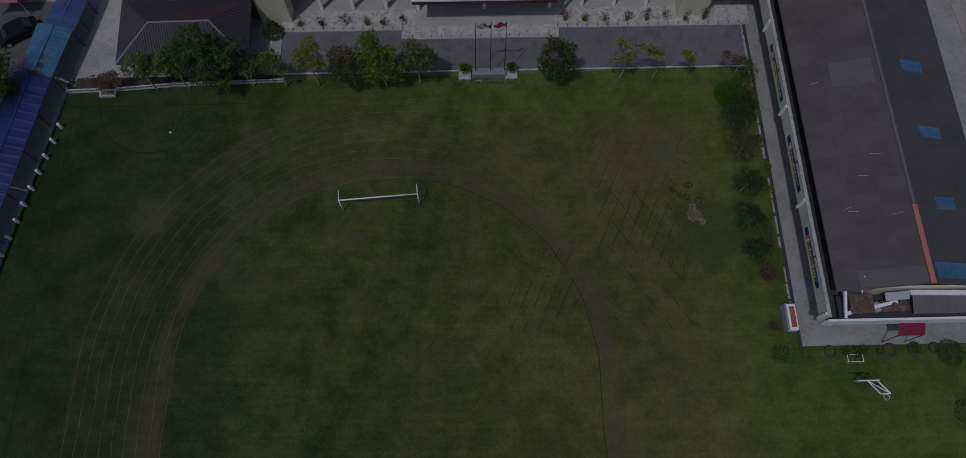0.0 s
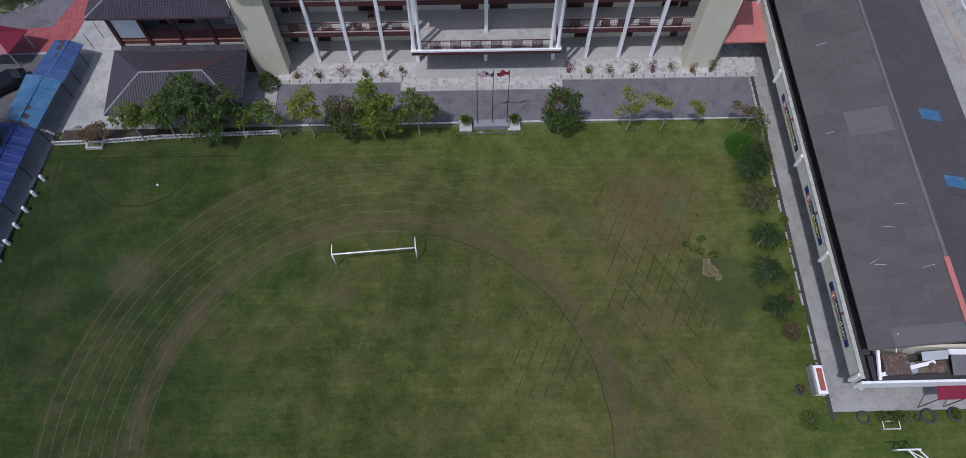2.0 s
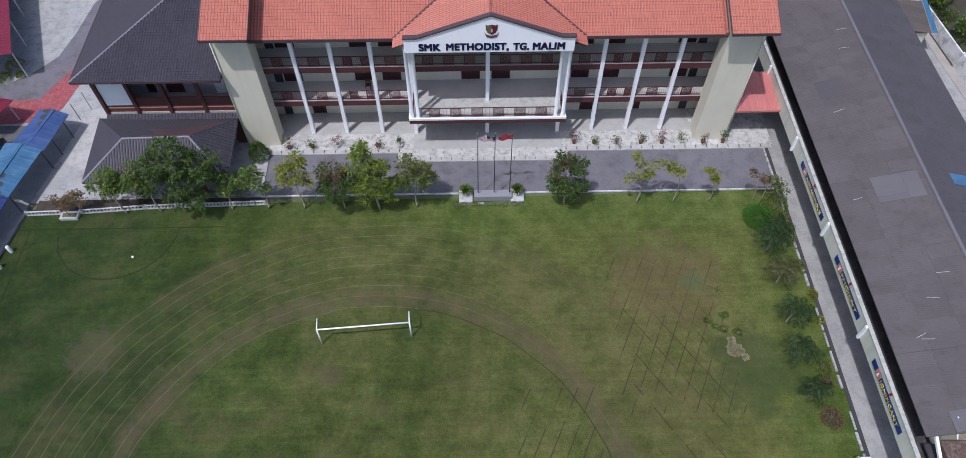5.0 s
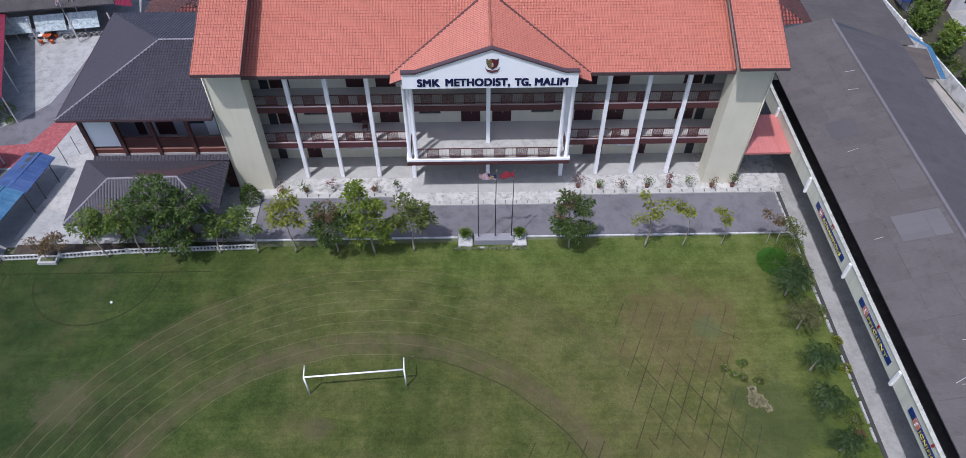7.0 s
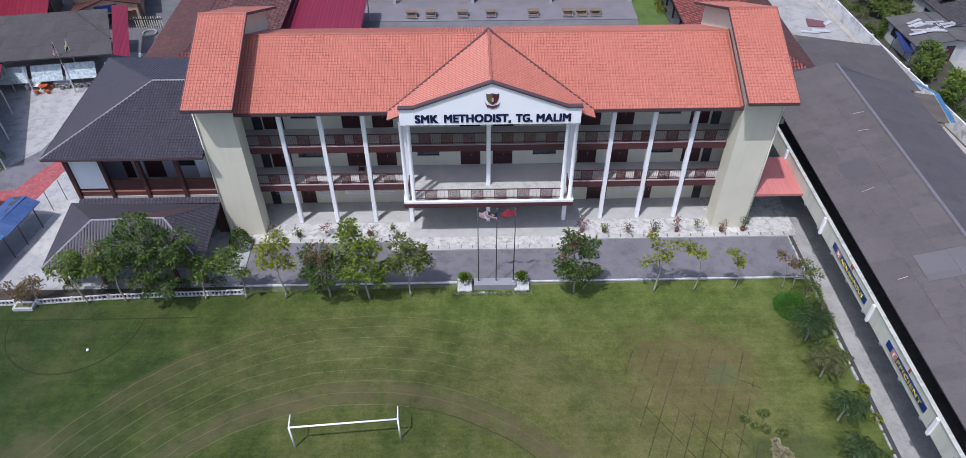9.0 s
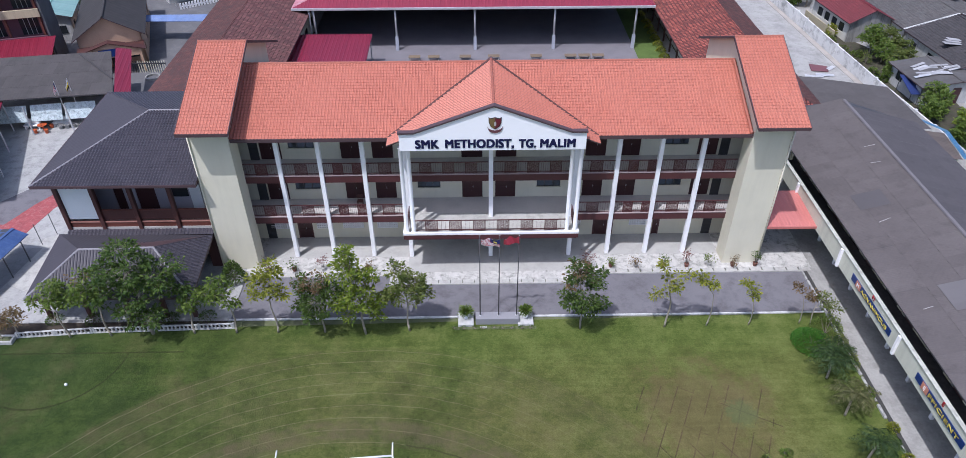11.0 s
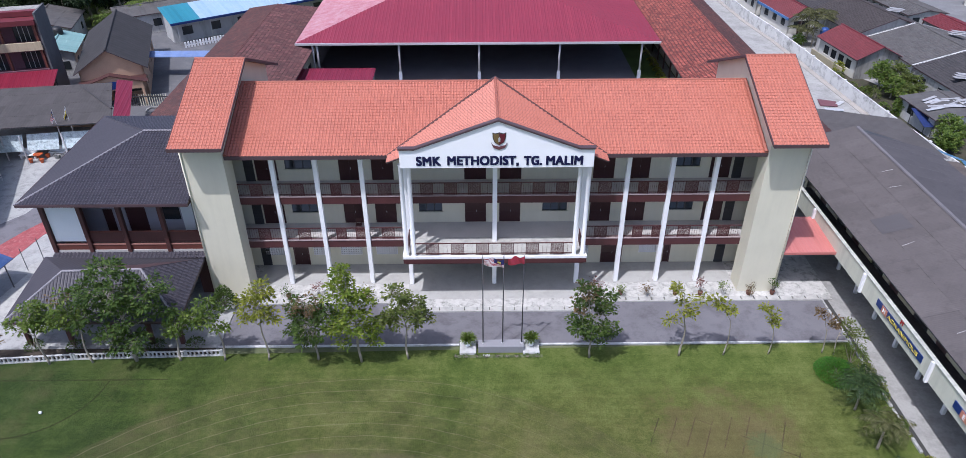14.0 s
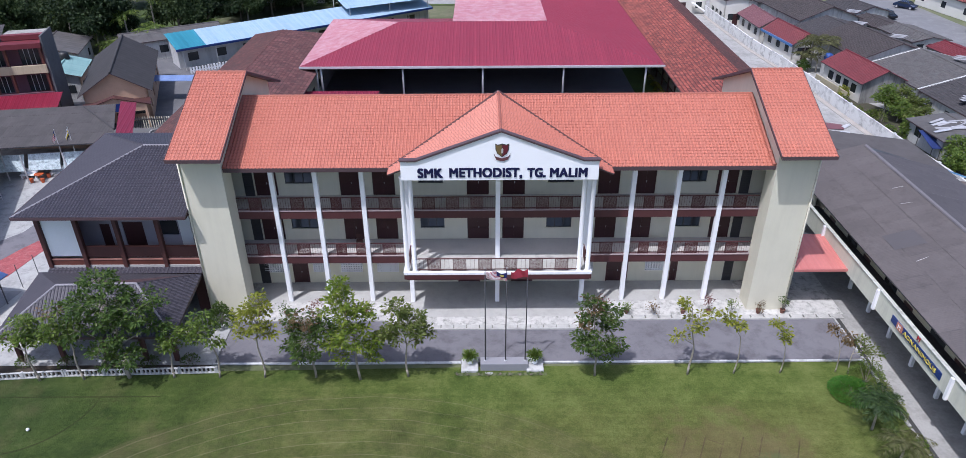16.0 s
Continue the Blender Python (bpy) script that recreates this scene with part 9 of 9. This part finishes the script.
# trees and palms beyond the boundary wall
for i, (x, y, h) in enumerate(((48.7, 61.8, 3.6), (49.3, 60.4, 4.4), (50.2, 62.0, 4.2), (49.4, 58.2, 3.6), (50.6, 58.8, 4.4), (51.3, 60.2, 4.8), (48.4, 58.6, 2.4), (48.2, 60.4, 2.2))):
    palm("feathery olive palm behind the boundary wall", (x, y, 0), h, 1.75, 120 + i, 15, 0.1, LEAF_DRYPALM, "palms behind the wall", slim=1.0)
WALLTREES = "trees behind the wall"
for i, (x, y, h, r, mt) in enumerate(((51.3, 41.0, 3.9, 1.3, LEAF_MID), (52.9, 39.8, 4.1, 1.3, LEAF_OLIVE), (53.8, 37.6, 3.3, 1.1, LEAF_OLIVE), (51.6, 38.0, 3.0, 1.0, LEAF_MID), (52.2, 35.6, 2.4, 0.9, LEAF_OLIVE), (50.4, 33.2, 2.2, 1.0, LEAF_MID), (51.2, 24.6, 3.3, 1.35, LEAF_MID), (49.8, 22.6, 2.4, 1.1, LEAF_MID), (51.6, 19.0, 3.2, 1.1, LEAF_BRIGHT), (50.4, 17.6, 2.6, 0.9, LEAF_MID), (48.4, 46.6, 1.6, 0.6, LEAF_LIME), (51.5, 12.6, 3.0, 1.1, LEAF_MID), (47.4, 58.4, 1.9, 0.7, LEAF_DARK), (72.0, 76.0, 1.8, 0.7, LEAF_MID), (75.0, 72.0, 1.6, 0.6, LEAF_MID))):
    lobed_tree("leafy small tree behind the boundary wall", (x, y, 0.085), 140 + i, mt, 0.8, [(0, 0, h * 0.62, r * 0.9), (r * 0.7, 0.2, h * 0.5, r * 0.65), (-r * 0.7, -0.2, h * 0.52, r * 0.6), (0.1, r * 0.6, h * 0.8, r * 0.6), (0, -r * 0.6, h * 0.45, r * 0.55)], 0.75, 0.34, 0.08, group=WALLTREES)
solid("rough_bank", Shape().slab([(48.0, 8, 0.085), (53.5, 8, 0.085), (56.0, 34, 0.085), (50.5, 46, 0.085), (46.7, 58, 0.085), (45.9, 52, 0.085), (46.5, 40, 0.085), (47.1, 30, 0.085), (47.8, 22, 0.085)], 0.05), plain("dark_bank_soil", (0.058, 0.050, 0.034), 0.95, vary=0.5, big=0.8, fine=4.0, dirt=(0.035, 0.055, 0.015), dirt_amount=0.8, bumpy=0.5), "dark overgrown soil behind the boundary wall", "ground", kind="structure")
rs = random.Random(91)
for i in range(34):
    y = rs.uniform(10, 46)
    x = 48.4 - (y - 10) * 0.035 + rs.uniform(0.2, 3.2)
    if 44 < y or (19 < y < 32 and x > 49.3):
        x = 48.2 - (y - 10) * 0.035 + rs.uniform(0.0, 0.7)
    mt = (LEAF_MID, LEAF_OLIVE, LEAF_DEEP, LEAF_OLIVE)[i % 4]
    shrub("shrub", "dark green shrub in the rough bank" if mt is LEAF_DEEP else "olive green shrub in the rough bank" if mt is LEAF_OLIVE else "mid green shrub in the rough bank", (x, y, 0.085), rs.uniform(0.35, 0.8), rs.uniform(0.5, 1.3), 600 + i, mt, 170, 0.24, "shrubs of the rough bank")
for i, (x, y) in enumerate(((54.6, 36.4), (53.6, 34.4))):
    palm("low banana-like plant behind the wall", (x, y, 0), 1.0, 2.0, 160 + i, 9, 0.12, LEAF_BRIGHT, "plants behind the wall")
shrub("hedge", "yellow-green flower hedge beside the lawn strip", (23.6, 55.0, 0.12), 0.5, 0.7, 170, LEAF_LIME, 300, 0.2)
for i in range(7):
    shrub("hedge", "yellow-green flower hedge beside the lawn strip", (23.8, 40.0 + 2.0 * i, 0.12), 0.6, 0.7, 171 + i, LEAF_LIME, 300, 0.2, "hedge clumps by the strip")

BRIGHTGRASS = plain("bright_rough_grass", (0.060, 0.090, 0.025), 0.95, vary=0.4, big=0.3, fine=4.0, bumpy=0.6)

# dense trees closing the view behind the yard
rs = random.Random(77)
base = [tree("tree", "tall dark tree in the wood behind the yard", (-70 - 4 * i, 84 + 5 * i, 0), 11 + i, 4.2, 200 + i, (LEAF_WOOD, LEAF_WOOD2, LEAF_WOOD)[i], 0.22, 3.2, 0.42, trunk=0.22, group="trees behind the yard") for i in range(3)]
WOOD = [(-50, 84), (-45, 88), (-48, 92), (-42, 94), (-37, 96), (-53, 96), (-31, 100), (-26, 104), (-20, 108), (-74, 80), (-55, 78), (-40, 100), (-98, 76), (-92, 82), (-86, 76), (-80, 80), (-74, 77), (-64, 76), (-88, 92), (-80, 94), (-50, 97), (-44, 101), (-38, 104),
        (-102, 90), (-96, 100), (-84, 104), (-74, 104), (-66, 106), (-30, 116), (-20, 120), (-52, 112), (-44, 116), (-36, 122), (-10, 124), (-58, 120), (-70, 118), (-84, 118), (-100, 112), (0, 128), (-66, 70), (-76, 68), (-82, 70), (-90, 70), (-70, 86), (-78, 87), (-84, 84), (-92, 87), (-56, 99), (-78, 99), (-86, 98), (-48, 105), (-40, 110), (-58, 106), (-33, 110), (-26, 112)]
for i, (x, y) in enumerate(WOOD):
    s = rs.uniform(0.75, 1.15)
    o = copy_thing(base[i % 3], pose(x + rs.uniform(-1.5, 1.5), y + rs.uniform(-1.5, 1.5), 0, 0, 0, rs.uniform(0, 360)))
    o.scale = (s, s, s * rs.uniform(0.85, 1.1))
for i, (x, y, h) in enumerate(((-60, 72, 6), (-56, 70, 4), (-52, 74, 3), (-58, 80, 4), (-49, 78, 3), (-64, 72, 4), (-61, 68, 2.5), (-66, 76, 5), (-57, 84, 3), (-53, 80, 4), (-70, 80, 6), (-57, 76, 8), (-63, 80, 9), (-70, 73, 6), (-54, 86, 9))):
    palm("tall palm at the edge of the wood", (x, y, 0), h, 3.0, 230 + i, 13, 0.15, LEAF_MID, "palms by the wood")
g = Shape().slab([(-74, 90, 0.0), (-62, 86, 0.0), (-48, 98, 0.0), (-50, 112, 0.0), (-74, 108, 0.0)], 0.05)
solid("meadow", g, BRIGHTGRASS, "bright grass clearing between the trees", "meadow", kind="structure")
g = Shape().slab([(-60, 104, 0.0), (30, 104, 0.0), (40, 160, 0.0), (-80, 160, 0.0)], 0.05)
solid("meadow", g, WEEDS, "rough green meadow behind the blue-roofed block", "meadow", kind="structure")
g = Shape().slab([(-48, 107, 0.02), (40, 103, 0.02), (40, 107, 0.02), (-48, 111, 0.02)], 0.04)
solid("far_road", g, GREYCON, "pale road crossing the meadow", "road", kind="structure")
for i, (x, y, r, h) in enumerate(((-48.2, 9.6, 0.9, 1.5), (-48.9, 7.9, 0.7, 0.9), (-49.8, 7.6, 0.7, 0.8), (-47.4, 8.4, 0.4, 0.6))):
    shrub("shrub", "yellow-green shrub in the yard corner", (x, y, 0.05), r, h, 310 + i, LEAF_BRIGHT if i % 2 == 0 else LEAF_MID, int(500 * r), 0.18, "shrubs in the yard corner")
rs = random.Random(55)
for i in range(9):
    x = -2.9 + 0.72 * i + rs.uniform(-0.1, 0.1)
    shrub("grass_tuft", "small weed tuft at the foot of the flag plinth", (x, -8.95 + rs.uniform(-0.08, 0.05), 0.02), 0.26, 0.22, 400 + i, LEAF_DARK, 60, 0.1, "weed tufts round the plinth", "weed")
